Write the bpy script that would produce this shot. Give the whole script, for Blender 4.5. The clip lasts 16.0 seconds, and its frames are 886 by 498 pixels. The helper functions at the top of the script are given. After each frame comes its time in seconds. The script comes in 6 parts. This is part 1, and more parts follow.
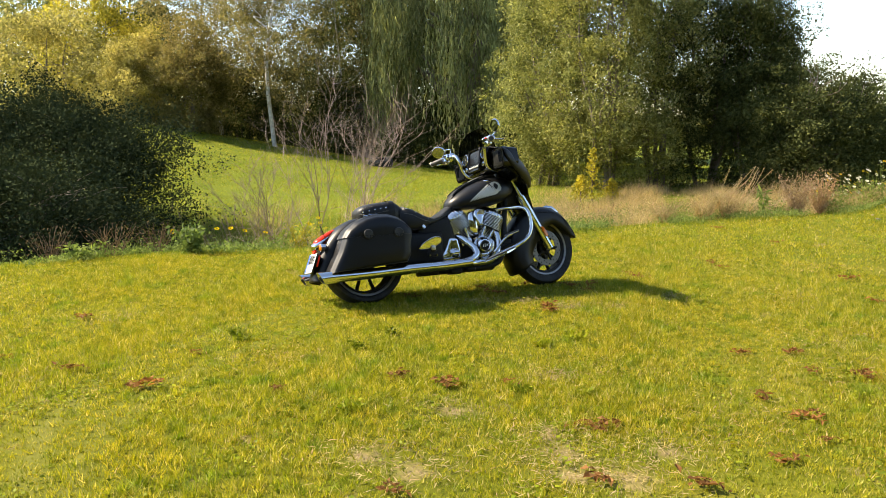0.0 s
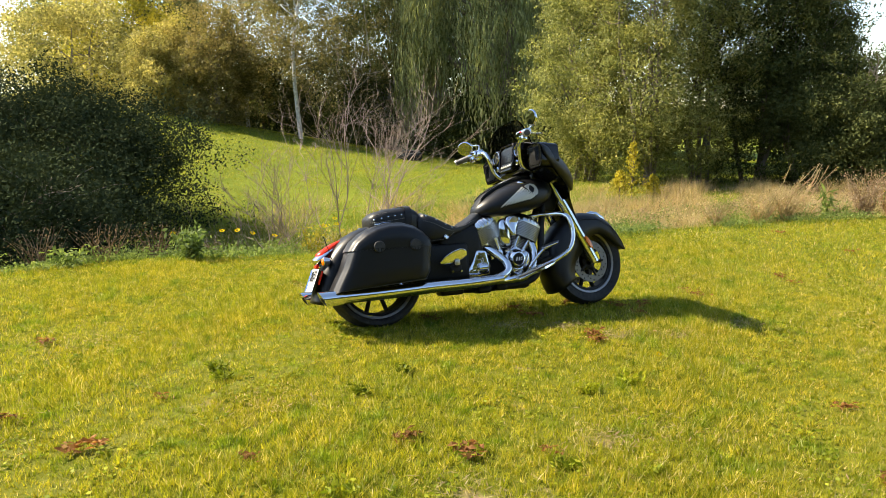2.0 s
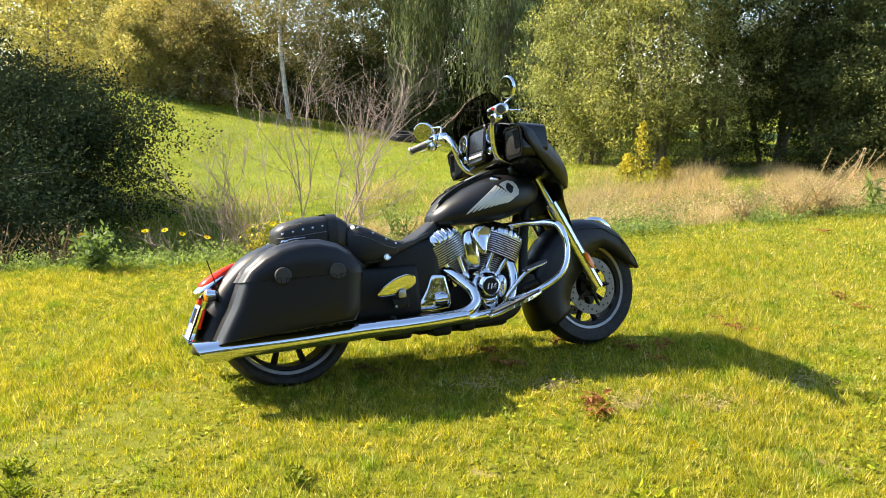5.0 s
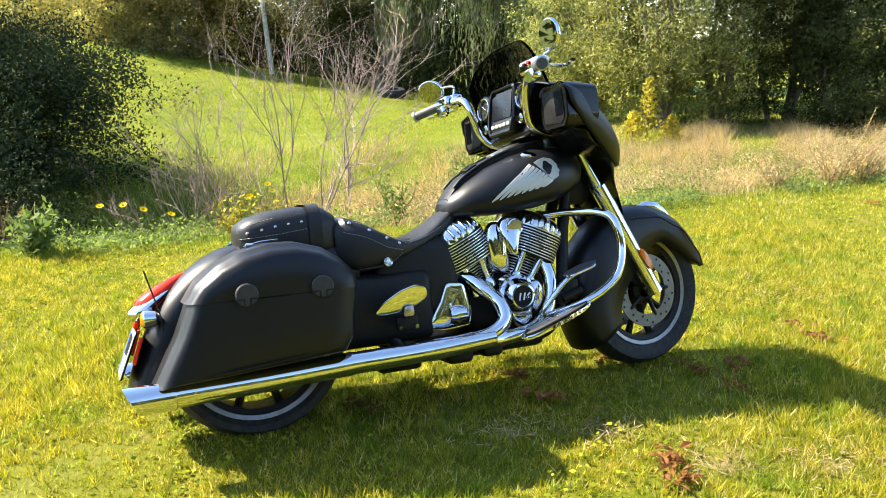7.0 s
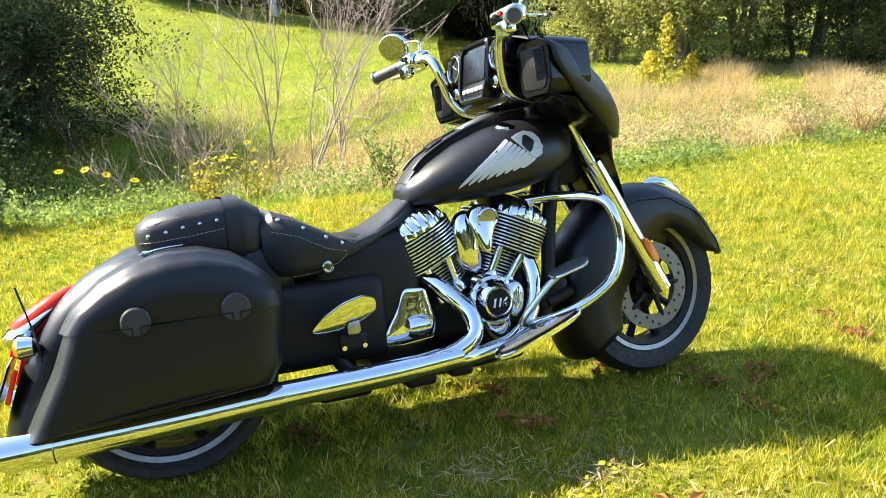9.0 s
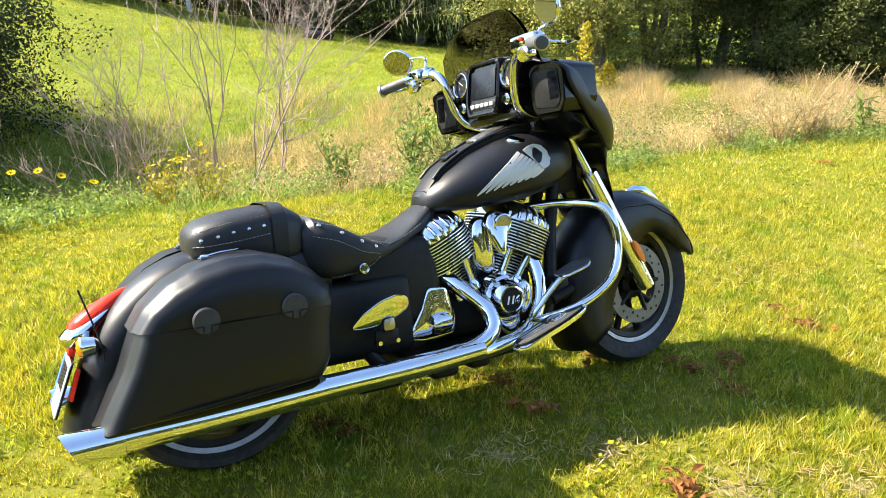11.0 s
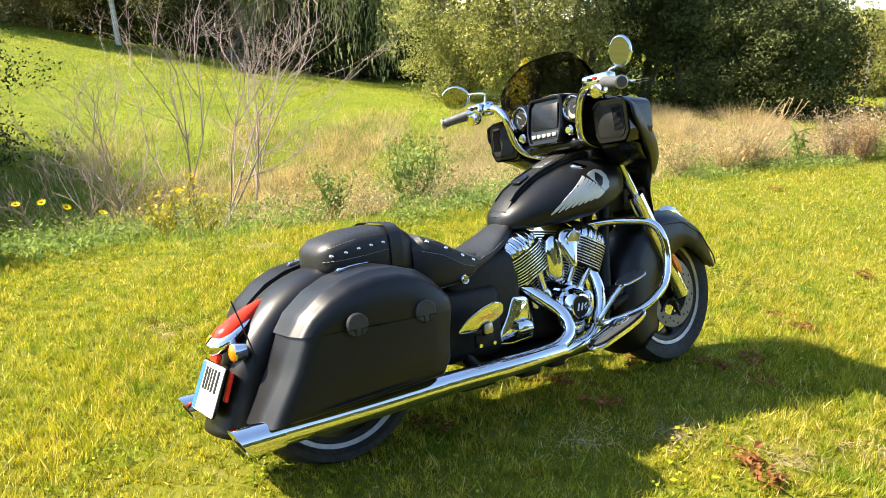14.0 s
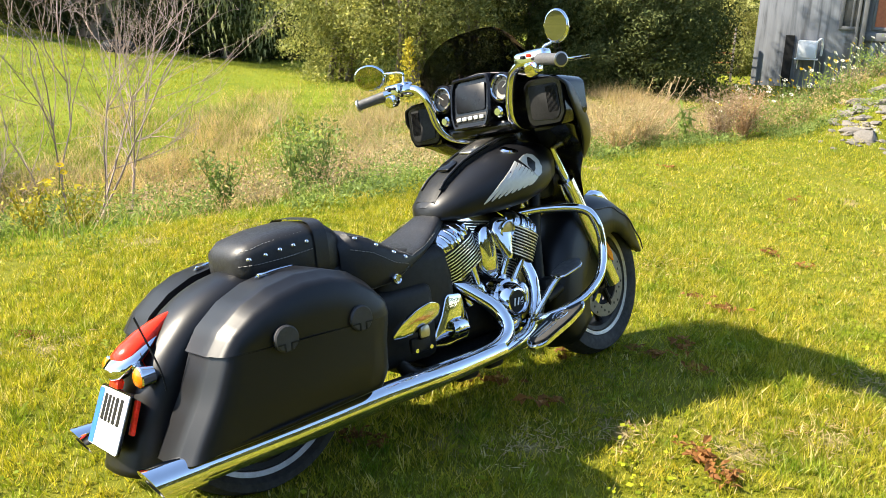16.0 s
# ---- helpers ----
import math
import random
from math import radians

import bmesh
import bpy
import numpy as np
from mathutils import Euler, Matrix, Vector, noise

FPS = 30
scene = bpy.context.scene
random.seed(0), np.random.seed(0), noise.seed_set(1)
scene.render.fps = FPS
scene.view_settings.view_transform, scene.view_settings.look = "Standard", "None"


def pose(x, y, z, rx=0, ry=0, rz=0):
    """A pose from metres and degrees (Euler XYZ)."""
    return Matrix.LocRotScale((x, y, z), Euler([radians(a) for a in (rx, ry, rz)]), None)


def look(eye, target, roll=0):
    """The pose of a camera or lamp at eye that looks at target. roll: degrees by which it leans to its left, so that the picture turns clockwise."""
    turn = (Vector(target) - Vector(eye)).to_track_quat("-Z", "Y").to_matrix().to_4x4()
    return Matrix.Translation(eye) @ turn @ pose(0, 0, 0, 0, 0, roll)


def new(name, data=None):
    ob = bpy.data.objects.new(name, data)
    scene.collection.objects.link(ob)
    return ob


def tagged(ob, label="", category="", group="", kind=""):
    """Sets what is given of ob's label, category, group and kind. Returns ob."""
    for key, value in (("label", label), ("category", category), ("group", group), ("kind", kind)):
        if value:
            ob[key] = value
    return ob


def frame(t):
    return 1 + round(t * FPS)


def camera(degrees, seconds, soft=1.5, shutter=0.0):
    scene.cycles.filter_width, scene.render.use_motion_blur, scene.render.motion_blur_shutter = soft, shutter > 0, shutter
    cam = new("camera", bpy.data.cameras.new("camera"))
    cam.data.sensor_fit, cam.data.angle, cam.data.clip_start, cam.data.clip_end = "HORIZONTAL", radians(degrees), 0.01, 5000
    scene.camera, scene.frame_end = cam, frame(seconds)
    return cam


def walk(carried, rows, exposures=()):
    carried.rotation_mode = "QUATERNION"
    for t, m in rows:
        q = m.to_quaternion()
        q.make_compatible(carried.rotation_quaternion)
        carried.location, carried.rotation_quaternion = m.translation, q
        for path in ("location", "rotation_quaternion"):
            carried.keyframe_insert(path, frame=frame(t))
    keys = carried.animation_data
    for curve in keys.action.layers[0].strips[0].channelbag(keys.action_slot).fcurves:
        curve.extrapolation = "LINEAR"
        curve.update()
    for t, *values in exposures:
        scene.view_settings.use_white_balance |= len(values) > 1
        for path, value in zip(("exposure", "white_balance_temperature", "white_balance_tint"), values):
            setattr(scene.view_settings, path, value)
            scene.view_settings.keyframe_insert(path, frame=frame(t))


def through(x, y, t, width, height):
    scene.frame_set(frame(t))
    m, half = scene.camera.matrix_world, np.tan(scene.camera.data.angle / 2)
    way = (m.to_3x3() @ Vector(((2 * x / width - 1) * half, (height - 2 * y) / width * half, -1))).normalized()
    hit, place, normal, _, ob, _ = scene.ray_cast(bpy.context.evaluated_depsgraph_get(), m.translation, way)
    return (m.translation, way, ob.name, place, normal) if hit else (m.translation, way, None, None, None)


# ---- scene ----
cam = camera(55.9, 16.0, soft=0.3)
PATH = [
    (0, (-2.044, -5.947, 1.347), (-1.225, -4.146, 1.055), -0.5),
    (0.5, (-1.897, -5.711, 1.335), (-1.095, -3.903, 1.038), -0.1),
    (1, (-1.745, -5.506, 1.345), (-0.963, -3.69, 1.042), -0.0),
    (1.5, (-1.673, -5.253, 1.338), (-0.91, -3.429, 1.034), -0.2),
    (2, (-1.588, -5.04, 1.346), (-0.84, -3.212, 1.036), -0.4),
    (2.5, (-1.403, -4.824, 1.331), (-0.667, -2.991, 1.021), -0.9),
    (3, (-1.247, -4.614, 1.33), (-0.522, -2.777, 1.015), -1.1),
    (3.5, (-1.117, -4.333, 1.329), (-0.394, -2.496, 1.01), -1.0),
    (4, (-0.971, -4.106, 1.326), (-0.24, -2.272, 1.004), -1.0),
    (4.5, (-0.78, -3.891, 1.323), (-0.048, -2.058, 0.995), -0.8),
    (5, (-0.685, -3.654, 1.3), (0.047, -1.827, 0.944), -0.5),
    (5.2, (-0.658, -3.55, 1.302), (0.07, -1.73, 0.907), -0.4),
    (7.3, (-0.356, -2.597, 1.278), (0.405, -0.807, 0.812), -0.8),
    (7.5, (-0.302, -2.534, 1.264), (0.461, -0.747, 0.791), -1.1),
    (8, (-0.142, -2.399, 1.245), (0.595, -0.605, 0.754), -1.5),
    (8.5, (-0.054, -2.31, 1.271), (0.648, -0.509, 0.756), -1.8),
    (9, (-0.018, -2.223, 1.316), (0.676, -0.444, 0.722), -1.5),
    (9.2, (-0.03, -2.212, 1.341), (0.663, -0.438, 0.732), -1.4),
    (11.3, (-0.538, -2.273, 1.399), (0.399, -0.607, 0.81), 0.4),
    (11.5, (-0.608, -2.259, 1.397), (0.351, -0.602, 0.817), 0.3),
    (12, (-0.713, -2.251, 1.403), (0.264, -0.595, 0.85), -0.1),
    (12.5, (-0.798, -2.266, 1.399), (0.19, -0.611, 0.862), -0.2),
    (13, (-0.925, -2.297, 1.405), (0.076, -0.647, 0.878), -0.1),
    (13.5, (-1.035, -2.323, 1.42), (-0.019, -0.682, 0.895), 0.2),
    (14, (-1.116, -2.26, 1.427), (-0.037, -0.659, 0.906), 1.0),
    (14.5, (-1.189, -2.155, 1.418), (0.051, -0.674, 0.899), 2.3),
    (15, (-1.17, -2.072, 1.4), (0.107, -0.627, 0.869), 2.2),
    (15.5, (-1.091, -1.982, 1.394), (0.197, -0.552, 0.85), 1.7),
    (16, (-1.082, -1.941, 1.398), (0.215, -0.524, 0.839), 1.5),
]
EXPOSURE = [(0, 1.47, 7850, 10), (3.5, 1.7, 7400, 10), (5, 1.94, 7250, 10), (8, 2.27, 6800, 10), (9, 2.4, 6800, 10), (11.5, 2.2, 7000, 10), (14, 2.08, 7100, 10), (16, 1.97, 7000, 10)]
walk(cam, [(t, look(e, a, r)) for t, e, a, r in PATH], EXPOSURE)

# ---------------------------------------------------------------- light
SUN_DIR = Vector((-0.77, 0.64, 0.0)).normalized()
SUN_EL = radians(39.5)
world = bpy.data.worlds.new("sky")
scene.world = world
world.use_nodes = True
wn = world.node_tree.nodes
sky = wn.new("ShaderNodeTexSky")
sky.sky_type = "NISHITA"
sky.sun_disc = False
sky.sun_elevation = SUN_EL
sky.sun_rotation = math.atan2(SUN_DIR.x, SUN_DIR.y)
sky.dust_density = 0.25
sky.ozone_density = 2.5
world.node_tree.links.new(sky.outputs[0], wn["Background"].inputs[0])
wn["Background"].inputs[1].default_value = 0.12
sun_data = bpy.data.lights.new("sun", "SUN")
sun_data.energy = 5.0
sun_data.angle = radians(0.55)
sun_data.color = (1.0, 0.93, 0.8)
sun_ob = new("sun", sun_data)
sun_from = SUN_DIR * math.cos(SUN_EL) + Vector((0, 0, math.sin(SUN_EL)))
sun_ob.matrix_world = look(sun_from * 50, (0, 0, 0))


# ---------------------------------------------------------------- materials
class Nodes:
    """Small helper round one material's node tree."""

    def __init__(self, name):
        self.mat = bpy.data.materials.new(name)
        self.mat.use_nodes = True
        self.n, self.l = self.mat.node_tree.nodes, self.mat.node_tree.links
        self.bsdf = self.n["Principled BSDF"]

    def put(self, socket, value):
        if isinstance(value, bpy.types.NodeSocket):
            self.l.new(value, socket)
        else:
            socket.default_value = value

    def coords(self, kind="Object"):
        return self.n.new("ShaderNodeTexCoord").outputs[kind]

    def world_pos(self):
        return self.n.new("ShaderNodeNewGeometry").outputs["Position"]

    def noise(self, vec, scale, detail=4.0, rough=0.55):
        t = self.n.new("ShaderNodeTexNoise")
        self.l.new(vec, t.inputs["Vector"])
        t.inputs["Scale"].default_value, t.inputs["Detail"].default_value, t.inputs["Roughness"].default_value = scale, detail, rough
        return t.outputs["Fac"]

    def voronoi(self, vec, scale):
        t = self.n.new("ShaderNodeTexVoronoi")
        self.l.new(vec, t.inputs["Vector"])
        t.inputs["Scale"].default_value = scale
        return t.outputs["Distance"]

    def ramp(self, fac, *stops):
        r = self.n.new("ShaderNodeValToRGB")
        self.l.new(fac, r.inputs[0])
        e = r.color_ramp.elements
        while len(e) < len(stops):
            e.new(0.5)
        for k, (p, c) in zip(e, stops):
            k.position, k.color = p, (*c, 1) if len(c) == 3 else c
        return r.outputs[0]

    def mix(self, fac, a, b, kind="MIX"):
        m = self.n.new("ShaderNodeMix")
        m.data_type, m.blend_type = "RGBA", kind
        self.put(m.inputs[0], fac)
        for sock, v in ((m.inputs[6], a), (m.inputs[7], b)):
            self.put(sock, (*v, 1) if isinstance(v, tuple) and len(v) == 3 else v)
        return m.outputs[2]

    def math(self, op, a, b=0.0):
        m = self.n.new("ShaderNodeMath")
        m.operation = op
        self.put(m.inputs[0], a)
        self.put(m.inputs[1], b)
        return m.outputs[0]

    def bump(self, height, strength, distance):
        b = self.n.new("ShaderNodeBump")
        b.inputs["Strength"].default_value, b.inputs["Distance"].default_value = strength, distance
        self.l.new(height, b.inputs["Height"])
        self.l.new(b.outputs[0], self.bsdf.inputs["Normal"])

    def island(self):
        return self.n.new("ShaderNodeNewGeometry").outputs["Random Per Island"]

    def set(self, **kw):
        for k, v in kw.items():
            self.put(self.bsdf.inputs[k.replace("_", " ")], (*v, 1) if isinstance(v, tuple) and len(v) == 3 else v)
        return self


def plain(name, color, rough, metal=0.0, grain=60.0, vary=0.25, bump=0.0, coat=0.0, spec=None, worn=1.0):
    """A painted, moulded or metal surface with slight blotches and a fine grain; worn: how far its gloss varies."""
    m = Nodes(name)
    c = m.coords()
    n = m.mix(m.noise(c, 3.0), m.noise(c, grain), m.noise(c, grain * 0.3))
    dark = tuple(x * (1 - vary) for x in color)
    light = tuple(min(1, x * (1 + vary)) for x in color)
    m.set(Base_Color=m.ramp(n, (0.3, dark), (0.7, light)), Metallic=metal,
          Roughness=m.ramp(m.noise(c, grain * 0.4), (0.3, (rough * (1 - 0.2 * worn),) * 3), (0.75, (min(1, rough * (1 + 0.25 * worn)),) * 3)))
    if spec is not None:
        m.set(Specular_IOR_Level=spec)
    if coat:
        m.set(Coat_Weight=coat, Coat_Roughness=0.08)
    if bump:
        m.bump(m.noise(c, grain), 0.4, bump)
    return m.mat


def leafy(name, colors, rough=0.5, through=0.5, clump=1.6, gloss=0.08):
    """Leaves and blades: tint by piece and by clump, light passing through."""
    m = Nodes(name)
    stops = [(k / max(1, len(colors) - 1), c) for k, c in enumerate(colors)]
    col = m.ramp(m.island(), *stops)
    p = m.world_pos()
    col = m.mix(1.0, col, m.ramp(m.noise(p, clump, 2.0), (0.32, (0.62, 0.66, 0.6)), (0.5, (0.95, 0.95, 0.95)), (0.68, (1.3, 1.25, 1.1))), "MULTIPLY")
    col = m.mix(m.ramp(m.noise(p, 0.35, 3.0), (0.4, (0, 0, 0)), (0.7, (0.6, 0.6, 0.6))), col, m.mix(1.0, col, (1.06, 0.92, 0.68), "MULTIPLY"))
    m.set(Base_Color=col, Roughness=rough, Specular_IOR_Level=gloss)
    t = m.n.new("ShaderNodeBsdfTranslucent")
    m.l.new(m.mix(1.0, col, (1.0, 1.0, 0.7), "MULTIPLY"), t.inputs[0])
    s = m.n.new("ShaderNodeMixShader")
    s.inputs[0].default_value = through
    m.l.new(m.bsdf.outputs[0], s.inputs[1])
    m.l.new(t.outputs[0], s.inputs[2])
    m.l.new(s.outputs[0], m.n["Material Output"].inputs[0])
    return m.mat


M = {}
M["satin_black"] = plain("satin_black_paint", (0.004, 0.0042, 0.0055), 0.4, grain=1400, vary=0.1, spec=0.35, worn=0.1)
M["gloss_black"] = plain("gloss_black_plastic", (0.005, 0.005, 0.006), 0.2, grain=120, vary=0.2, spec=0.3)
M["frame_black"] = plain("black_powder_coat", (0.007, 0.007, 0.007), 0.5, grain=150, vary=0.3, spec=0.25)
M["leather"] = plain("black_leather", (0.012, 0.012, 0.013), 0.45, grain=260, vary=0.35, bump=0.0012, spec=0.35)
M["thread"] = plain("grey_thread", (0.22, 0.215, 0.21), 0.7)
M["chrome"] = plain("chrome", (0.7, 0.715, 0.74), 0.035, 1.0, grain=30, vary=0.05)
M["latch_grey"] = plain("dusty_black_plastic", (0.032, 0.031, 0.032), 0.5, grain=150, vary=0.3, spec=0.35)
M["disc"] = plain("brake_steel", (0.17, 0.16, 0.145), 0.5, 0.8, grain=90, vary=0.2)
M["brushed"] = plain("worn_steel", (0.42, 0.4, 0.37), 0.32, 1.0, grain=90, vary=0.2)
M["rim_edge"] = plain("machined_rim", (0.26, 0.25, 0.24), 0.4, 1.0, grain=90, vary=0.2)
M["fin_edge"] = plain("polished_fin", (0.75, 0.75, 0.75), 0.3, 0.8, grain=90, vary=0.1)
M["rubber"] = plain("tyre_rubber", (0.012, 0.012, 0.012), 0.75, grain=120, vary=0.4, bump=0.001)
M["grip"] = plain("grip_rubber", (0.05, 0.05, 0.052), 0.6, grain=120, vary=0.2)
M["red"] = plain("red_lens", (0.72, 0.03, 0.012), 0.22, grain=160, vary=0.3, spec=0.25)
M["amber"] = plain("amber_lens", (0.78, 0.17, 0.006), 0.18, grain=160, vary=0.3, coat=0.6)
M["white_plate"] = plain("white_plate", (0.8, 0.8, 0.8), 0.35, vary=0.04)
M["blue_plate"] = plain("blue_plate", (0.02, 0.12, 0.55), 0.35, vary=0.08)
M["ink"] = plain("black_ink", (0.008, 0.008, 0.008), 0.5, spec=0.2)
M["silver_print"] = plain("silver_print", (0.55, 0.54, 0.5), 0.4, 0.3, vary=0.1)
M["screen"] = plain("display_glass", (0.004, 0.004, 0.005), 0.3, vary=0.1, spec=0.2)
M["mesh_black"] = plain("speaker_mesh", (0.006, 0.006, 0.006), 0.6, grain=300, vary=0.4, bump=0.001, spec=0.2)
M["button"] = plain("silver_button", (0.6, 0.6, 0.58), 0.35, 0.4, vary=0.05)
M["dial"] = plain("dial_face", (0.22, 0.2, 0.17), 0.4, vary=0.1)
M["mirror"] = plain("mirror_glass", (0.32, 0.33, 0.34), 0.015, 1.0, vary=0.01)


def glass_tint():
    m = Nodes("tinted_screen")
    m.set(Base_Color=(0.2, 0.19, 0.24), Roughness=0.03, Transmission_Weight=1.0, IOR=1.02)
    return m.mat


M["tint"] = glass_tint()
M["bark"] = plain("grey_bark", (0.16, 0.13, 0.1), 0.9, grain=40, vary=0.4, bump=0.01)
M["birch_bark"] = plain("birch_bark", (0.5, 0.48, 0.44), 0.8, grain=12, vary=0.4, bump=0.005)
M["twig"] = plain("bare_twig", (0.28, 0.205, 0.165), 0.8, grain=50, vary=0.3)
# dark green; also carries painted shade on some sallows and shrubs
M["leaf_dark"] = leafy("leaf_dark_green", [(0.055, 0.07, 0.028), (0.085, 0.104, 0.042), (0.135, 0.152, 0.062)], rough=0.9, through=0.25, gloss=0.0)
M["leaf_olive"] = leafy("leaf_olive", [(0.2, 0.19, 0.068), (0.33, 0.305, 0.12), (0.48, 0.43, 0.2)], through=0.6)
M["leaf_birch"] = leafy("leaf_birch", [(0.13, 0.125, 0.05), (0.22, 0.2, 0.09), (0.34, 0.29, 0.15)], through=0.5)
M["leaf_bush"] = leafy("leaf_bush", [(0.032, 0.045, 0.024), (0.042, 0.057, 0.03), (0.054, 0.072, 0.038)], rough=0.9, through=0.05, gloss=0.0)
M["leaf_willow"] = leafy("leaf_willow", [(0.15, 0.18, 0.09), (0.26, 0.29, 0.15), (0.4, 0.42, 0.24)], through=0.45, clump=0.9)
M["leaf_sallow"] = leafy("leaf_sallow", [(0.14, 0.16, 0.052), (0.25, 0.27, 0.1), (0.4, 0.4, 0.17)], through=0.45)
M["leaf_yellow"] = leafy("leaf_yellow", [(0.27, 0.25, 0.035), (0.4, 0.36, 0.055), (0.54, 0.47, 0.09)], through=0.5)
M["leaf_weed"] = leafy("leaf_weed", [(0.12, 0.18, 0.05), (0.18, 0.25, 0.08), (0.25, 0.32, 0.11)])


def lawn_blades(name, lo, mid, hi, dry, scale, warm=(1.5, 1.1, 0.9), through=0.4):
    """Grass in drifts of yellow and green, with shadows between tufts painted in."""
    m = Nodes(name)
    p = m.world_pos()
    one = m.ramp(m.island(), (0.0, lo), (0.45, mid), (0.85, hi), (1.0, dry))
    drift = m.ramp(m.noise(p, scale, 5, 0.6), (0.36, (0, 0, 0)), (0.62, (1, 1, 1)))
    col = m.mix(m.math("MULTIPLY", drift, 0.75), one, m.mix(1.0, one, warm, "MULTIPLY"))
    col = m.mix(m.ramp(m.noise(p, scale * 3.1, 4, 0.6), (0.52, (0, 0, 0)), (0.66, (0.85, 0.85, 0.85))), col, m.mix(1.0, col, (0.52, 0.8, 0.6), "MULTIPLY"))
    # hand-sized dark spots imitate the shadows between tufts
    col = m.mix(1.0, col, m.ramp(m.noise(p, 11.0, 4, 0.65), (0.36, (0.58, 0.7, 0.58)), (0.5, (1.0, 1.0, 1.0)), (0.64, (1.28, 1.22, 1.3))), "MULTIPLY")
    m.set(Base_Color=col, Roughness=0.45, Specular_IOR_Level=0.12)
    t = m.n.new("ShaderNodeBsdfTranslucent")
    m.l.new(m.mix(1.0, col, (1.0, 1.0, 0.5), "MULTIPLY"), t.inputs[0])
    s = m.n.new("ShaderNodeMixShader")
    s.inputs[0].default_value = through
    m.l.new(m.bsdf.outputs[0], s.inputs[1])
    m.l.new(t.outputs[0], s.inputs[2])
    m.l.new(s.outputs[0], m.n["Material Output"].inputs[0])
    return m.mat


M["blade"] = lawn_blades("lawn_blade", (0.17, 0.21, 0.019), (0.3, 0.305, 0.031), (0.45, 0.41, 0.058), (0.66, 0.56, 0.32), 1.3, (1.16, 1.02, 0.9), 0.5)
M["meadow"] = lawn_blades("meadow_blade", (0.175, 0.215, 0.028), (0.25, 0.285, 0.042), (0.34, 0.36, 0.066), (0.45, 0.4, 0.19), 0.55, (1.25, 1.02, 0.85), 0.45)
M["rough_blade"] = lawn_blades("rough_blade", (0.1, 0.165, 0.03), (0.17, 0.25, 0.045), (0.25, 0.33, 0.07), (0.4, 0.36, 0.15), 0.8, (1.3, 1.05, 0.8), 0.45)
M["clover"] = leafy("clover_leaf", [(0.108, 0.155, 0.0108), (0.203, 0.25, 0.0189), (0.311, 0.338, 0.0338)], rough=0.5, through=0.35)
M["straw"] = leafy("dry_grass", [(0.25, 0.21, 0.105), (0.39, 0.32, 0.175), (0.53, 0.445, 0.275), (0.45, 0.29, 0.21)], rough=0.7, clump=3.0)
M["rust_weed"] = leafy("dry_dock", [(0.28, 0.185, 0.125), (0.4, 0.285, 0.205), (0.5, 0.385, 0.29)], rough=0.8)
# dead brown, darkened further to stand in for the bush's shadow
M["shaded_brown_weed"] = leafy("shaded_brown_dead_weed", [(0.1, 0.075, 0.055), (0.17, 0.125, 0.09), (0.25, 0.185, 0.13)], rough=0.8, through=0.3)
M["dead_leaf"] = leafy("dead_leaf", [(0.14, 0.065, 0.025), (0.26, 0.12, 0.045), (0.36, 0.2, 0.09)], rough=0.6)
M["petal_yellow"] = leafy("petal_yellow", [(0.75, 0.5, 0.01), (0.8, 0.6, 0.02)])
M["petal_white"] = leafy("petal_white", [(0.75, 0.75, 0.7), (0.8, 0.8, 0.78)])
M["stone"] = plain("pale_stone", (0.14, 0.125, 0.105), 0.95, grain=25, vary=0.4, bump=0.015)


# ---------------------------------------------------------------- mesh helpers
def finish(name, bm, material, angle=38.0):
    me = bpy.data.meshes.new(name)
    bmesh.ops.recalc_face_normals(bm, faces=bm.faces)
    bm.to_mesh(me)
    bm.free()
    me.materials.append(material)
    me.polygons.foreach_set("use_smooth", [True] * len(me.polygons))
    me.set_sharp_from_angle(angle=radians(angle))
    return me


def part(name, bm, material, parent, label=""):
    """One mesh object under a thing or under a part."""
    ob = new(name, finish(name, bm, material))
    ob.parent = parent
    if label:
        ob["label"] = label
    return ob


def thing(name, label, category, m=None, group="", kind=""):
    ob = new(name)
    ob.empty_display_size = 0.1
    if m is not None:
        ob.matrix_world = m
    return tagged(ob, label, category, group, kind)


def mesh_of(name, verts, faces_per, material):
    """A mesh from an array of separate polygons (n, k, 3)."""
    v = np.asarray(verts, np.float32).reshape(-1, 3)
    n, k = len(v) // faces_per, faces_per
    me = bpy.data.meshes.new(name)
    me.vertices.add(len(v))
    me.vertices.foreach_set("co", v.ravel())
    me.loops.add(len(v))
    me.loops.foreach_set("vertex_index", np.arange(len(v), dtype=np.int32))
    me.polygons.add(n)
    me.polygons.foreach_set("loop_start", np.arange(0, n * k, k, dtype=np.int32))
    me.update(calc_edges=True)
    me.materials.append(material)
    return me


def spline(pts, samples=6):
    """Catmull-Rom through points."""
    p = [Vector(q) for q in pts]
    p = [p[0] * 2 - p[1]] + p + [p[-1] * 2 - p[-2]]
    out = []
    for a, b, c, d in zip(p, p[1:], p[2:], p[3:]):
        for k in range(samples):
            t = k / samples
            out.append(0.5 * (2 * b + (c - a) * t + (2 * a - 5 * b + 4 * c - d) * t * t + (3 * b - a - 3 * c + d) * t ** 3))
    out.append(p[-2].copy())
    return out


def skin(bm, rings, cap=True, closed=True):
    """Faces between rings of equal length."""
    rows = [[bm.verts.new(q) for q in ring] for ring in rings]
    n = len(rows[0])
    for a, b in zip(rows, rows[1:]):
        for k in range(n if closed else n - 1):
            j = (k + 1) % n
            bm.faces.new((a[k], a[j], b[j], b[k]))
    if cap and closed:
        bm.faces.new(rows[0])
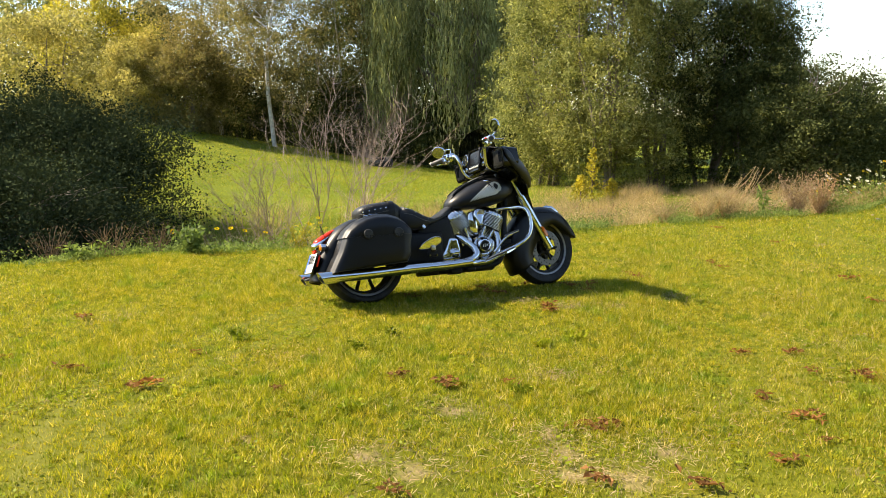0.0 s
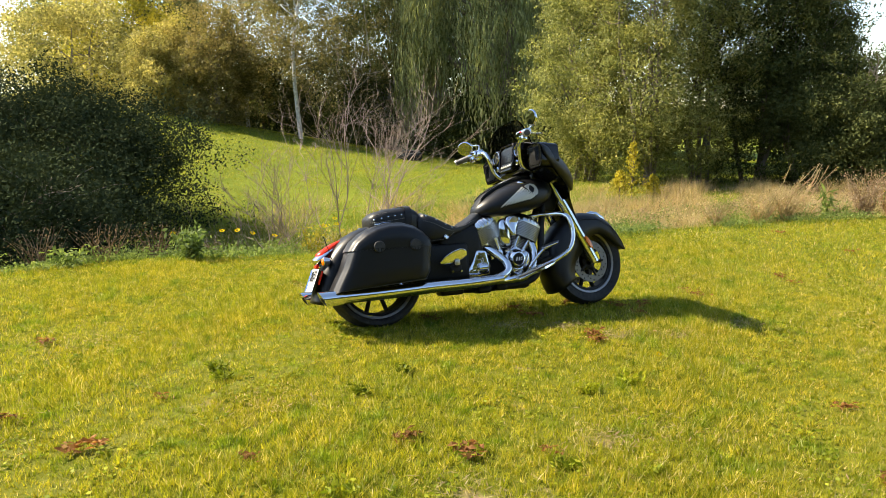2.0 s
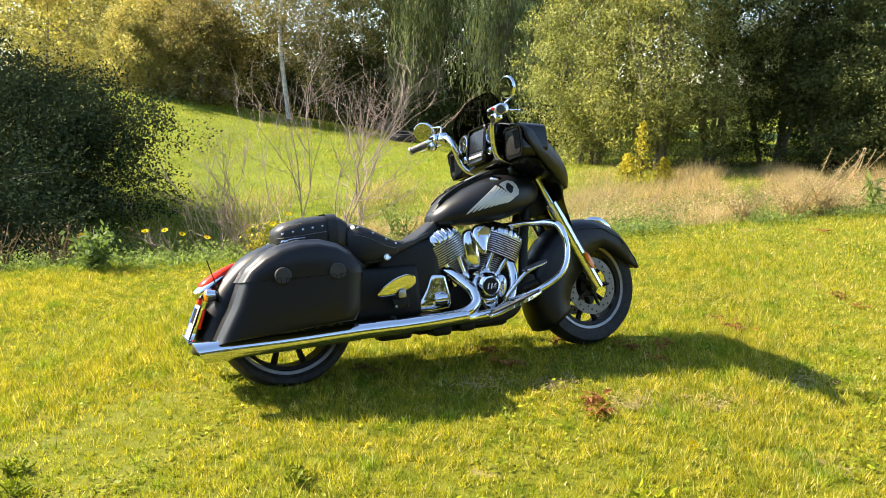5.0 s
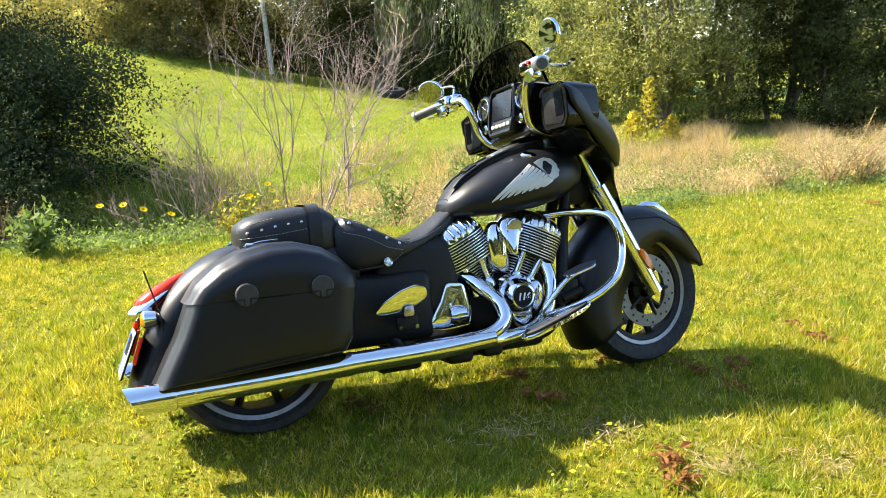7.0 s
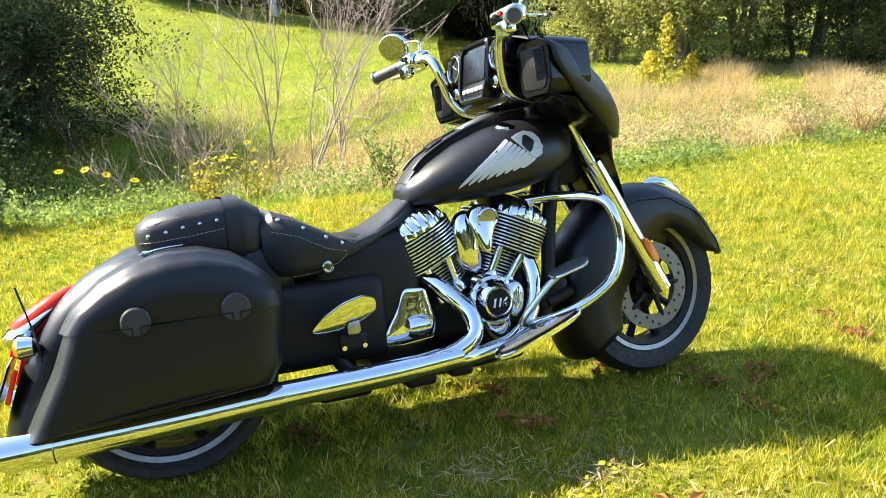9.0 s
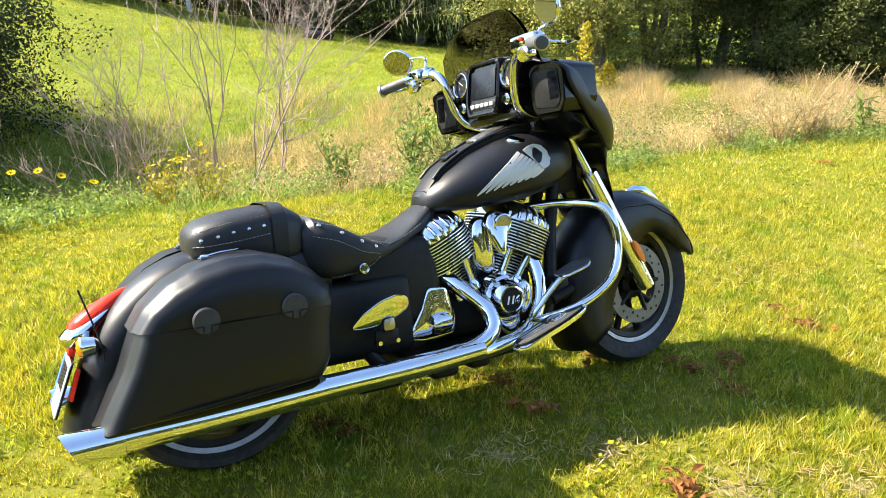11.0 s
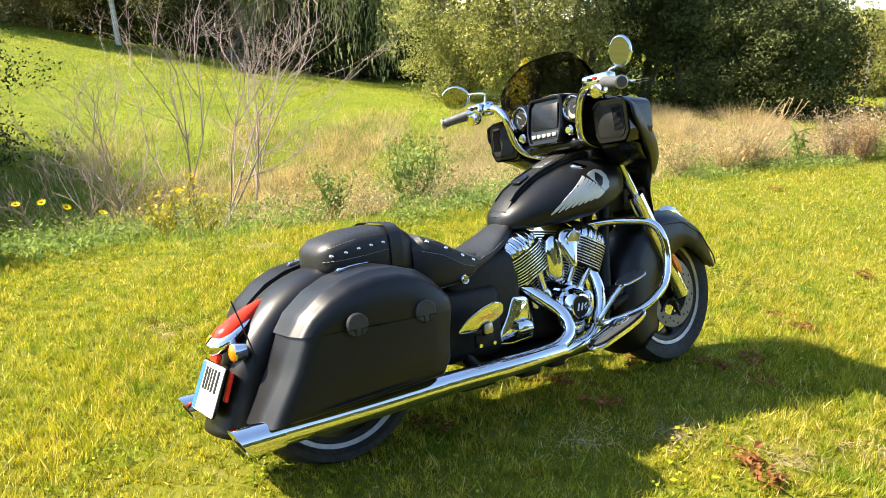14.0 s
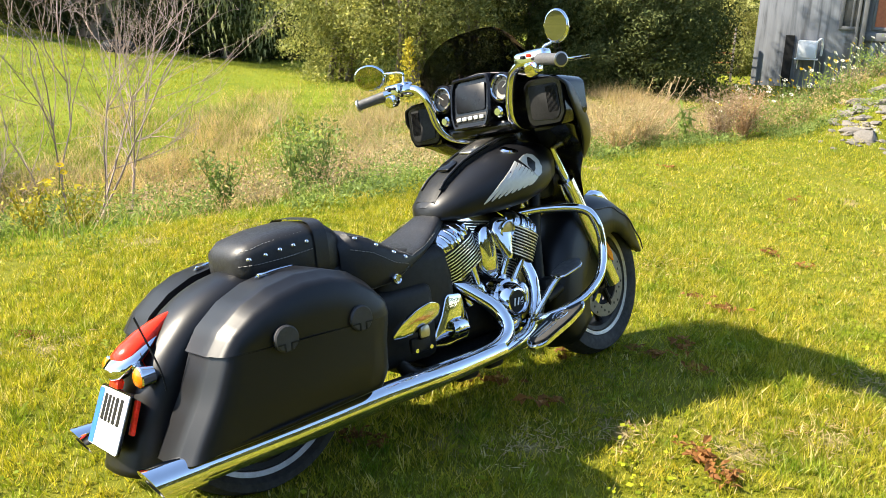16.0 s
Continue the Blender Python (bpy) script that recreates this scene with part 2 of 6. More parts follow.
        bm.faces.new(rows[-1])
    return rows


def tube(bm, pts, radius, segs=14, samples=6, flat=1.0, cap=True):
    """A swept tube; radius is one number or one for each point."""
    line = spline(pts, samples) if samples > 1 else [Vector(q) for q in pts]
    rad = radius if isinstance(radius, (list, tuple)) else [radius] * len(pts)
    rr = [rad[min(int(k / samples), len(rad) - 1)] * (1 - (k % samples) / samples)
          + rad[min(int(k / samples) + 1, len(rad) - 1)] * ((k % samples) / samples) for k in range(len(line))]
    up, rings = None, []
    for k, q in enumerate(line):
        d = (line[min(k + 1, len(line) - 1)] - line[max(k - 1, 0)]).normalized()
        if up is None:
            up = d.orthogonal().normalized() if abs(d.z) > 0.9 else Vector((0, 0, 1))
        side = d.cross(up).normalized()
        up = side.cross(d).normalized()
        rings.append([q + rr[k] * (math.cos(a) * side + flat * math.sin(a) * up) for a in (2 * math.pi * j / segs for j in range(segs))])
    skin(bm, rings, cap)


def lathe(bm, profile, centre, axis=(0, 1, 0), segs=48, closed=True):
    """Revolve (radius, along) pairs round an axis."""
    axis, centre = Vector(axis).normalized(), Vector(centre)
    e = axis.orthogonal().normalized()
    f = axis.cross(e)
    rings = []
    for k in range(segs):
        a = 2 * math.pi * k / segs
        w = math.cos(a) * e + math.sin(a) * f
        rings.append([centre + w * r + axis * h for r, h in profile])
    rings.append(rings[0])
    rows = [[bm.verts.new(q) for q in ring] for ring in rings[:-1]]
    rows.append(rows[0])
    n = len(profile)
    for a, b in zip(rows, rows[1:]):
        for k in range(n if closed else n - 1):
            j = (k + 1) % n
            bm.faces.new((a[k], a[j], b[j], b[k]))
    bmesh.ops.remove_doubles(bm, verts=bm.verts, dist=1e-6)


def box(bm, centre, size, bevel=0.0, m=None, segs=2):
    """A box with rounded edges."""
    g = bmesh.ops.create_cube(bm, size=1.0)["verts"]
    for v in g:
        v.co = Vector((v.co.x * size[0], v.co.y * size[1], v.co.z * size[2]))
    if bevel:
        edges = list({e for v in g for e in v.link_edges})
        r = bmesh.ops.bevel(bm, geom=edges, offset=bevel, segments=segs, affect="EDGES", profile=0.5)
        g = list({v for f in r["faces"] for v in f.verts} | {v for v in g if v.is_valid})
    t = (m if m is not None else Matrix.Identity(4))
    for v in g:
        v.co = Vector(centre) + (t @ v.co)
    return g


def slab(bm, outline, place, thick, bevel=0.0, segs=2):
    """A plate: a closed outline of (a, b) pairs, placed in space by place(a, b, depth)."""
    near = [bm.verts.new(place(a, b, 0.0)) for a, b in outline]
    far = [bm.verts.new(place(a, b, thick)) for a, b in outline]
    n = len(outline)
    faces = [bm.faces.new(near), bm.faces.new(far[::-1])]
    for k in range(n):
        faces.append(bm.faces.new((near[k], far[k], far[(k + 1) % n], near[(k + 1) % n])))
    if bevel:
        rim = [e for e in set(faces[0].edges) | set(faces[1].edges)]
        bmesh.ops.bevel(bm, geom=rim, offset=bevel, segments=segs, affect="EDGES", profile=0.5)


def rounded(outline, radius=0.01, n=4):
    """Round the corners of a closed outline."""
    out, k = [], len(outline)
    for i in range(k):
        a, b, c = Vector(outline[i - 1]), Vector(outline[i]), Vector(outline[(i + 1) % k])
        r = min(radius, (a - b).length * 0.45, (c - b).length * 0.45)
        p, q = b + (a - b).normalized() * r, b + (c - b).normalized() * r
        for j in range(n + 1):
            t = j / n
            out.append(tuple((1 - t) ** 2 * p + 2 * t * (1 - t) * b + t * t * q))
    return out


def dome(bm, outline, put, depth, edge=0.35, steps=6):
    """A pillow over an outline: flat-backed, rounded towards its middle."""
    cx = sum(a for a, b in outline) / len(outline)
    cy = sum(b for a, b in outline) / len(outline)
    rings = [[put(a, b, 0.0) for a, b in outline]]
    for k in range(steps + 1):
        q = 0.5 * math.pi * k / steps
        f = math.cos(q) * 0.96 + 0.04
        h = depth * (edge + (1 - edge) * math.sin(q))
        rings.append([put(cx + (a - cx) * f, cy + (b - cy) * f, h) for a, b in outline])
    skin(bm, rings)


def oval(cx, cy, rx, ry, n=24, power=1.0):
    sg = lambda v: math.copysign(abs(v) ** power, v)
    return [(cx + rx * sg(math.cos(2 * math.pi * k / n)), cy + ry * sg(math.sin(2 * math.pi * k / n))) for k in range(n)]


def turn_bm(bm, m):
    bmesh.ops.transform(bm, matrix=m, verts=bm.verts)


# ---------------------------------------------------------------- ground
EDGE_X = [-60.0, -8.0, -2.3, -1.0, 0.9, 3.0, 4.8, 6.8, 8.1, 9.4, 14.0, 60.0]
EDGE_Y = [5.5, 3.9, 3.1, 3.3, 2.95, 2.85, 3.05, 3.0, 2.45, 1.85, 0.9, 0.2]


def smooth(a, b, x):
    t = np.clip((x - a) / (b - a), 0, 1)
    return t * t * (3 - 2 * t)


def height(x, y):
    """Height of the ground: a level lawn, a shallow dip past its edge, a meadow that rises behind, a heap of spoil."""
    x, y = np.asarray(x, float), np.asarray(y, float)
    past = y - np.interp(x, EDGE_X, EDGE_Y)
    deep = np.interp(x, [-20.0, 2.5, 5.5, 9.0, 14.0], [1.1, 1.1, 0.85, 0.5, 0.4])
    dip = -deep * smooth(-0.2, 4.6, past)
    crest = np.clip(1.45 - 0.165 * (x - 1.0), -0.25, 1.7) + deep
    hill = crest * np.clip((y - 9.5) / 16.0, 0, 1) * smooth(8.5, 13.0, y) * smooth(30.0, 16.0, x)
    heap = 0.85 * np.exp(-(((x - 10.9) / 1.5) ** 2 + ((y - 2.1) / 1.2) ** 2))
    heap = heap + 0.2 * np.exp(-(((x - 9.0) / 0.8) ** 2 + ((y - 1.75) / 0.6) ** 2))
    soft = 0.018 * np.sin(x * 1.3 + 0.5) * np.sin(y * 1.1 + 1.0) * (np.hypot(x - 0.8, y) > 1.2)
    return dip + hill + heap + soft


def graded(lo, hi, near_lo, near_hi, step, grow):
    a = list(np.arange(near_lo, near_hi + step, step))
    s = step
    while a[-1] < hi:
        s *= grow
        a.append(a[-1] + s)
    s = step
    while a[0] > lo:
        s *= grow
        a.insert(0, a[0] - s)
    return np.array(a)


BARE = [(-0.43, -2.48, 0.2), (-0.23, -3.16, 0.26), (-0.32, -3.36, 0.2), (-0.13, -3.48, 0.26), (-0.17, -2.95, 0.16), (-0.87, -3.07, 0.22), (-0.99, -2.86, 0.2), (0.32, -2.19, 0.12), (0.17, -3.32, 0.2),
        (1.32, -0.8, 0.12), (1.12, -0.46, 0.1), (1.65, -0.95, 0.12), (2.18, -0.87, 0.14), (-0.13, 1.49, 0.14), (0.88, 2.85, 0.26), (1.4, 2.75, 0.16), (0.82, -0.32, 0.12)]
TRACKS = [(0.55, -2.55, 2.8), (0.75, -3.15, 2.9)]


def build_ground():
    gx = graded(-900, 900, -6, 16, 0.16, 1.16)
    gy = graded(-900, 900, -8, 14, 0.16, 1.16)
    xx, yy = np.meshgrid(gx, gy)
    zz = height(xx, yy)
    nx, ny = len(gx), len(gy)
    v = np.stack([xx, yy, zz], -1).reshape(-1, 3)
    i = np.arange(nx * ny).reshape(ny, nx)
    f = np.stack([i[:-1, :-1], i[:-1, 1:], i[1:, 1:], i[1:, :-1]], -1).reshape(-1, 4)
    me = bpy.data.meshes.new("ground")
    me.vertices.add(len(v))
    me.vertices.foreach_set("co", v.astype(np.float32).ravel())
    me.loops.add(f.size)
    me.loops.foreach_set("vertex_index", f.astype(np.int32).ravel())
    me.polygons.add(len(f))
    me.polygons.foreach_set("loop_start", np.arange(0, f.size, 4, dtype=np.int32))
    me.update(calc_edges=True)
    me.polygons.foreach_set("use_smooth", [True] * len(me.polygons))
    m = Nodes("lawn_soil")
    p = m.world_pos()
    base = m.ramp(m.noise(p, 0.9, 6), (0.3, (0.09, 0.1, 0.008)), (0.5, (0.13, 0.13, 0.011)), (0.72, (0.18, 0.16, 0.025)))
    fine = m.noise(p, 28.0, 5, 0.7)
    base = m.mix(m.ramp(fine, (0.35, (0, 0, 0)), (0.7, (0.6, 0.6, 0.6))), base, (0.07, 0.085, 0.006))
    bare = m.math("MULTIPLY", m.ramp(m.noise(p, 2.3, 5, 0.6), (0.62, (0, 0, 0)), (0.7, (1, 1, 1))), 0.7)
    base = m.mix(bare, base, (0.25, 0.18, 0.09))
    for bx, by, br in BARE:
        far = m.n.new("ShaderNodeVectorMath")
        far.operation = "DISTANCE"
        m.l.new(p, far.inputs[0])
        far.inputs[1].default_value = (bx, by, 0)
        edge = m.math("ADD", m.math("DIVIDE", far.outputs["Value"], br), m.math("MULTIPLY", m.noise(p, 9.0, 6, 0.7), 1.1))
        base = m.mix(m.ramp(edge, (0.55, (0.85, 0.85, 0.85)), (1.3, (0, 0, 0))), base, (0.3, 0.22, 0.12))
    for bx, by, br in ((8.6, 1.75, 0.5), (9.4, 1.95, 0.65), (10.3, 1.95, 0.85), (11.2, 1.8, 0.95), (9.7, 1.35, 0.5)):
        far = m.n.new("ShaderNodeVectorMath")
        far.operation = "DISTANCE"
        m.l.new(p, far.inputs[0])
        far.inputs[1].default_value = (bx, by, 0.3)
        edge = m.math("ADD", m.math("DIVIDE", far.outputs["Value"], br), m.math("MULTIPLY", m.noise(p, 5.0, 6, 0.75), 1.4))
        base = m.mix(m.ramp(edge, (0.9, (0.9, 0.9, 0.9)), (1.5, (0, 0, 0))), base, m.ramp(m.noise(p, 18.0, 5, 0.7), (0.35, (0.12, 0.1, 0.08)), (0.65, (0.36, 0.33, 0.28))))
    # greener soil cover on the meadow
    up = m.n.new("ShaderNodeSeparateXYZ")
    m.l.new(p, up.inputs[0])
    base = m.mix(m.ramp(m.math("MULTIPLY", up.outputs[1], 0.05), (0.42, (0, 0, 0)), (0.6, (0.8, 0.8, 0.8))), base, m.ramp(m.noise(p, 1.1, 6, 0.65), (0.35, (0.09, 0.125, 0.01)), (0.65, (0.17, 0.21, 0.022))))
    # two worn wheel tracks that bend across the lawn
    for cx, cy, rad in TRACKS:
        d = m.n.new("ShaderNodeVectorMath")
        d.operation = "DISTANCE"
        flat = m.n.new("ShaderNodeVectorMath")
        flat.operation = "MULTIPLY"
        m.l.new(p, flat.inputs[0])
        flat.inputs[1].default_value = (1, 1, 0)
        m.l.new(flat.outputs[0], d.inputs[0])
        d.inputs[1].default_value = (cx, cy, 0)
        off = m.math("ABSOLUTE", m.math("SUBTRACT", d.outputs["Value"], rad))
        wob = m.math("ADD", off, m.math("MULTIPLY", m.noise(p, 3.0), 0.12))
        sep = m.n.new("ShaderNodeSeparateXYZ")
        m.l.new(p, sep.inputs[0])
        part_way = m.ramp(m.math("ADD", m.math("MULTIPLY", sep.outputs[0], 0.25), 0.75), (0.5, (1, 1, 1)), (0.8, (0, 0, 0)))
        base = m.mix(m.math("MULTIPLY", m.ramp(wob, (0.05, (0.2, 0.2, 0.2)), (0.14, (0, 0, 0))), part_way), base, (0.22, 0.2, 0.07))
    m.set(Base_Color=base, Roughness=0.9, Specular_IOR_Level=0.1)
    m.bump(fine, 0.6, 0.02)
    me.materials.append(m.mat)
    return tagged(new("ground", me), "mown yellow-green lawn running into rough meadow", "ground", kind="structure")


build_ground()


# ---------------------------------------------------------------- plants
def rng_of(seed):
    return np.random.default_rng(seed)


def leaf_quads(pts, size, rng, aspect=0.45, down=None):
    """One bent diamond for each point, at random turns; down: how far the tips hang (0 to 1)."""
    n = len(pts)
    d = rng.normal(size=(n, 3))
    if down is not None:
        d = d * (1 - down) + np.array([0, 0, -1.6]) * down
    d /= np.linalg.norm(d, axis=1, keepdims=True) + 1e-9
    flat = rng.normal(size=(n, 3)) + (np.array([0.0, 0.0, 0.9]) if down is None else 0.0)
    s = np.cross(d, flat)
    s /= np.linalg.norm(s, axis=1, keepdims=True) + 1e-9
    L = (size * rng.uniform(0.6, 1.3, n))[:, None]
    q = np.empty((n, 4, 3))
    q[:, 0] = pts - d * L * 0.5
    q[:, 1] = pts + s * L * aspect * 0.5
    q[:, 2] = pts + d * L * 0.5
    q[:, 3] = pts - s * L * aspect * 0.5
    return q


def leaf_tris(*args, **kw):
    """The same leaves as single triangles."""
    q = leaf_quads(*args, **kw)
    half = (q[:, 1] - q[:, 3]) * 0.5
    return np.stack([q[:, 0] + half, q[:, 0] - half, q[:, 2]], 1)


def clumps(rng, n_clumps, per, shape, spread):
    """Points in clumps; shape(rng, n) gives the clump centres."""
    c = shape(rng, n_clumps)
    r = spread * rng.uniform(0.5, 1.3, n_clumps)
    k = np.repeat(np.arange(n_clumps), per)
    off = rng.normal(size=(len(k), 3))
    off /= np.linalg.norm(off, axis=1, keepdims=True)
    off *= rng.uniform(0.25, 1.0, (len(k), 1)) ** 0.6
    off[:, 2] *= 0.75
    return c[k] + off * r[k, None]


def crown_shape(w, h, base, lumps=5, hollow=0.35):
    """Clump centres for a crown: a lumpy ovoid from base to base + h, w wide."""
    def f(rng, n):
        u = rng.normal(size=(n, 3))
        u /= np.linalg.norm(u, axis=1, keepdims=True)
        rad = rng.uniform(hollow, 1.0, n) ** 0.5
        ph = rng.uniform(0, 6.28, 3)
        lump = 1 + 0.16 * np.sin(lumps * np.arctan2(u[:, 1], u[:, 0]) + ph[0]) + 0.14 * np.sin(7 * u[:, 2] + ph[1]) + 0.1 * rng.normal(size=n)
        p = u * (rad * lump)[:, None]
        narrow = np.where(p[:, 2] < -0.2, 1.0, 1.0 - 0.25 * np.clip(p[:, 2], 0, 1))
        return np.stack([p[:, 0] * w / 2 * narrow, p[:, 1] * w / 2 * narrow, base + h / 2 + p[:, 2] * h / 2], -1)
    return f


def limb(bm, a, b, r0, r1, rng, bend=0.12, segs=6):
    a, b = Vector(a), Vector(b)
    off = Vector(rng.normal(size=3)) * (b - a).length * bend
    off2 = Vector(rng.normal(size=3)) * (b - a).length * bend * 0.6
    tube(bm, [a, a.lerp(b, 0.35) + off, a.lerp(b, 0.7) + off2, b], [r0, r0 * 0.7 + r1 * 0.3, r0 * 0.35 + r1 * 0.65, r1], segs, 3)


def woody(rng, h, stems, spread, r0, branches=5, base_r=0.15):
    """Trunk or stems with limbs."""
    bm = bmesh.new()
    for s in range(stems):
        a = rng.uniform(0, 6.28)
        foot = Vector((math.cos(a) * base_r * (stems > 1), math.sin(a) * base_r * (stems > 1), -0.1))
        top = Vector((math.cos(a) * spread * rng.uniform(0.2, 0.6) * (stems > 1), math.sin(a) * spread * rng.uniform(0.2, 0.6) * (stems > 1), h * rng.uniform(0.75, 1.0)))
        r = r0 * rng.uniform(0.6, 1.0)
        limb(bm, foot, top, r, r * 0.2, rng, 0.05, 8)
        for b in range(branches):
            t = rng.uniform(0.25, 0.9)
            p = foot.lerp(top, t)
            g = rng.uniform(0, 6.28)
            q = p + Vector((math.cos(g) * spread * rng.uniform(0.4, 0.9), math.sin(g) * spread * rng.uniform(0.4, 0.9), h * rng.uniform(0.05, 0.25)))
            limb(bm, p, q, r * 0.45 * (1.1 - t * 0.6), r * 0.08, rng, 0.1)
    return bm


def tree(name, label, category, x, y, h, w, base, leaf, size, n_clumps, per, seed, stems=1, bark="bark", spread=0.5, group="", r0=None, lumps=5, hollow=0.35, down=None):
    rng = rng_of(seed)
    t = thing(name, label, category, pose(x, y, float(height(x, y))), group)
    trunk = part("trunk", woody(rng, h * 0.9, stems, w * 0.4, r0 or (0.09 if "birch" in name else h * 0.018), 6, w * 0.08), M[bark], t)
    if name == "birch":
        trunk["kind"] = "stuff"
    pts = clumps(rng, n_clumps, per, crown_shape(w, h - base, base, lumps, hollow), spread)
    crown = new("crown", mesh_of("crown", leaf_tris(pts, size, rng, 0.55, down), 3, M[leaf]))
    crown.parent = t
    return t


def willow(x, y, h, w, seed):
    rng = rng_of(seed)
    t = thing("weeping_willow", "tall weeping willow with long hanging grey-green strands", "tree", pose(x, y, float(height(x, y))))
    part("trunk", woody(rng, h * 0.8, 3, w * 0.42, 0.3, 9, 0.3), M["bark"], t)["kind"] = "stuff"
    curtains, each, per = 84, 15, 46
    strands = curtains * each
    ca, cr = rng.uniform(0, 6.28, curtains), w / 2 * rng.uniform(0.25, 1.0, curtains) ** 0.45
    ctop = h * (0.98 - 0.42 * (cr / (w / 2)) ** 2) + rng.normal(size=curtains) * 0.7
    clen = np.minimum(ctop - 0.5, rng.uniform(3.0, 9.0, curtains))
    g = np.repeat(np.arange(curtains), each)
    ox, oy = rng.normal(size=strands) * 0.17, rng.normal(size=strands) * 0.17
    top = ctop[g] - np.hypot(ox, oy) * 0.8
    length = clen[g] * rng.uniform(0.7, 1.05, strands)
    k = np.repeat(np.arange(strands), per)
    u = np.tile(np.linspace(0, 1, per), strands)
    sway = rng.normal(size=(strands, 2)) * 0.12
    sx = cr[g] * np.cos(ca[g]) + ox
    sy = cr[g] * np.sin(ca[g]) + oy
    pts = np.stack([sx[k] + sway[k, 0] * u + rng.normal(size=len(k)) * 0.06, sy[k] + sway[k, 1] * u + rng.normal(size=len(k)) * 0.06, top[k] - u * length[k]], -1)
    crown = new("crown", mesh_of("crown", leaf_tris(pts, 0.22, rng, 0.24, 0.78), 3, M["leaf_willow"]))
    crown.parent = t
    return t


def polar(bearing, dist):
    """A place by its bearing in degrees, seen from the lawn's near side."""
    return -2.04 + math.sin(radians(bearing)) * dist, -5.95 + math.cos(radians(bearing)) * dist


# dark bushes in the dip beside the lawn
tree("bush", "large dense dark green bush in the dip beyond the lawn", "bush", -2.4, 12.2, 2.85, 5.4, -0.4, "leaf_bush", 0.06, 1700, 80, 11, stems=7, spread=0.45, r0=0.05, hollow=0.25)
tree("bush", "taller dense dark green bush beyond the lawn edge", "bush", -5.6, 11.0, 2.9, 4.6, -0.5, "leaf_bush", 0.07, 900, 75, 12, stems=6, spread=0.55, r0=0.05, hollow=0.3)
tree("bush", "low dark green bush close to the lawn edge", "bush", -2.93, 6.2, 1.9, 3.9, -0.3, "leaf_bush", 0.047, 1100, 80, 13, stems=6, spread=0.38, r0=0.04, hollow=0.2)
# trees on the crest of the meadow
FAR = [
    ("tree", "tall dark green pine-like tree on the hill", -1.2, 52, 8.0, 4.6, 0.5, "leaf_sallow", 0.2, 300, 60, 20, 1, "bark", 0.7),
    ("tree", "tree with yellowing olive crown on the hill", 2.2, 42, 6.2, 5.4, 1.0, "leaf_yellow", 0.13, 260, 80, 22, 2, "bark", 0.6),
    ("tree", "olive green tree on the hill", -0.6, 37, 4.4, 6.2, -0.3, "leaf_olive", 0.12, 330, 70, 21, 2, "bark", 0.7),
    ("tree", "dark green tree behind the shrubs on the hill", 4.2, 47, 6.0, 4.4, -0.5, "leaf_dark", 0.2, 300, 60, 23, 2, "bark", 0.8),
    ("tree", "thin dark conifer on the hill", 5.9, 50, 9.0, 2.2, 0.0, "leaf_dark", 0.2, 200, 60, 19, 1, "bark", 0.5),
    ("shrub", "rounded olive shrub at the meadow's edge", 5.0, 33, 3.1, 3.4, -0.3, "leaf_olive", 0.085, 560, 80, 24, 5, "bark", 0.42),
    ("shrub", "brownish olive shrub at the meadow's edge", 8.2, 32, 3.8, 2.8, -0.2, "leaf_birch", 0.085, 420, 80, 25, 5, "bark", 0.42),
    ("birch", "thin birch with sparse yellow-green crown", 9.8, 36, 11.0, 5.8, 0.6, "leaf_birch", 0.1, 760, 80, 27, 1, "birch_bark", 0.55),
    ("birch", "slender birch with pale trunk and thin yellowing crown", 13.2, 31, 11.0, 5.2, 1.2, "leaf_birch", 0.08, 560, 80, 26, 1, "birch_bark", 0.5),
    ("birch", "birch with fine hanging twigs", 17.2, 33, 10.5, 4.8, 0.8, "leaf_birch", 0.08, 520, 80, 28, 1, "birch_bark", 0.5),
    ("shrub", "dark low shrub under the birches", 11.2, 37, 3.2, 3.6, -0.4, "leaf_dark", 0.12, 260, 60, 29, 5, "bark", 0.5),
    ("shrub", "dark low shrub under the birches", 15.0, 38, 3.6, 4.4, -0.4, "leaf_dark", 0.12, 300, 60, 34, 5, "bark", 0.5),
    # leaf_dark on these three paints in the shade by shed and willow
    ("shrub", "shrub beside the shed, shade put into its dark leaves", 17.6, 33, 2.6, 2.6, -0.4, "leaf_dark", 0.12, 260, 60, 35, 5, "bark", 0.5),
    ("shrub", "shrub under the willow, shade put into its dark leaves", 24.5, 32.5, 2.2, 5.0, -0.4, "leaf_dark", 0.12, 420, 60, 30, 5, "bark", 0.5),
    ("shrub", "green shrub under the willow, darkened in colour for shade", 28.4, 31.0, 2.4, 3.6, -0.4, "leaf_dark", 0.12, 300, 60, 36, 5, "bark", 0.5),
]
for name, label, az, dist, h, w, base, leaf, size, nc, per, seed, stems, bark, spread in FAR:
    px, py = polar(az, dist)
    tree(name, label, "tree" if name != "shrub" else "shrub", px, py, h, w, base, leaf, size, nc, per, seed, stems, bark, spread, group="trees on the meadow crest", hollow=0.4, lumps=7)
px, py = polar(25.6, 31)
willow(px, py, 11.5, 6.4, 31)
for az, dist, seed in ((20.0, 43, 32), (25.5, 42, 33), (30.5, 40, 37)):
    px, py = polar(az, dist)
    tree("tree", "dark tree standing behind the willow", "tree", px, py, 11, 8, -0.3, "leaf_dark", 0.2, 420, 60, seed, 3, spread=0.8, hollow=0.2)
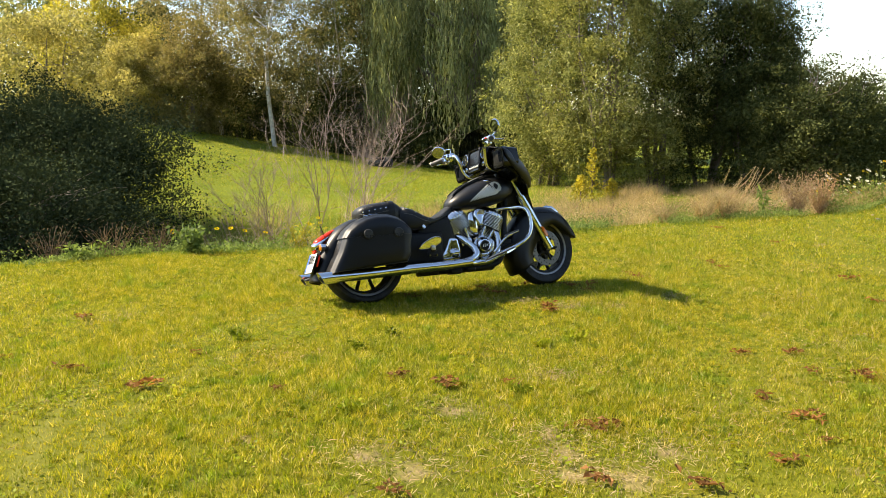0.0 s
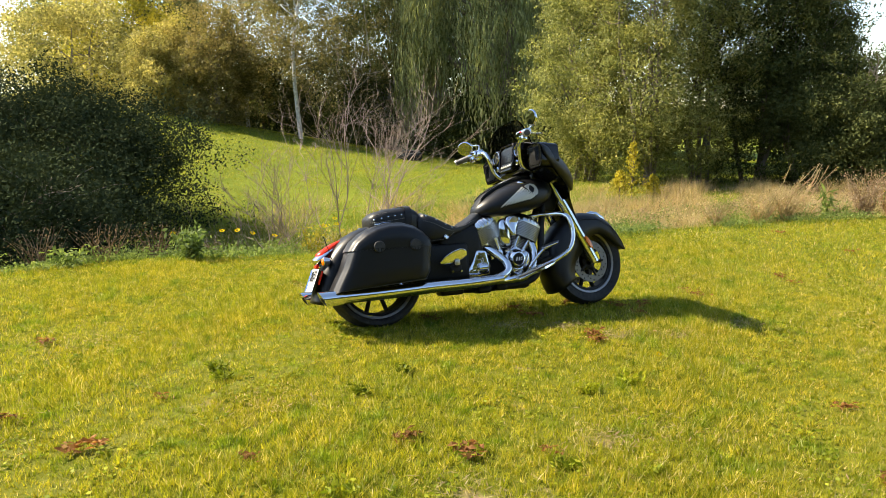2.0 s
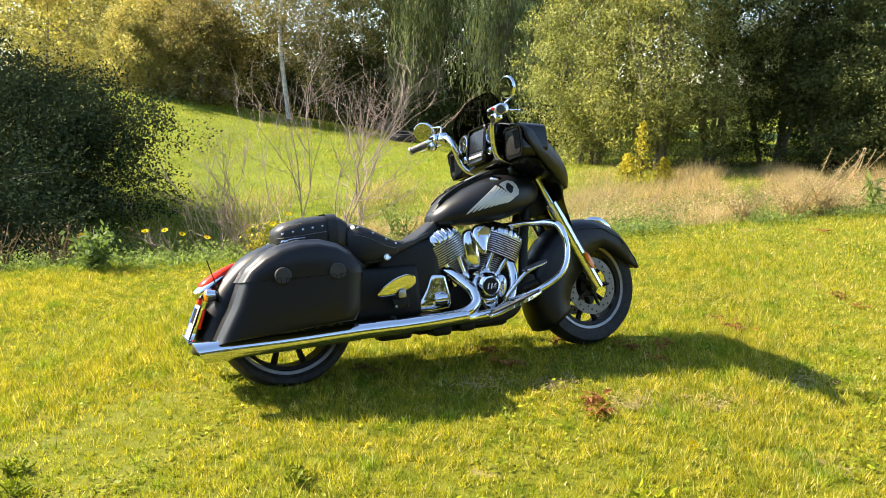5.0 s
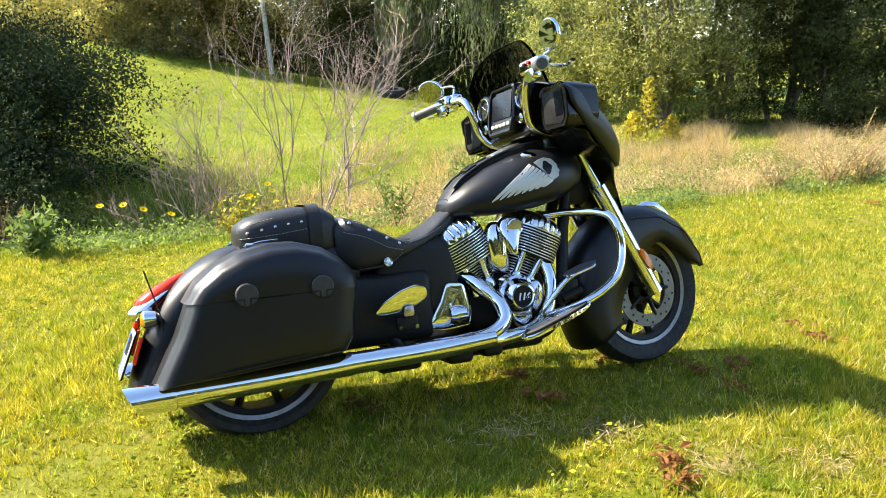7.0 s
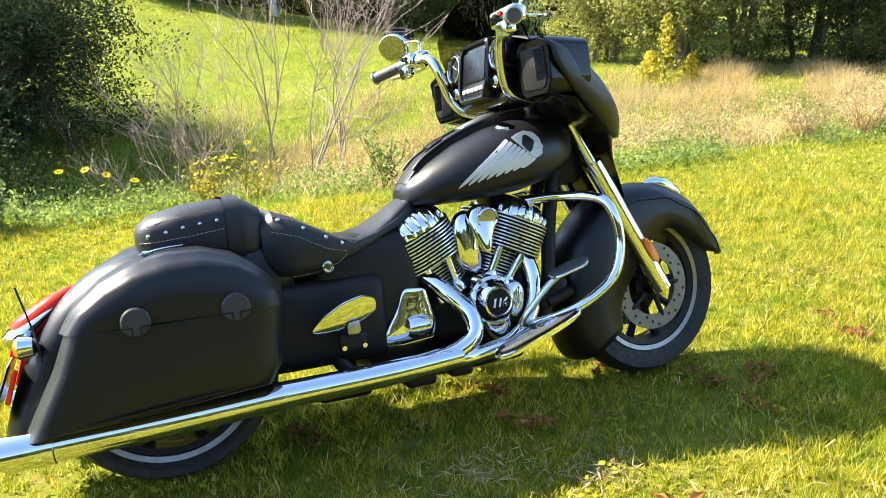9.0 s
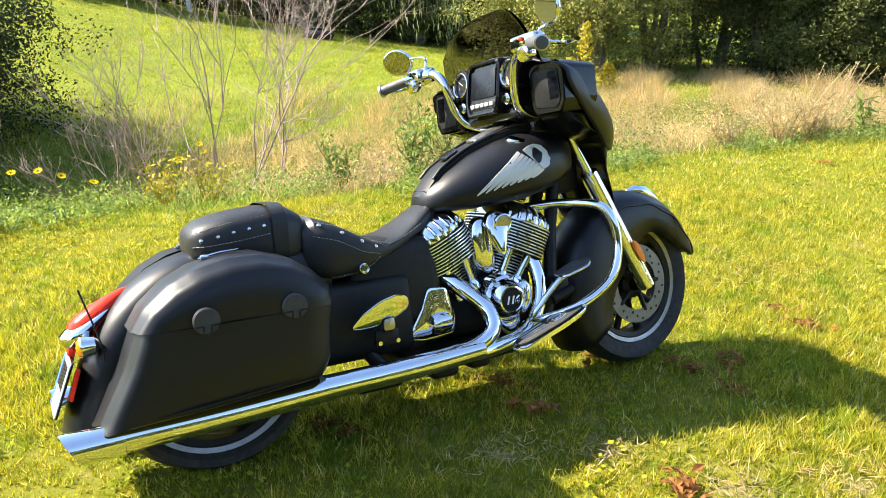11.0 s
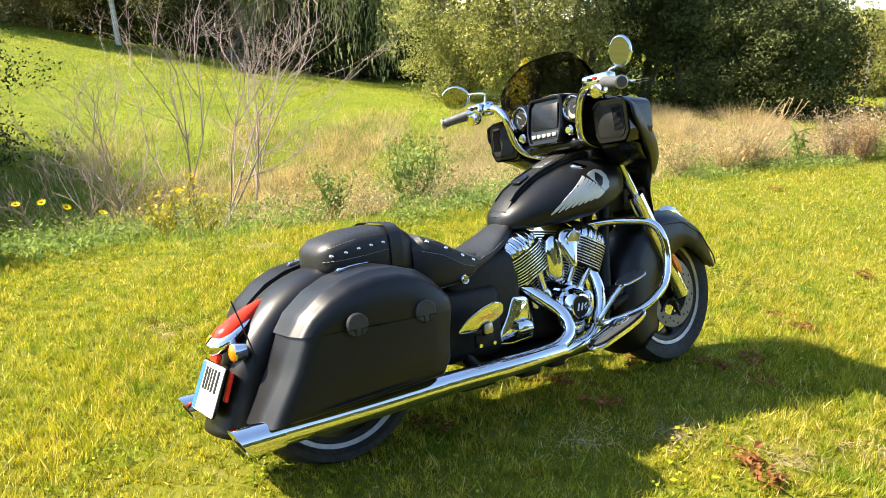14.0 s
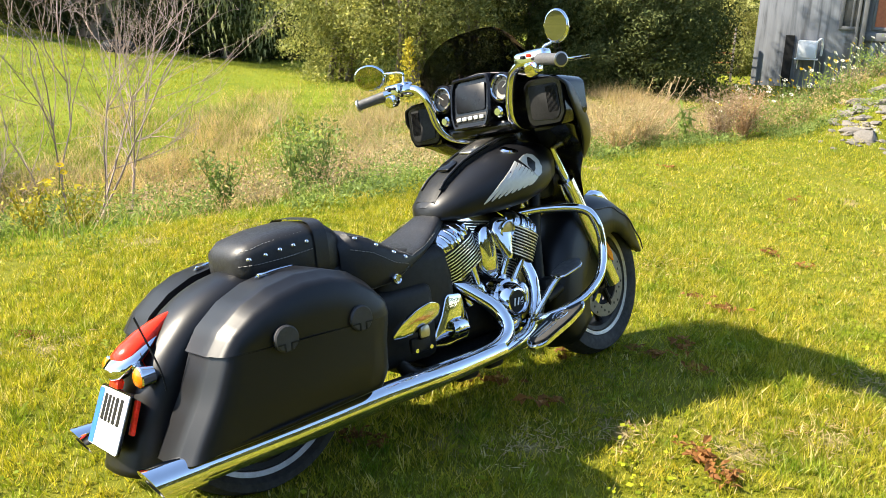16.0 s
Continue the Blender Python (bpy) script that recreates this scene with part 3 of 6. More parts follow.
# sallows beyond the lawn
SALLOW = [
    (31.6, 24.5, 6.4, 3.2, 41, "leaf_sallow", 640), (35.2, 23.0, 7.4, 3.6, 42, "leaf_sallow", 760), (38.6, 24.0, 7.8, 3.4, 43, "leaf_sallow", 600),
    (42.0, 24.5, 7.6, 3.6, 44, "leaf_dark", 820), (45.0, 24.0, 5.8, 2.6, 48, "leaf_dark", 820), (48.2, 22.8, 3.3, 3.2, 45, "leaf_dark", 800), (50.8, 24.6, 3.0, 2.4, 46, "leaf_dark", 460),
    (55.2, 31.0, 2.1, 2.6, 47, "leaf_sallow", 320),
]
# leaf colour stands in for light: leaf_sallow where sunlit, leaf_dark where shaded
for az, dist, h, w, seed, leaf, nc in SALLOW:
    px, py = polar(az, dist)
    tall = "many-stemmed sallow with yellow-green leaves down to the ground" if leaf == "leaf_sallow" else "dense sallow with its own shade put into dark leaf colour"
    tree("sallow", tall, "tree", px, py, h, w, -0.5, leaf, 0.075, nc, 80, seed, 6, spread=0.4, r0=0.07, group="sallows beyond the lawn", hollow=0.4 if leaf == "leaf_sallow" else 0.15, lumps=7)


def far_woods(n, a0, a1, d0, d1, low, swing, size, leaf, seed, label):
    """A belt of trees, too far to tell apart."""
    rng = rng_of(seed)
    a = rng.uniform(a0, a1, n)
    d = rng.uniform(d0, d1, n)
    top = low + swing * np.sin(a * 9) + swing * 0.6 * np.sin(a * 31 + 1)
    x, y = -2.5 + d * np.sin(a), -5.6 + d * np.cos(a)
    z = height(x, y) + rng.uniform(0, 1, n) ** 0.8 * top
    return tagged(new("far_woods", mesh_of("far_woods", leaf_tris(np.stack([x, y, z], -1), size, rng, 0.7), 3, M[leaf])), label, "trees", kind="stuff")


far_woods(26000, -0.9, 1.12, 70, 85, 2.6, 1.0, 0.8, "leaf_sallow", 61, "far belt of woods along the horizon")
far_woods(14000, 1.5, 5.4, 26, 32, 3.6, 1.0, 0.5, "leaf_dark", 63, "low belt of bushes round the open side of the lawn")
far_woods(44000, 2.2, 4.45, 20, 26, 10.0, 1.0, 0.55, "leaf_dark", 62, "belt of trees round the open side of the lawn")


# ---------------------------------------------------------------- grass and weeds
def blades(x, y, h, w, rng, lean=0.5):
    """One tapering blade for each root."""
    n = len(x)
    z = height(x, y)
    a = rng.uniform(0, 2 * math.pi, n)
    side = np.stack([np.cos(a), np.sin(a), np.zeros(n)], -1) * (w * 0.5)[:, None]
    b = rng.uniform(0, 2 * math.pi, n)
    tilt = h * lean * rng.uniform(0.1, 1.0, n)
    tip = np.stack([np.cos(b) * tilt, np.sin(b) * tilt, h * rng.uniform(0.75, 1.0, n)], -1)
    root = np.stack([x, y, z - 0.004], -1)
    q = np.empty((n, 3, 3))
    q[:, 0], q[:, 1], q[:, 2] = root - side, root + side, root + tip
    return q


def drift(x, y, s, seed=0.0):
    return 0.5 + 0.25 * (np.sin(x * s + seed) * np.cos(y * s * 1.3 + seed * 2) + np.sin(x * s * 2.3 - y * s * 1.9 + seed * 3))


def tufts(x, y):
    """Uneven growth at a hand's width: 0 between tufts, 1 in them."""
    u, v = x + 0.07 * np.sin(y * 5.3 + 1.0) + 0.03 * np.sin(y * 17.0), y + 0.07 * np.sin(x * 4.7 + 2.0) + 0.03 * np.sin(x * 19.0)
    w = np.sin(u * 41 + 3 * np.sin(v * 7)) * np.sin(v * 37 + 3 * np.sin(u * 6)) + 0.7 * np.sin(u * 83 + v * 29) * np.sin(v * 71 - u * 23)
    return np.clip(0.5 + 0.42 * w, 0, 1)


def lawn():
    rng = rng_of(71)
    parts = []
    for n, x0, x1, y0, y1, h, w in ((1150000, -3.2, 4.6, -4.6, 3.4, 0.04, 0.0038), (420000, -5.0, 11.0, -6.0, 3.8, 0.04, 0.0075), (110000, -12, 16, -14, 4.0, 0.035, 0.014)):
        x, y = rng.uniform(x0, x1, n), rng.uniform(y0, y1, n)
        keep = y < np.interp(x, EDGE_X, EDGE_Y) + 0.3
        thin = rng.uniform(0, 1, n) < (0.5 + 0.8 * drift(x, y, 2.1, 0.7)) * (0.45 + 0.85 * tufts(x, y))
        rim = np.minimum(np.minimum(x - x0, x1 - x), np.minimum(y - y0, y1 + 9 - y))
        k = keep & thin & (rng.uniform(0, 1, n) < np.clip(rim / 1.6, 0, 1) ** 0.8)
        for bx, by, br in BARE:
            k &= (rng.uniform(0.1, 1.3, n) * br < np.hypot(x - bx, y - by)) | (rng.uniform(0, 1, n) < 0.12)
        for cx, cy, rad in TRACKS:
            k &= (np.abs(np.hypot(x - cx, y - cy) - rad) > 0.07) | (x > -0.3) | (rng.uniform(0, 1, n) < 0.65)
        x, y = x[k], y[k]
        tall = h * (0.5 + 0.75 * drift(x, y, 1.4, 2.0)) * (0.35 + 1.15 * tufts(x, y)) * rng.uniform(0.55, 1.35, len(x))
        parts.append(blades(x, y, tall, w * rng.uniform(0.7, 1.3, len(x)), rng, 0.95))
    return tagged(new("lawn_grass", mesh_of("lawn_grass", np.concatenate(parts), 3, M["blade"])), "short sunlit yellow-green lawn grass", "grass", kind="stuff")


lawn()


def clover():
    """Patches of darker, broad-leaved clover and plantain in the lawn."""
    rng = rng_of(75)
    n = 110000
    x, y = rng.uniform(-3.5, 8, n), rng.uniform(-4.4, 3.4, n)
    dens = np.clip((drift(x, y, 3.3, 5.0) + 0.35 * drift(x, y, 9.0, 1.0) - 0.72) * 3.5, 0.02, 1)
    k = (rng.uniform(0, 1, n) < dens) & (y < np.interp(x, EDGE_X, EDGE_Y))
    x, y = x[k], y[k]
    pts = np.stack([x, y, height(x, y) + rng.uniform(0.008, 0.035, len(x))], -1)
    q = leaf_quads(pts, 0.022, rng, 0.8)
    q[:, :, 2] = pts[:, None, 2] + (q[:, :, 2] - pts[:, None, 2]) * 0.45
    return tagged(new("clover", mesh_of("clover", q, 4, M["clover"])), "dark green clover patches in the lawn", "clover", kind="stuff")


clover()


def meadow():
    rng = rng_of(72)
    n = 300000
    a, d = rng.uniform(-0.35, 1.15, n), 8.5 + 26 * rng.uniform(0, 1, n) ** 0.8
    x, y = -2.2 + d * np.sin(a), -5.0 + d * np.cos(a)
    k = y > np.interp(x, EDGE_X, EDGE_Y) + 3.0
    x, y, d = x[k], y[k], d[k]
    h = (0.025 + 0.035 * drift(x, y, 0.8)) * rng.uniform(0.5, 1.3, len(x))
    return tagged(new("meadow_grass", mesh_of("meadow_grass", blades(x, y, h, 0.004 + d * 0.0008, rng, 1.3), 3, M["meadow"])), "bright green meadow grass on the rising ground", "grass", kind="stuff")


meadow()


def dry_belt():
    rng = rng_of(73)
    n = 230000
    x = rng.uniform(0.2, 14, n)
    past = 0.15 + 10.5 * rng.uniform(0, 1, n) ** 1.1
    y = np.interp(x, EDGE_X, EDGE_Y) + past
    dens = np.clip((x - 0.2) / 3.5, 0.03, 1) * np.clip(drift(x, y, 1.1, 1.1) * 2.4 - 0.6, 0.04, 1) * np.clip((14.0 - y) / 5, 0, 1) * np.clip(past / 1.6, 0.12, 1)
    k = rng.uniform(0, 1, n) < dens
    x, y, past = x[k], y[k], past[k]
    h = (0.1 + 0.3 * drift(x, y, 1.3, 0.4)) * (0.55 + 0.9 * drift(x, y, 6.0, 2.0)) * rng.uniform(0.4, 1.3, len(x)) * np.clip(0.3 + past * 0.5, 0, 1)
    return tagged(new("dry_grass", mesh_of("dry_grass", blades(x, y, h, 0.009 * rng.uniform(0.5, 1.4, len(x)), rng, 1.1), 3, M["straw"])), "pale straw-coloured dry grass along the lawn edge", "grass", kind="stuff")


dry_belt()


def rough_green():
    """Taller green growth in the dip, mixed into the straw."""
    rng = rng_of(74)
    n = 210000
    x = rng.uniform(-5, 12, n)
    past = -0.15 + 9.5 * rng.uniform(0, 1, n) ** 1.3
    y = np.interp(x, EDGE_X, EDGE_Y) + past
    k = rng.uniform(0, 1, n) < np.clip(1.35 - drift(x, y, 1.1, 2.2) * 1.2, 0.15, 1) * np.clip(1.2 - x / 16, 0.4, 1)
    for bx, by, br in BARE:
        k &= np.hypot(x - bx, y - by) > br * rng.uniform(0.5, 1.2, n)
    x, y = x[k], y[k]
    edge = y - np.interp(x, EDGE_X, EDGE_Y)
    h = (0.05 + 0.13 * drift(x, y, 1.7, 3.0)) * rng.uniform(0.4, 1.3, len(x)) * np.clip(0.35 + edge * 0.5, 0.35, 1)
    return tagged(new("rough_grass", mesh_of("rough_grass", blades(x, y, h, np.full(len(x), 0.009), rng, 1.0), 3, M["rough_blade"])), "rough green grass in the dip beyond the lawn", "grass", kind="stuff")


rough_green()


def herbs(name, label, leaf, n, x0, x1, deep, low, high, size, seed, near=0.2):
    """Clumps of small leaves and seed heads scattered through the rough strip."""
    rng = rng_of(seed)
    c = n // 26
    cx = rng.uniform(x0, x1, c)
    cy = np.interp(cx, EDGE_X, EDGE_Y) + near + deep * rng.uniform(0, 1, c) ** 1.3
    keep = (drift(cx, cy, 1.7, seed) > 0.42) & (np.hypot(cx - 1.1, cy - 2.8) > 0.5)
    cx, cy = cx[keep], cy[keep]
    ch = low + (high - low) * rng.uniform(0, 1, len(cx)) * np.clip((cy - np.interp(cx, EDGE_X, EDGE_Y)) * 0.8, 0.15, 1)
    k = np.repeat(np.arange(len(cx)), 26)
    u = rng.uniform(0, 1, len(k)) ** 0.7
    x, y = cx[k] + rng.normal(size=len(k)) * (0.03 + 0.07 * u), cy[k] + rng.normal(size=len(k)) * (0.03 + 0.07 * u)
    pts = np.stack([x, y, height(x, y) + 0.01 + u * ch[k]], -1)
    return tagged(new(name, mesh_of(name, leaf_quads(pts, size, rng, 0.4), 4, M[leaf])), label, "weeds", kind="stuff")


herbs("dry_weeds", "rust-pink dead weeds through the dry grass", "rust_weed", 40000, 1.2, 13, 6.5, 0.12, 0.45, 0.03, 76, 0.6)
herbs("seed_heads", "pale seed heads above the dry grass", "straw", 40000, 1.5, 13, 6.5, 0.15, 0.5, 0.03, 77, 0.4)
herbs("green_weeds", "small green weeds along the lawn edge", "leaf_weed", 100000, -4.0, 10, 6.0, 0.06, 0.32, 0.036, 78, -0.05)


def leafy_weed(name, label, x, y, h, w, leaf, n, size, seed, stems=6, group="", aspect=0.42):
    rng = rng_of(seed)
    t = thing(name, label, "plant", pose(x, y, float(height(x, y)) - 0.01), group)
    bm = bmesh.new()
    tips = []
    for s in range(stems):
        a = 6.28 * s / stems + rng.uniform(-0.4, 0.4)
        top = Vector((math.cos(a) * w * 0.45 * rng.uniform(0.3, 1), math.sin(a) * w * 0.45 * rng.uniform(0.3, 1), h * rng.uniform(0.7, 1)))
        limb(bm, (0, 0, 0), top, 0.006, 0.002, rng, 0.06, 5)
        tips.append(top)
    st = part("stem", bm, M[leaf], t)
    if stems > 5:
        st["kind"] = "stuff"
    k = rng.integers(0, stems, n)
    u = rng.uniform(0.15, 1.05, n)
    base = np.array([tuple(p) for p in tips])[k] * u[:, None]
    pts = base + rng.normal(size=(n, 3)) * np.array([w, w, h]) * 0.09
    lv = new("leaves", mesh_of("leaves", leaf_quads(pts, size, rng, aspect), 4, M[leaf]))
    lv.parent = t
    return t


leafy_weed("leafy_plant", "round bright green leafy plant at the lawn edge", -0.82, 3.28, 0.3, 0.46, "leaf_weed", 420, 0.075, 81, 8)
leafy_weed("leafy_plant", "low green leafy plant at the lawn edge", -1.9, 3.3, 0.2, 0.5, "leaf_weed", 220, 0.06, 82, 6)
leafy_weed("thistle", "grey-green thistle in the rough grass", 1.85, 3.75, 0.5, 0.42, "leaf_weed", 380, 0.05, 83, 10, "thistles")
leafy_weed("thistle", "grey-green thistle in the rough grass", 2.45, 3.65, 0.6, 0.5, "leaf_weed", 460, 0.05, 84, 12, "thistles")
leafy_weed("thistle", "tall grey-green thistle in the rough grass", 2.85, 4.0, 0.66, 0.5, "leaf_weed", 420, 0.05, 85, 12, "thistles")
leafy_weed("thistle", "grey-green thistle in the rough grass", 3.4, 4.6, 0.6, 0.5, "leaf_weed", 320, 0.05, 282, 10, "thistles")
leafy_weed("goldenrod", "yellowing goldenrod under the bare shrub", 0.55, 4.0, 0.42, 0.5, "leaf_yellow", 240, 0.045, 86, 8)
leafy_weed("goldenrod", "yellow-green weed under the bare shrub", 0.95, 4.2, 0.4, 0.5, "leaf_yellow", 200, 0.045, 87, 8)


def conifer(label, x, y, h, w, seed):
    """A young conifer: a leader with whorls of side sprays that shorten upwards."""
    rng = rng_of(seed)
    t = thing("yellow_conifer", label, "tree", pose(x, y, float(height(x, y)) - 0.02), "young conifers")
    bm = bmesh.new()
    limb(bm, (0, 0, 0), (0.03, 0.0, h), 0.018, 0.004, rng, 0.03, 6)
    part("trunk", bm, M["bark"], t)
    pts = []
    for k in range(46):
        u = (k / 46) ** 0.9
        a = k * 2.4 + rng.uniform(-0.3, 0.3)
        out = w * 0.5 * (1 - u) ** 0.8 * rng.uniform(0.55, 1.1) + 0.03
        for q in np.linspace(0.15, 1, 16):
            pts.append((math.cos(a) * out * q, math.sin(a) * out * q, h * (0.06 + 0.92 * u) + out * 0.35 * q - 0.1 * out * q * q))
    pts = np.array(pts) + rng.normal(size=(len(pts), 3)) * 0.02
    leaves = new("sprays", mesh_of("sprays", leaf_quads(pts, 0.075, rng, 0.4), 4, M["leaf_yellow"]))
    leaves.parent = t
    return t


conifer("young yellow-green conifer before the sallows", 9.45, 10.7, 1.3, 0.8, 88)
conifer("small yellow-green conifer seedling before the sallows", 9.05, 10.6, 0.65, 0.8, 89)
conifer("small yellow-green conifer seedling before the sallows", 9.85, 10.5, 0.55, 0.7, 90)
leafy_weed("spiky_weed", "upright bright green weed with long narrow leaves", 7.25, 3.2, 0.42, 0.26, "leaf_weed", 50, 0.18, 90, 4, "", 0.16)
for k, (wx, wy, wh) in enumerate(((7.75, 3.05, 0.6), (8.2, 3.0, 0.62))):
    leafy_weed("dry_dock", "tan-pink dead dock with fine stalks and seed heads", wx, wy, wh, 0.7, "rust_weed", 1900, 0.03, 91 + k, 26, "dead weeds")
for k, (wx, wy, wh) in enumerate(((6.7, 3.35, 0.5), (6.3, 3.4, 0.45), (5.7, 3.5, 0.4))):
    leafy_weed("dry_weed", "pale dead weed with bent stalks and fluffy heads", wx, wy, wh, 0.75, "straw", 1100, 0.028, 300 + k, 22, "dead weeds")


def stalks(x, y, seed):
    """Long pale stalks that lean over to one side."""
    rng = rng_of(seed)
    t = thing("leaning_stalks", "long pale dead stalks leaning over the weeds", "plant", pose(x, y, float(height(x, y)) - 0.01), "dead weeds")
    for k in range(7):
        bm = bmesh.new()
        foot = Vector((rng.uniform(-0.25, 0.25), rng.uniform(-0.15, 0.15), 0))
        top = foot + Vector((rng.uniform(0.25, 0.75), rng.uniform(-0.3, 0.1), rng.uniform(0.5, 0.8)))
        limb(bm, foot, top, 0.007, 0.003, rng, 0.04, 5)
        st = part("stalk", bm, M["straw"], t)
        q = np.array([foot.lerp(top, u) for u in rng.uniform(0.45, 1.0, 26)]) + rng.normal(size=(26, 3)) * 0.012
        hd = new("seed_head", mesh_of("seed_head", leaf_quads(q, 0.03, rng, 0.4), 4, M["straw"]))
        hd.parent = st
        hd["kind"] = "stuff"


stalks(6.5, 3.35, 320)
stalks(6.9, 3.45, 321)
# brown weeds whose colour includes the shade of the dark bush
leafy_weed("dry_weed", "brown dead weed by the dark bush, colour darkened for its shade", -1.6, 3.75, 0.42, 0.8, "shaded_brown_weed", 300, 0.03, 95, 20, "dead weeds")
leafy_weed("dry_weed", "brown dead weed by the dark bush, colour darkened for its shade", -1.1, 3.95, 0.4, 0.7, "shaded_brown_weed", 260, 0.03, 96, 18, "dead weeds")
leafy_weed("dry_weed", "brown dead weed by the dark bush, colour darkened for its shade", -2.2, 3.9, 0.45, 0.9, "shaded_brown_weed", 300, 0.03, 97, 20, "dead weeds")


def flower(name, label, x, y, h, r, petals, seed, group):
    rng = rng_of(seed)
    t = thing(name, label, "flower", pose(x, y, float(height(x, y)) - 0.01), group)
    bm = bmesh.new()
    top = Vector((rng.uniform(-0.04, 0.04), rng.uniform(-0.04, 0.04), h))
    limb(bm, (0, 0, 0), top, 0.003, 0.002, rng, 0.05, 5)
    part("stem", bm, M["leaf_weed"], t)
    bm = bmesh.new()
    for k in range(11):
        a = 2 * math.pi * k / 11
        d = Vector((math.cos(a), math.sin(a), 0))
        s = Vector((-d.y, d.x, 0))
        c = [top + d * r * 0.2, top + d * r * 0.7 + s * r * 0.2, top + d * r + Vector((0, 0, r * 0.2)), top + d * r * 0.7 - s * r * 0.2]
        bm.faces.new([bm.verts.new(q) for q in c])
    turn_bm(bm, Matrix.Translation(top) @ Euler((rng.uniform(0.3, 1.0), rng.uniform(-0.5, 0.5), 0)).to_matrix().to_4x4() @ Matrix.Translation(-top))
    part("petals", bm, M[petals], t)
    return t


rf = rng_of(101)
for k, (fx, fy, fh) in enumerate(((-0.45, 4.1, 0.32), (-0.22, 4.15, 0.34), (-0.08, 3.95, 0.28), (0.1, 3.7, 0.24), (-0.95, 4.0, 0.28), (0.95, 4.6, 0.55), (1.05, 4.7, 0.5), (0.7, 4.2, 0.4))):
    flower("yellow_flower", "yellow daisy-like flower on a thin stem", fx, fy, fh, 0.034, "petal_yellow", 110 + k, "yellow flowers")
for k in range(150):
    fx = rf.uniform(8.8, 11.6)
    fy = 3.4 - 0.25 * (fx - 8.6) + rf.uniform(-0.6, 0.6)
    flower("white_yarrow" if k % 3 else "yellow_flower", "white yarrow head on a tall stem" if k % 3 else "small yellow weed flower by the heap", fx, fy, rf.uniform(0.3, 0.66), 0.03 if k % 3 else 0.026, "petal_white" if k % 3 else "petal_yellow", 130 + k, "flowers by the spoil heap")
flower("dandelion", "single yellow dandelion in the lawn", 1.25, -1.3, 0.04, 0.018, "petal_yellow", 180, "dandelions")
for k in range(5):
    leafy_weed("flowering_weed", "bushy green weed among the flowers", 8.5 + k * 0.65, 3.1 - k * 0.2, 0.42, 0.8, "leaf_weed", 420, 0.05, 190 + k, 10, "weeds by the spoil heap")


def bare_shrub(label, x, y, h, lean, spread, stems, thick, seed):
    """Leafless stems that fork two or three times; lean: how far the whole tips over in x and y."""
    rng = rng_of(seed)
    t = thing("bare_shrub", label, "shrub", pose(x, y, float(height(x, y)) - 0.03), "bare shrubs")
    for s in range(stems):
        bm = bmesh.new()
        a = 6.28 * s / stems + rng.uniform(-0.4, 0.4)
        out = spread * rng.uniform(0.35, 1.0)
        d = Vector((math.cos(a) * out + lean[0], math.sin(a) * out + lean[1], 1)).normalized()

        def grow(p, d, length, r, level):
            pts = [p]
            for k in range(5):
                d = (d + Vector(rng.normal(size=3)) * 0.14 + Vector((0, 0, 0.05))).normalized()
                p = p + d * length / 5
                pts.append(p)
            tube(bm, pts, [r * (1 - 0.12 * k) for k in range(6)], 6 if level < 2 else 4, 1)
            if level < 3:
                for k in range((5, 4, 3)[level]):
                    q = pts[int(rng.integers(1 if level else 2, 6))]
                    turn = Vector(rng.normal(size=3)) * 0.42
                    dd = d + turn
                    dd.z = max(dd.z, 0.25)
                    grow(q, dd.normalized(), length * rng.uniform(0.4, 0.68), r * (0.58 if level else 0.5), level + 1)

        grow(Vector((math.cos(a) * 0.1 * (1 + spread), math.sin(a) * 0.1, 0)), d, h * rng.uniform(0.52, 0.66), thick * rng.uniform(0.7, 1.15), 0)
        part("stem", bm, M["twig"], t)


bare_shrub("tall leafless shrub with forking reddish-grey stems", 1.5, 6.0, 3.1, (0.05, 0.0), 0.36, 5, 0.011, 201)
bare_shrub("tall leafless shrub with forking reddish-grey stems", 1.95, 6.2, 2.9, (0.22, 0.0), 0.3, 4, 0.0105, 202)
bare_shrub("low leafless shrub with pale tangled twigs leaning over", 1.0, 6.3, 2.1, (-0.55, 0.0), 0.45, 6, 0.01, 203)
bare_shrub("small leafless shrub with thin pale twigs", 0.45, 6.8, 1.4, (-0.5, 0.1), 0.5, 5, 0.007, 204)

# ---------------------------------------------------------------- litter on the lawn
def straw_litter():
    """Dead straw and scraps lying flat on the bare spots."""
    rng = rng_of(215)
    spots = BARE + [(-2.3, -1.0, 0.35), (-1.7, 0.4, 0.3), (0.5, -2.2, 0.3), (1.9, -2.9, 0.35), (3.0, -1.2, 0.3), (2.9, 0.6, 0.25), (-0.9, -1.2, 0.25), (0.7, -3.1, 0.35), (2.2, -2.4, 0.3), (4.2, -0.4, 0.35)]
    pts = []
    for bx, by, br in spots:
        n = int(170 + 500 * br)
        pts.append(np.stack([bx + rng.normal(size=n) * br * 0.75, by + rng.normal(size=n) * br * 0.6, np.zeros(n)], -1))
    p = np.concatenate(pts)
    p[:, 2] = height(p[:, 0], p[:, 1]) + rng.uniform(0.008, 0.03, len(p))
    q = leaf_quads(p, 0.05, rng, 0.1)
    q[:, :, 2] = p[:, None, 2] + (q[:, :, 2] - p[:, None, 2]) * 0.3
    return tagged(new("straw_litter", mesh_of("straw_litter", q, 4, M["straw"])), "dead straw and scraps on the worn spots", "straw", kind="stuff")


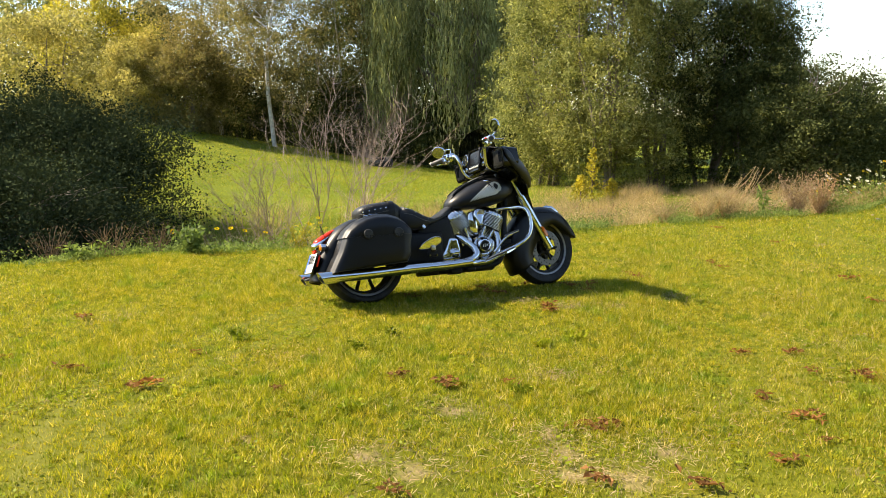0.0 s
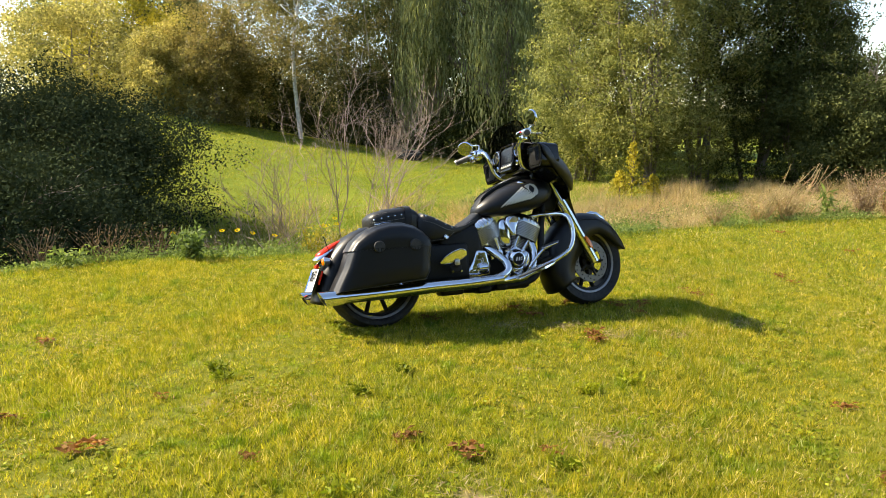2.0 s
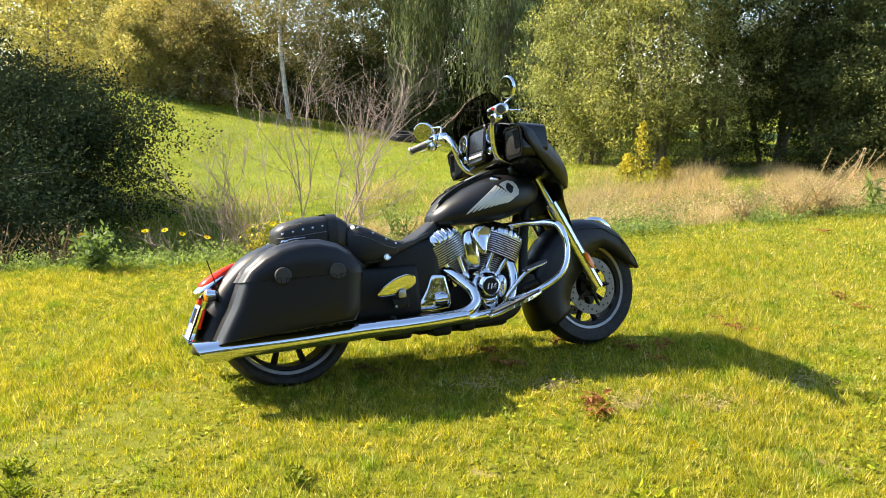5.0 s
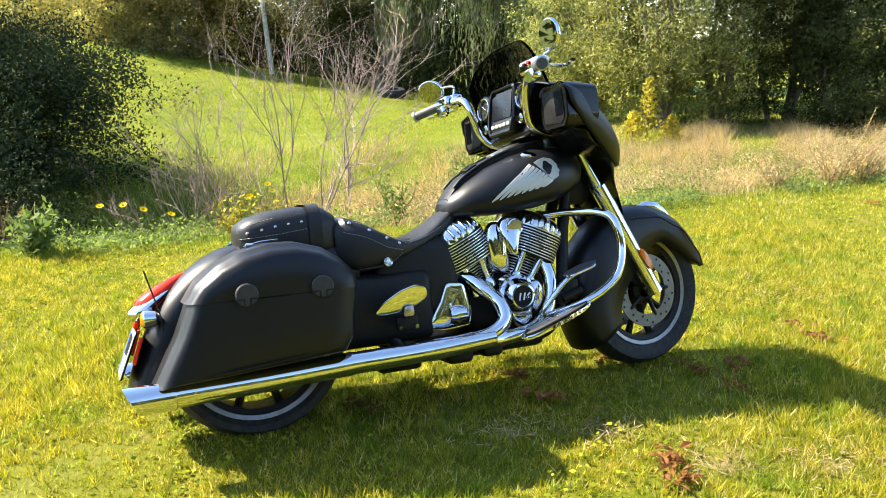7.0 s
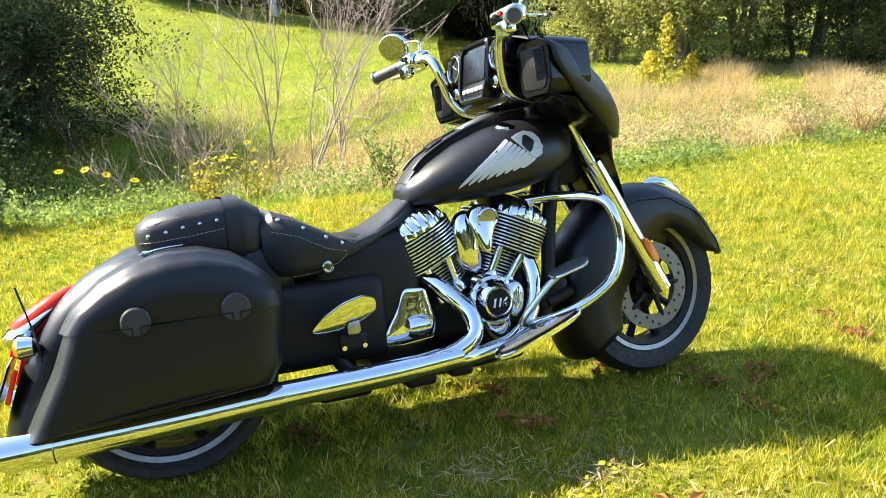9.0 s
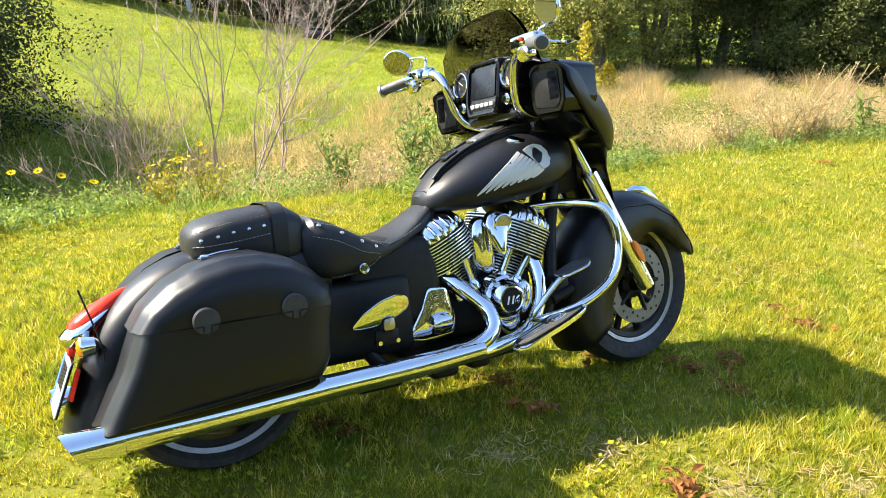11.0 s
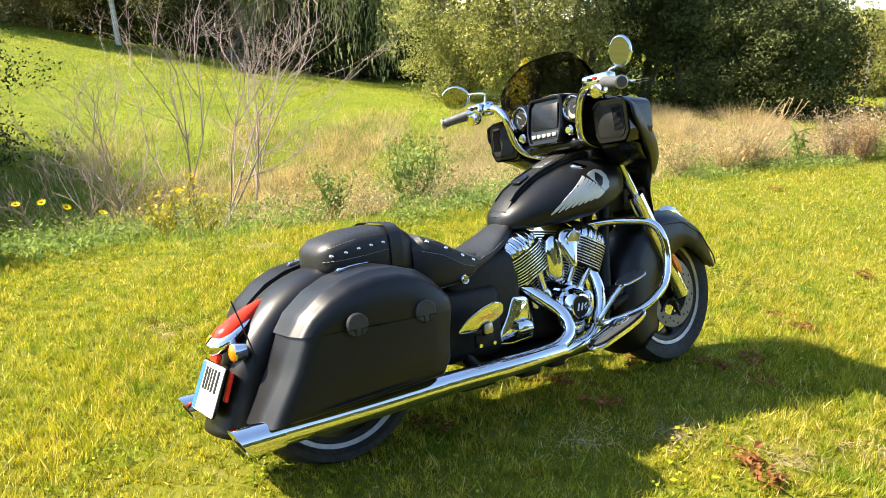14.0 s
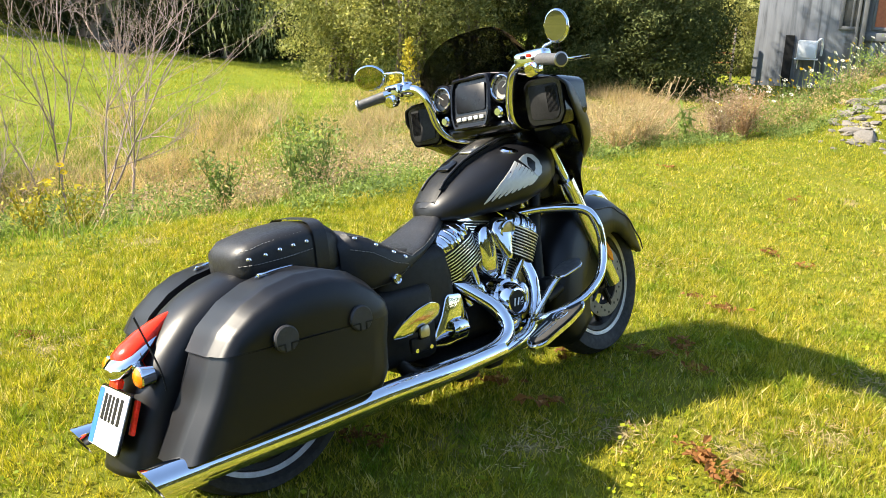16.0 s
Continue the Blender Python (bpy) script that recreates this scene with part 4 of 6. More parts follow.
straw_litter()
LITTER = [(-2.41, -0.5), (-2.06, -0.96), (-1.96, 0.49), (-1.72, -1.48), (-1.38, -0.9), (-1.12, -1.84), (-1.02, -3.2), (-0.29, -2.11), (0.04, -2.22), (1.15, -0.77), (0.03, -2.92), (0.1, -2.98), (-0.28, -3.44),
          (2.58, 0.17), (3.71, 0.34), (1.54, -2.3), (1.05, -2.97), (0.98, -3.24), (1.04, -3.28), (1.82, -2.44), (1.61, -2.76), (0.85, -3.53), (4.04, -0.96), (1.78, -2.96), (3.36, -1.77), (0.05, -3.68), (0.51, -3.61), (-0.47, -1.89),
          (1.77, -0.09), (1.77, -0.17), (1.96, -0.16), (1.8, -0.35), (1.47, 0.09), (2.52, -0.03), (1.18, -0.72), (1.12, -0.86), (1.04, -0.15), (1.05, 0.09), (0.43, 0.01), (0.39, 0.09), (3.61, 0.07), (5.12, 0.89), (5.63, 2.31), (-0.16, 1.67)]


def litter_kinds():
    kinds = []
    for v in range(4):
        rng = rng_of(210 + v)
        n = 16 + 5 * v
        pts = rng.normal(size=(n, 3)) * np.array([0.055, 0.03, 0.0]) + np.array([0, 0, 0.022])
        pts[:, 2] += rng.uniform(0, 0.025, n)
        verts = []
        for p in pts:
            a, L = rng.uniform(0, 6.28), rng.uniform(0.018, 0.034)
            d = np.array([math.cos(a), math.sin(a), rng.uniform(-0.4, 0.4)])
            s = np.array([-math.sin(a), math.cos(a), rng.uniform(-0.6, 0.6)])
            up = np.array([0, 0, rng.uniform(0.2, 0.7)])
            verts += [[p - d * L, p + s * L * 0.5 + up * L * 0.6, p], [p, p + s * L * 0.5 + up * L * 0.6, p + d * L], [p - d * L, p, p - s * L * 0.5 + up * L * 0.6], [p, p + d * L, p - s * L * 0.5 + up * L * 0.6]]
        kinds.append(mesh_of("dead_leaves", np.array(verts), 3, M["dead_leaf"]))
    return kinds


KINDS = litter_kinds()
rl = rng_of(220)
for k, (lx, ly) in enumerate(LITTER):
    ob = new("dead_leaves", KINDS[k % 4])
    tagged(ob, "curled brown dead leaves lying on the grass", "leaves", "dead leaves on the lawn")
    ob.matrix_world = pose(lx, ly, float(height(lx, ly)), 0, 0, rl.uniform(0, 360)) @ Matrix.Diagonal((*[rl.uniform(0.5, 0.9)] * 3, 1))


# ---------------------------------------------------------------- spoil heap
def stone_mesh(seed):
    rng = rng_of(seed)
    bm = bmesh.new()
    bmesh.ops.create_icosphere(bm, subdivisions=2, radius=1.0)
    off = rng.uniform(-10, 10, 3)
    for v in bm.verts:
        k = noise.noise(Vector(off) + v.co * 1.1) * 0.45 + noise.noise(Vector(off) + v.co * 3.0) * 0.12
        v.co *= 1 + k
        v.co.z *= 0.6
    return finish("stone", bm, M["stone"], 30)


STONES = [stone_mesh(230 + k) for k in range(5)]
rs = rng_of(240)
for k in range(230):
    spot = ((8.6, 1.75, 0.32), (9.4, 1.95, 0.42), (10.3, 1.95, 0.55), (11.2, 1.8, 0.6), (9.7, 1.35, 0.35))[k % 5]
    sx = spot[0] + rs.normal() * spot[2]
    sy = spot[1] + rs.normal() * spot[2] * 0.6
    sz = float(height(sx, sy))
    r = rs.uniform(0.025, 0.075) * (1.7 if k % 11 == 0 else 0.8)
    ob = new("stone", STONES[k % 5])
    tagged(ob, "pale rough stone on the spoil heap", "stone", "stones on the spoil heap")
    ob.matrix_world = pose(sx, sy, sz + r * 0.02, rs.uniform(-20, 20), rs.uniform(-20, 20), rs.uniform(0, 360)) @ Matrix.Diagonal((r * rs.uniform(0.9, 1.6), r, r * 0.8, 1))

# ---------------------------------------------------------------- building


def streaked():
    """Metal sheet with dark runs of dirt down it."""
    m = Nodes("grey_metal_cladding")
    c = m.coords()
    st = m.n.new("ShaderNodeVectorMath")
    st.operation = "MULTIPLY"
    m.l.new(c, st.inputs[0])
    st.inputs[1].default_value = (4.0, 4.0, 0.28)
    runs = m.ramp(m.noise(st.outputs[0], 1.6, 5, 0.6), (0.36, (0.07, 0.075, 0.085)), (0.5, (0.17, 0.185, 0.21)), (0.7, (0.23, 0.245, 0.27)))
    m.set(Base_Color=m.mix(m.ramp(m.noise(c, 0.8, 4), (0.4, (0, 0, 0)), (0.65, (0.5, 0.5, 0.5))), runs, (0.13, 0.14, 0.16)), Roughness=0.5, Metallic=0.2)
    return m.mat


M["cladding"] = streaked()
M["trim_grey"] = plain("dark_grey_trim", (0.1, 0.105, 0.11), 0.5, vary=0.15)
M["white_box"] = plain("white_casing", (0.75, 0.75, 0.73), 0.5, vary=0.06)
M["brick_red"] = plain("red_curtain", (0.4, 0.13, 0.06), 0.8, vary=0.3)
M["pane"] = plain("dark_pane", (0.03, 0.035, 0.04), 0.06, vary=0.1)
M["wood_post"] = plain("weathered_post", (0.22, 0.19, 0.16), 0.85, grain=30, vary=0.3)
M["plaster"] = plain("sandy_plaster", (0.42, 0.33, 0.24), 0.9, grain=8, vary=0.25)

house = thing("container_house", "grey metal-clad building with corrugated lower panels", "building", pose(20.1, 9.3, -0.4, 0, 0, -68))


def hpart(name, mat, boxes, parent=None, label="", bevel=0.01):
    bm = bmesh.new()
    for c, s in boxes:
        box(bm, c, s, bevel)
    return part(name, bm, M[mat], parent or house, label)


hpart("wall", "cladding", [((1.25, 2.5, 2.9), (2.5, 5.0, 5.8))], label="weathered grey metal wall with dark streaks")
hpart("wall", "cladding", [((5.5, 2.6, 2.9), (6.0, 4.8, 5.8))])
hpart("roof", "trim_grey", [((4.2, 2.5, 5.86), (8.8, 5.3, 0.14))])
hpart("corner_post", "trim_grey", [((2.5, -0.03, 2.9), (0.12, 0.1, 5.8))])
hpart("sill_band", "trim_grey", [((5.5, 0.12, 1.32), (6.0, 0.12, 0.2))])
for k in range(22):
    hpart("corrugation", "cladding", [((2.78 + k * 0.26, 0.16, 0.62), (0.13, 0.1, 1.15))], bevel=0.02)
for wx, ww, mt in ((2.22, 0.4, "pane"), (3.6, 1.7, "brick_red"), (5.8, 1.9, "pane")):
    y_front = -0.02 if wx < 2.5 else 0.18
    win = hpart("window", "trim_grey", [((wx, y_front, 1.52), (ww + 0.16, 0.08, 0.08)), ((wx, y_front, 3.3), (ww + 0.16, 0.08, 0.08)), ((wx - ww / 2 - 0.04, y_front, 2.4), (0.08, 0.08, 1.8)), ((wx + ww / 2 + 0.04, y_front, 2.4), (0.08, 0.08, 1.8)), ((wx, y_front, 2.4), (0.05, 0.06, 1.8))])
    hpart("pane", mt, [((wx, y_front + 0.01, 2.4), (ww, 0.02, 1.75))], win, bevel=0)
hpart("downpipe", "trim_grey", [((2.36, -0.08, 2.9), (0.07, 0.07, 5.8))])
hpart("dark_opening", "ink", [((0.85, -0.012, 0.7), (0.22, 0.03, 1.2))], bevel=0)
ac = thing("air_conditioner", "white outdoor air conditioner on a wall bracket", "air conditioner", house.matrix_world @ pose(1.3, -0.26, 0.72))
hpart("casing", "white_box", [((0, 0, 0.25), (0.46, 0.3, 0.44))], ac, bevel=0.03)
hpart("bracket", "white_box", [((0, 0.06, 0.01), (0.56, 0.4, 0.03)), ((-0.2, 0.2, -0.12), (0.03, 0.03, 0.26)), ((0.2, 0.2, -0.12), (0.03, 0.03, 0.26))], ac)
bm = bmesh.new()
tube(bm, [(0.2, 0, 0.42), (0.29, 0, 0.52), (0.34, 0.1, 0.42), (0.33, 0.2, 0.1)], 0.028, 8, 4)
part("hose", bm, M["white_box"], ac)
pole = thing("utility_pole", "weathered wooden utility pole far off", "pole", pose(45.0, 20.4, -0.3))
bm = bmesh.new()
lathe(bm, [(0.0005, 0), (0.14, 0), (0.1, 6.5), (0.0005, 6.5)], (0, 0, 0), (0, 0, 1), 12, closed=False)
part("shaft", bm, M["wood_post"], pole)
bm = bmesh.new()
box(bm, (0, 0, 6.0), (0.1, 1.2, 0.1), 0.01)
part("cross_arm", bm, M["wood_post"], pole)
fence = thing("fence", "rusty mesh fence panel beside the building", "fence", pose(19.6, 9.6, -0.35, 0, 0, 112))
for k in range(4):
    bm = bmesh.new()
    box(bm, (k * 0.7, 0, 0.7), (0.05, 0.05, 1.4), 0.005)
    part("post", bm, M["wood_post"], fence)
for k in range(5):
    bm = bmesh.new()
    box(bm, (1.05, 0, 0.25 + k * 0.25), (2.1, 0.015, 0.015))
    part("wire", bm, M["brick_red"], fence)
shed = thing("shed", "low sandy-walled shed half hidden under trees", "shed", pose(9.6, 25.6, float(height(9.6, 25.6)) + 0.1, 0, 0, -25))
bm = bmesh.new()
box(bm, (0, 0, 1.0), (2.4, 2.2, 2.0), 0.02)
part("wall", bm, M["plaster"], shed)
bm = bmesh.new()
slab(bm, [(-1.6, 2.0), (0, 2.8), (1.6, 2.0), (1.6, 1.9), (-1.6, 1.9)], lambda a, b, d: Vector((-1.4 + d, a * 0.8, b)), 2.8)
part("roof", bm, M["wood_post"], shed)
tx, ty = 7.6, 20.2
old_tyre = new("old_tyre")
tagged(old_tyre, "old black rubber tyre lying on the meadow", "tyre")
old_tyre.matrix_world = pose(tx, ty, float(height(tx, ty)) + 0.12, 8, 0, 0)
bm = bmesh.new()
lathe(bm, [(0.22, -0.12), (0.36, -0.13), (0.42, -0.06), (0.42, 0.06), (0.36, 0.13), (0.22, 0.12)], (0, 0, 0), (0, 0, 1), 32)
part("tread", bm, M["rubber"], old_tyre)

for k, (wx, wy) in enumerate(((-1.06, -0.67), (-0.86, -2.29), (-1.07, -0.49), (0.87, -1.56), (0.59, -1.60), (-0.16, -0.97), (-0.47, -1.22), (0.01, -2.37), (0.31, -2.55))):
    leafy_weed("lawn_weed", "low dark green leafy weed tuft in the lawn", wx, wy, 0.06, 0.2 - 0.008 * k, "clover", 90, 0.035, 400 + k, 5, "weeds in the lawn", 0.35)


# ---------------------------------------------------------------- motorcycle
LEAN = 11.1
bike = thing("motorcycle", "matt black touring motorcycle with chrome engine, leaning on its stand", "motorcycle", pose(0, 0.058, 0.0, rx=-LEAN))
S_FOOT = Vector((1.79, 0, 0))
S_AXIS = Vector((-0.47, 0, 0.8827))
STEER = Matrix.Translation(S_FOOT) @ Matrix.Rotation(radians(6.5), 4, S_AXIS) @ Matrix.Translation(-S_FOOT)
FRONT, REAR = Vector((1.628, 0, 0.308)), Vector((0.03, 0, 0.312))


def steered(name, bm, mat, parent, label=""):
    turn_bm(bm, STEER)
    return part(name, bm, mat, parent, label)


def wheel(name, centre, half, put, R=0.322, g=0.0):
    """g: how much wider the rim is than the front one."""
    root = new(name)
    root.parent = bike
    root["label"] = "black cast wheel with a bare metal rim edge"
    bm = bmesh.new()
    prof = [(0.222 + g, -half * 0.72), (0.25 + g * 0.8, -half * 0.98), (0.285 + g * 0.4, -half), (R - 0.012, -half * 0.72), (R - 0.002, -half * 0.35), (R, 0),
            (R - 0.002, half * 0.35), (R - 0.012, half * 0.72), (0.285 + g * 0.4, half), (0.25 + g * 0.8, half * 0.98), (0.222 + g, half * 0.72)]
    lathe(bm, prof, centre, segs=64)
    put("tyre", bm, M["rubber"], root, "black rubber tyre")
    bm = bmesh.new()
    for s in (-1, 1):
        lathe(bm, [(0.211 + g, s * half * 0.8), (0.226 + g, s * half * 0.86), (0.228 + g, s * half * 0.7), (0.211 + g, s * half * 0.6)], centre, segs=64)
    put("rim", bm, M["rim_edge"], root, "bare metal rim edge")
    bm = bmesh.new()
    lathe(bm, [(0.19 + g, -half * 0.7), (0.207 + g, -half * 0.78), (0.207 + g, half * 0.78), (0.19 + g, half * 0.7)], centre, segs=64)
    lathe(bm, [(0.03, -half), (0.055, -half * 0.9), (0.06, 0), (0.055, half * 0.9), (0.03, half)], centre, segs=32)
    put("wheel_centre", bm, M["frame_black"], root)
    for k in range(10):
        a = 2 * math.pi * k / 10
        d = Vector((math.cos(a), 0, math.sin(a)))
        bm = bmesh.new()
        tube(bm, [centre + d * 0.045, centre + d * 0.12 + Vector((0, 0.01 * (-1) ** k, 0)), centre + d * (0.2 + g)], [0.018, 0.012, 0.016], 8, 3)
        put("spoke", bm, M["frame_black"], root)
    return root


front_wheel = wheel("front_wheel", FRONT, 0.066, steered, 0.308)
rear_wheel = wheel("rear_wheel", REAR, 0.095, part, 0.325, 0.035)
for side in (-1, 1):
    bm = bmesh.new()
    lathe(bm, [(0.1, side * 0.075), (0.15, side * 0.075), (0.15, side * 0.08), (0.1, side * 0.08)], FRONT, segs=48)
    disc = steered("brake_disc", bm, M["disc"], front_wheel, "drilled steel brake disc")
    bm = bmesh.new()
    for k in range(30):
        a = 2 * math.pi * k / 30
        rr = 0.112 + 0.013 * (k % 3)
        lathe(bm, [(0.0005, side * 0.0745), (0.0055, side * 0.0745), (0.0055, side * 0.0806), (0.0005, side * 0.0806)], FRONT + Vector((math.cos(a) * rr, 0, math.sin(a) * rr)), segs=8)
    steered("drilled_hole", bm, M["ink"], disc)["kind"] = "stuff"
    bm = bmesh.new()
    for k in range(5):
        a = 2 * math.pi * k / 5
        d = Vector((math.cos(a), 0, math.sin(a)))
        tube(bm, [FRONT + d * 0.04 + Vector((0, side * 0.074, 0)), FRONT + d * 0.11 + Vector((0, side * 0.077, 0))], 0.009, 8, 1)
    steered("disc_carrier", bm, M["frame_black"], disc)


def front_fender():
    bm = bmesh.new()
    rings = []
    a0, a1, n = radians(12), radians(214), 40
    for k in range(n + 1):
        t = k / n
        a = a0 + (a1 - a0) * t
        r = 0.348 + 0.008 * math.sin(t * math.pi) + 0.02 * smooth(0.75, 1.0, t)
        d = Vector((math.cos(a), 0, math.sin(a)))
        hw = 0.105 - 0.03 * float(smooth(0.22, 0.0, t)) + 0.01 * float(smooth(0.4, 0.8, t))
        deg = math.degrees(a)
        deep = float(np.interp(deg, [12, 25, 45, 70, 95, 120, 150, 185, 214], [0.03, 0.1, 0.135, 0.15, 0.2, 0.24, 0.24, 0.2, 0.16]))
        sec = [(-hw - 0.004, r - deep), (-hw - 0.006, r - deep * 0.6), (-hw - 0.003, r - deep * 0.28), (-hw * 0.9, r - 0.03), (-hw * 0.6, r - 0.008), (-hw * 0.25, r), (0, r + 0.002)]
        sec = sec + [(-v, q) for v, q in sec[-2::-1]]
        rings.append([FRONT + d * q + Vector((0, v, 0)) for v, q in sec])
    skin(bm, rings, cap=False, closed=False)
    ob = steered("front_fender", bm, M["satin_black"], bike, "deep valanced matt black front fender")
    mod = ob.modifiers.new("thickness", "SOLIDIFY")
    mod.thickness, mod.offset = 0.005, 0
    # raised bead along the skirt
    for s in (-1, 1):
        bm = bmesh.new()
        line = []
        for k in range(25):
            a = radians(16 + k * 4.2)
            d = Vector((math.cos(a), 0, math.sin(a)))
            line.append(FRONT + d * (0.302 + 0.004 * math.sin(k)) * 1.0 + Vector((0, s * 0.112, 0)))
        tube(bm, line, 0.003, 6, 1)
        steered("bead", bm, M["satin_black"], ob)
    for s in (-1, 1):
        bm = bmesh.new()
        line = []
        for k in range(14):
            q = k / 13
            a = radians(108 + 30 * q ** 1.5)
            r = 0.352 - 0.19 * q
            line.append(FRONT + Vector((math.cos(a), 0, math.sin(a))) * r + Vector((0, s * 0.1185, 0)))
        tube(bm, line[2:], 0.0025, 6, 1)
        steered("skirt_seam", bm, M["satin_black"], ob)
    bm = bmesh.new()
    rings = []
    for t, r in ((0, 0.004), (0.15, 0.022), (0.4, 0.03), (0.7, 0.026), (0.92, 0.016), (1, 0.003)):
        a = radians(79 - 32 * t)
        c = FRONT + Vector((math.cos(a), 0, math.sin(a))) * (0.36 + 0.012 * math.sin(math.pi * min(1, t * 1.1)))
        nrm = Vector((math.cos(a), 0, math.sin(a)))
        rings.append([c + Vector((0, math.cos(q) * r, 0)) + nrm * math.sin(q) * r * 0.9 for q in (2 * math.pi * j / 14 for j in range(14))])
    skin(bm, rings)
    steered("fender_light", bm, M["chrome"], ob, "chrome fender-top lamp")
    return ob


front_fender()


def rear_fender():
    bm = bmesh.new()
    path = spline([(0.42, 0, 0.64), (0.25, 0, 0.662), (0.1, 0, 0.662), (-0.05, 0, 0.641), (-0.17, 0, 0.58), (-0.264, 0, 0.484), (-0.332, 0, 0.365), (-0.375, 0, 0.26), (-0.395, 0, 0.19)], 4)
    rings = []
    for k, p in enumerate(path):
        d = (path[min(k + 1, len(path) - 1)] - path[max(k - 1, 0)]).normalized()
        nrm = Vector((d.z, 0, -d.x)) * (1 if d.x < 0 else -1)
        if nrm.z < 0 and k < len(path) - 6:
            nrm = -nrm
        t = k / (len(path) - 1)
        hw = 0.125 - 0.012 * t
        sec = [(-hw - 0.004, -0.16 + 0.05 * t), (-hw - 0.003, -0.11 + 0.02 * t)]
        sec += [(-hw * math.cos(q) ** 0.75, -0.075 + 0.075 * math.sin(q) ** 0.9) for q in (0.5 * math.pi * j / 9 for j in range(9))] + [(0, 0)]
        sec = sec + [(-v, q) for v, q in sec[-2::-1]]
        rings.append([p + nrm * q + Vector((0, v, 0)) for v, q in sec])
    skin(bm, rings, cap=False, closed=False)
    ob = part("rear_fender", bm, M["satin_black"], bike, "matt black rear fender between the saddlebags")
    ob.data.set_sharp_from_angle(angle=radians(70))
    mod = ob.modifiers.new("thickness", "SOLIDIFY")
    mod.thickness, mod.offset = 0.005, 0
    return ob


rear_fender()


def bag_outline(kind):
    lid = [(-0.21, 0.5002), (-0.172, 0.556), (-0.105, 0.61), (-0.03, 0.645), (0.06, 0.664), (0.15, 0.662), (0.23, 0.638), (0.29, 0.597), (0.338, 0.545), (0.345, 0.5002)]
    body = [(0.343, 0.4996), (0.328, 0.42), (0.322, 0.34), (0.29, 0.29), (-0.3, 0.25), (-0.325, 0.245), (-0.29, 0.31), (-0.24, 0.4), (-0.198, 0.4996)]
    return lid if kind == "lid" else body


def bag_shell(kind, side):
    """Lofted across the bike, rounded over at the outer shoulder."""
    out = bag_outline(kind)
    fine = []
    for k in range(len(out)):
        a, b = Vector(out[k]), Vector(out[(k + 1) % len(out)])
        m = 1 if (kind == "lid" and k == len(out) - 1) else 3
        for j in range(m):
            fine.append(a.lerp(b, j / m))
    mid = Vector((0.03, 0.5)) if kind == "lid" else Vector((0.03, 0.45))
    steps = [(0.152, 0.0), (0.25, 0.0), (0.286, 0.001), (0.294, 0.004), (0.3, 0.009), (0.33, 0.02), (0.342, 0.027), (0.35, 0.038), (0.36, 0.068), (0.365, 0.11)]
    rings = []
    for v, inset in steps:
        ring = []
        for q in fine:
            d = q - mid
            if kind == "lid":
                s = Vector((q.x - inset * d.x / 0.36, 0.5002 + (q.y - 0.5002) * (1 - inset / 0.165)))
            else:
                s = Vector((q.x - inset * d.x / 0.36, q.y + inset * 0.25 * max(0, (0.5 - q.y) / 0.27)))
            taper = 0.03 * max(0.0, min(1.0, (-q.x - 0.05) / 0.28))
            ring.append(Vector((s.x, side * (v + (0.0008 if kind == "lid" else 0) - taper * (v > 0.2)), s.y)))
        rings.append(ring)
    bm = bmesh.new()
    skin(bm, rings)
    turn_bm(bm, Matrix.Translation((0, 0, -0.008)))
    return bm


for side in (-1, 1):
    bag = part("saddlebag", bag_shell("body", side), M["satin_black"], bike, "hard matt black saddlebag with hinged lid")
    lid = part("saddlebag_lid", bag_shell("lid", side), M["satin_black"], bag)
    for lx in (-0.031, 0.207):
        bm = bmesh.new()
        c = Vector((lx, side * 0.364, 0.507))
        lathe(bm, [(0.0005, 0.0), (0.036, 0.0), (0.036, side * 0.009), (0.032, side * 0.013), (0.0005, side * 0.013)], c, segs=32, closed=False)
        latch = part("latch", bm, M["latch_grey"], bag, "round dull black lid latch")
        for dx, dz, sx, sz in ((-0.021, -0.012, 0.024, 0.004), (0.021, -0.012, 0.024, 0.004), (-0.01, -0.022, 0.004, 0.02), (0.01, -0.022, 0.004, 0.02)):
            bm = bmesh.new()
            box(bm, c + Vector((dx, side * 0.0125, dz)), (sx, 0.005, sz))
            part("latch_slot", bm, M["ink"], latch)
    bm = bmesh.new()
    tube(bm, [(0.0, side * 0.19, 0.65), (0.05, side * 0.2, 0.661), (0.11, side * 0.205, 0.665)], [0.005, 0.007, 0.004], 8, 4, 0.6)
    box(bm, (0.02, side * 0.193, 0.653), (0.03, 0.016, 0.014), 0.004)
    part("lid_trim", bm, M["chrome"], bag, "chrome hinge trim")


def seat_loft(stations):
    """Rings across the seat: x, half width, bottom, top, crown."""
    rings = []
    for x, hw, lo, hi, crown in stations:
        mid = (lo + hi) / 2
        ring = []
        for k in range(28):
            a = 2 * math.pi * k / 28
            c, s = math.cos(a), math.sin(a)
            ex = 0.42 if s > 0 else 0.35
            v = hw * math.copysign(abs(c) ** ex, c)
            w = mid + (hi - mid) * math.copysign(abs(s) ** 0.54, s) if s > 0 else mid + (mid - lo) * math.copysign(abs(s) ** 0.5, s)
            ring.append(Vector((x, v, w + crown * (1 - (v / max(hw, 1e-4)) ** 2) * (s > 0))))
        rings.append(ring)
    bm = bmesh.new()
    skin(bm, rings)
    return bm


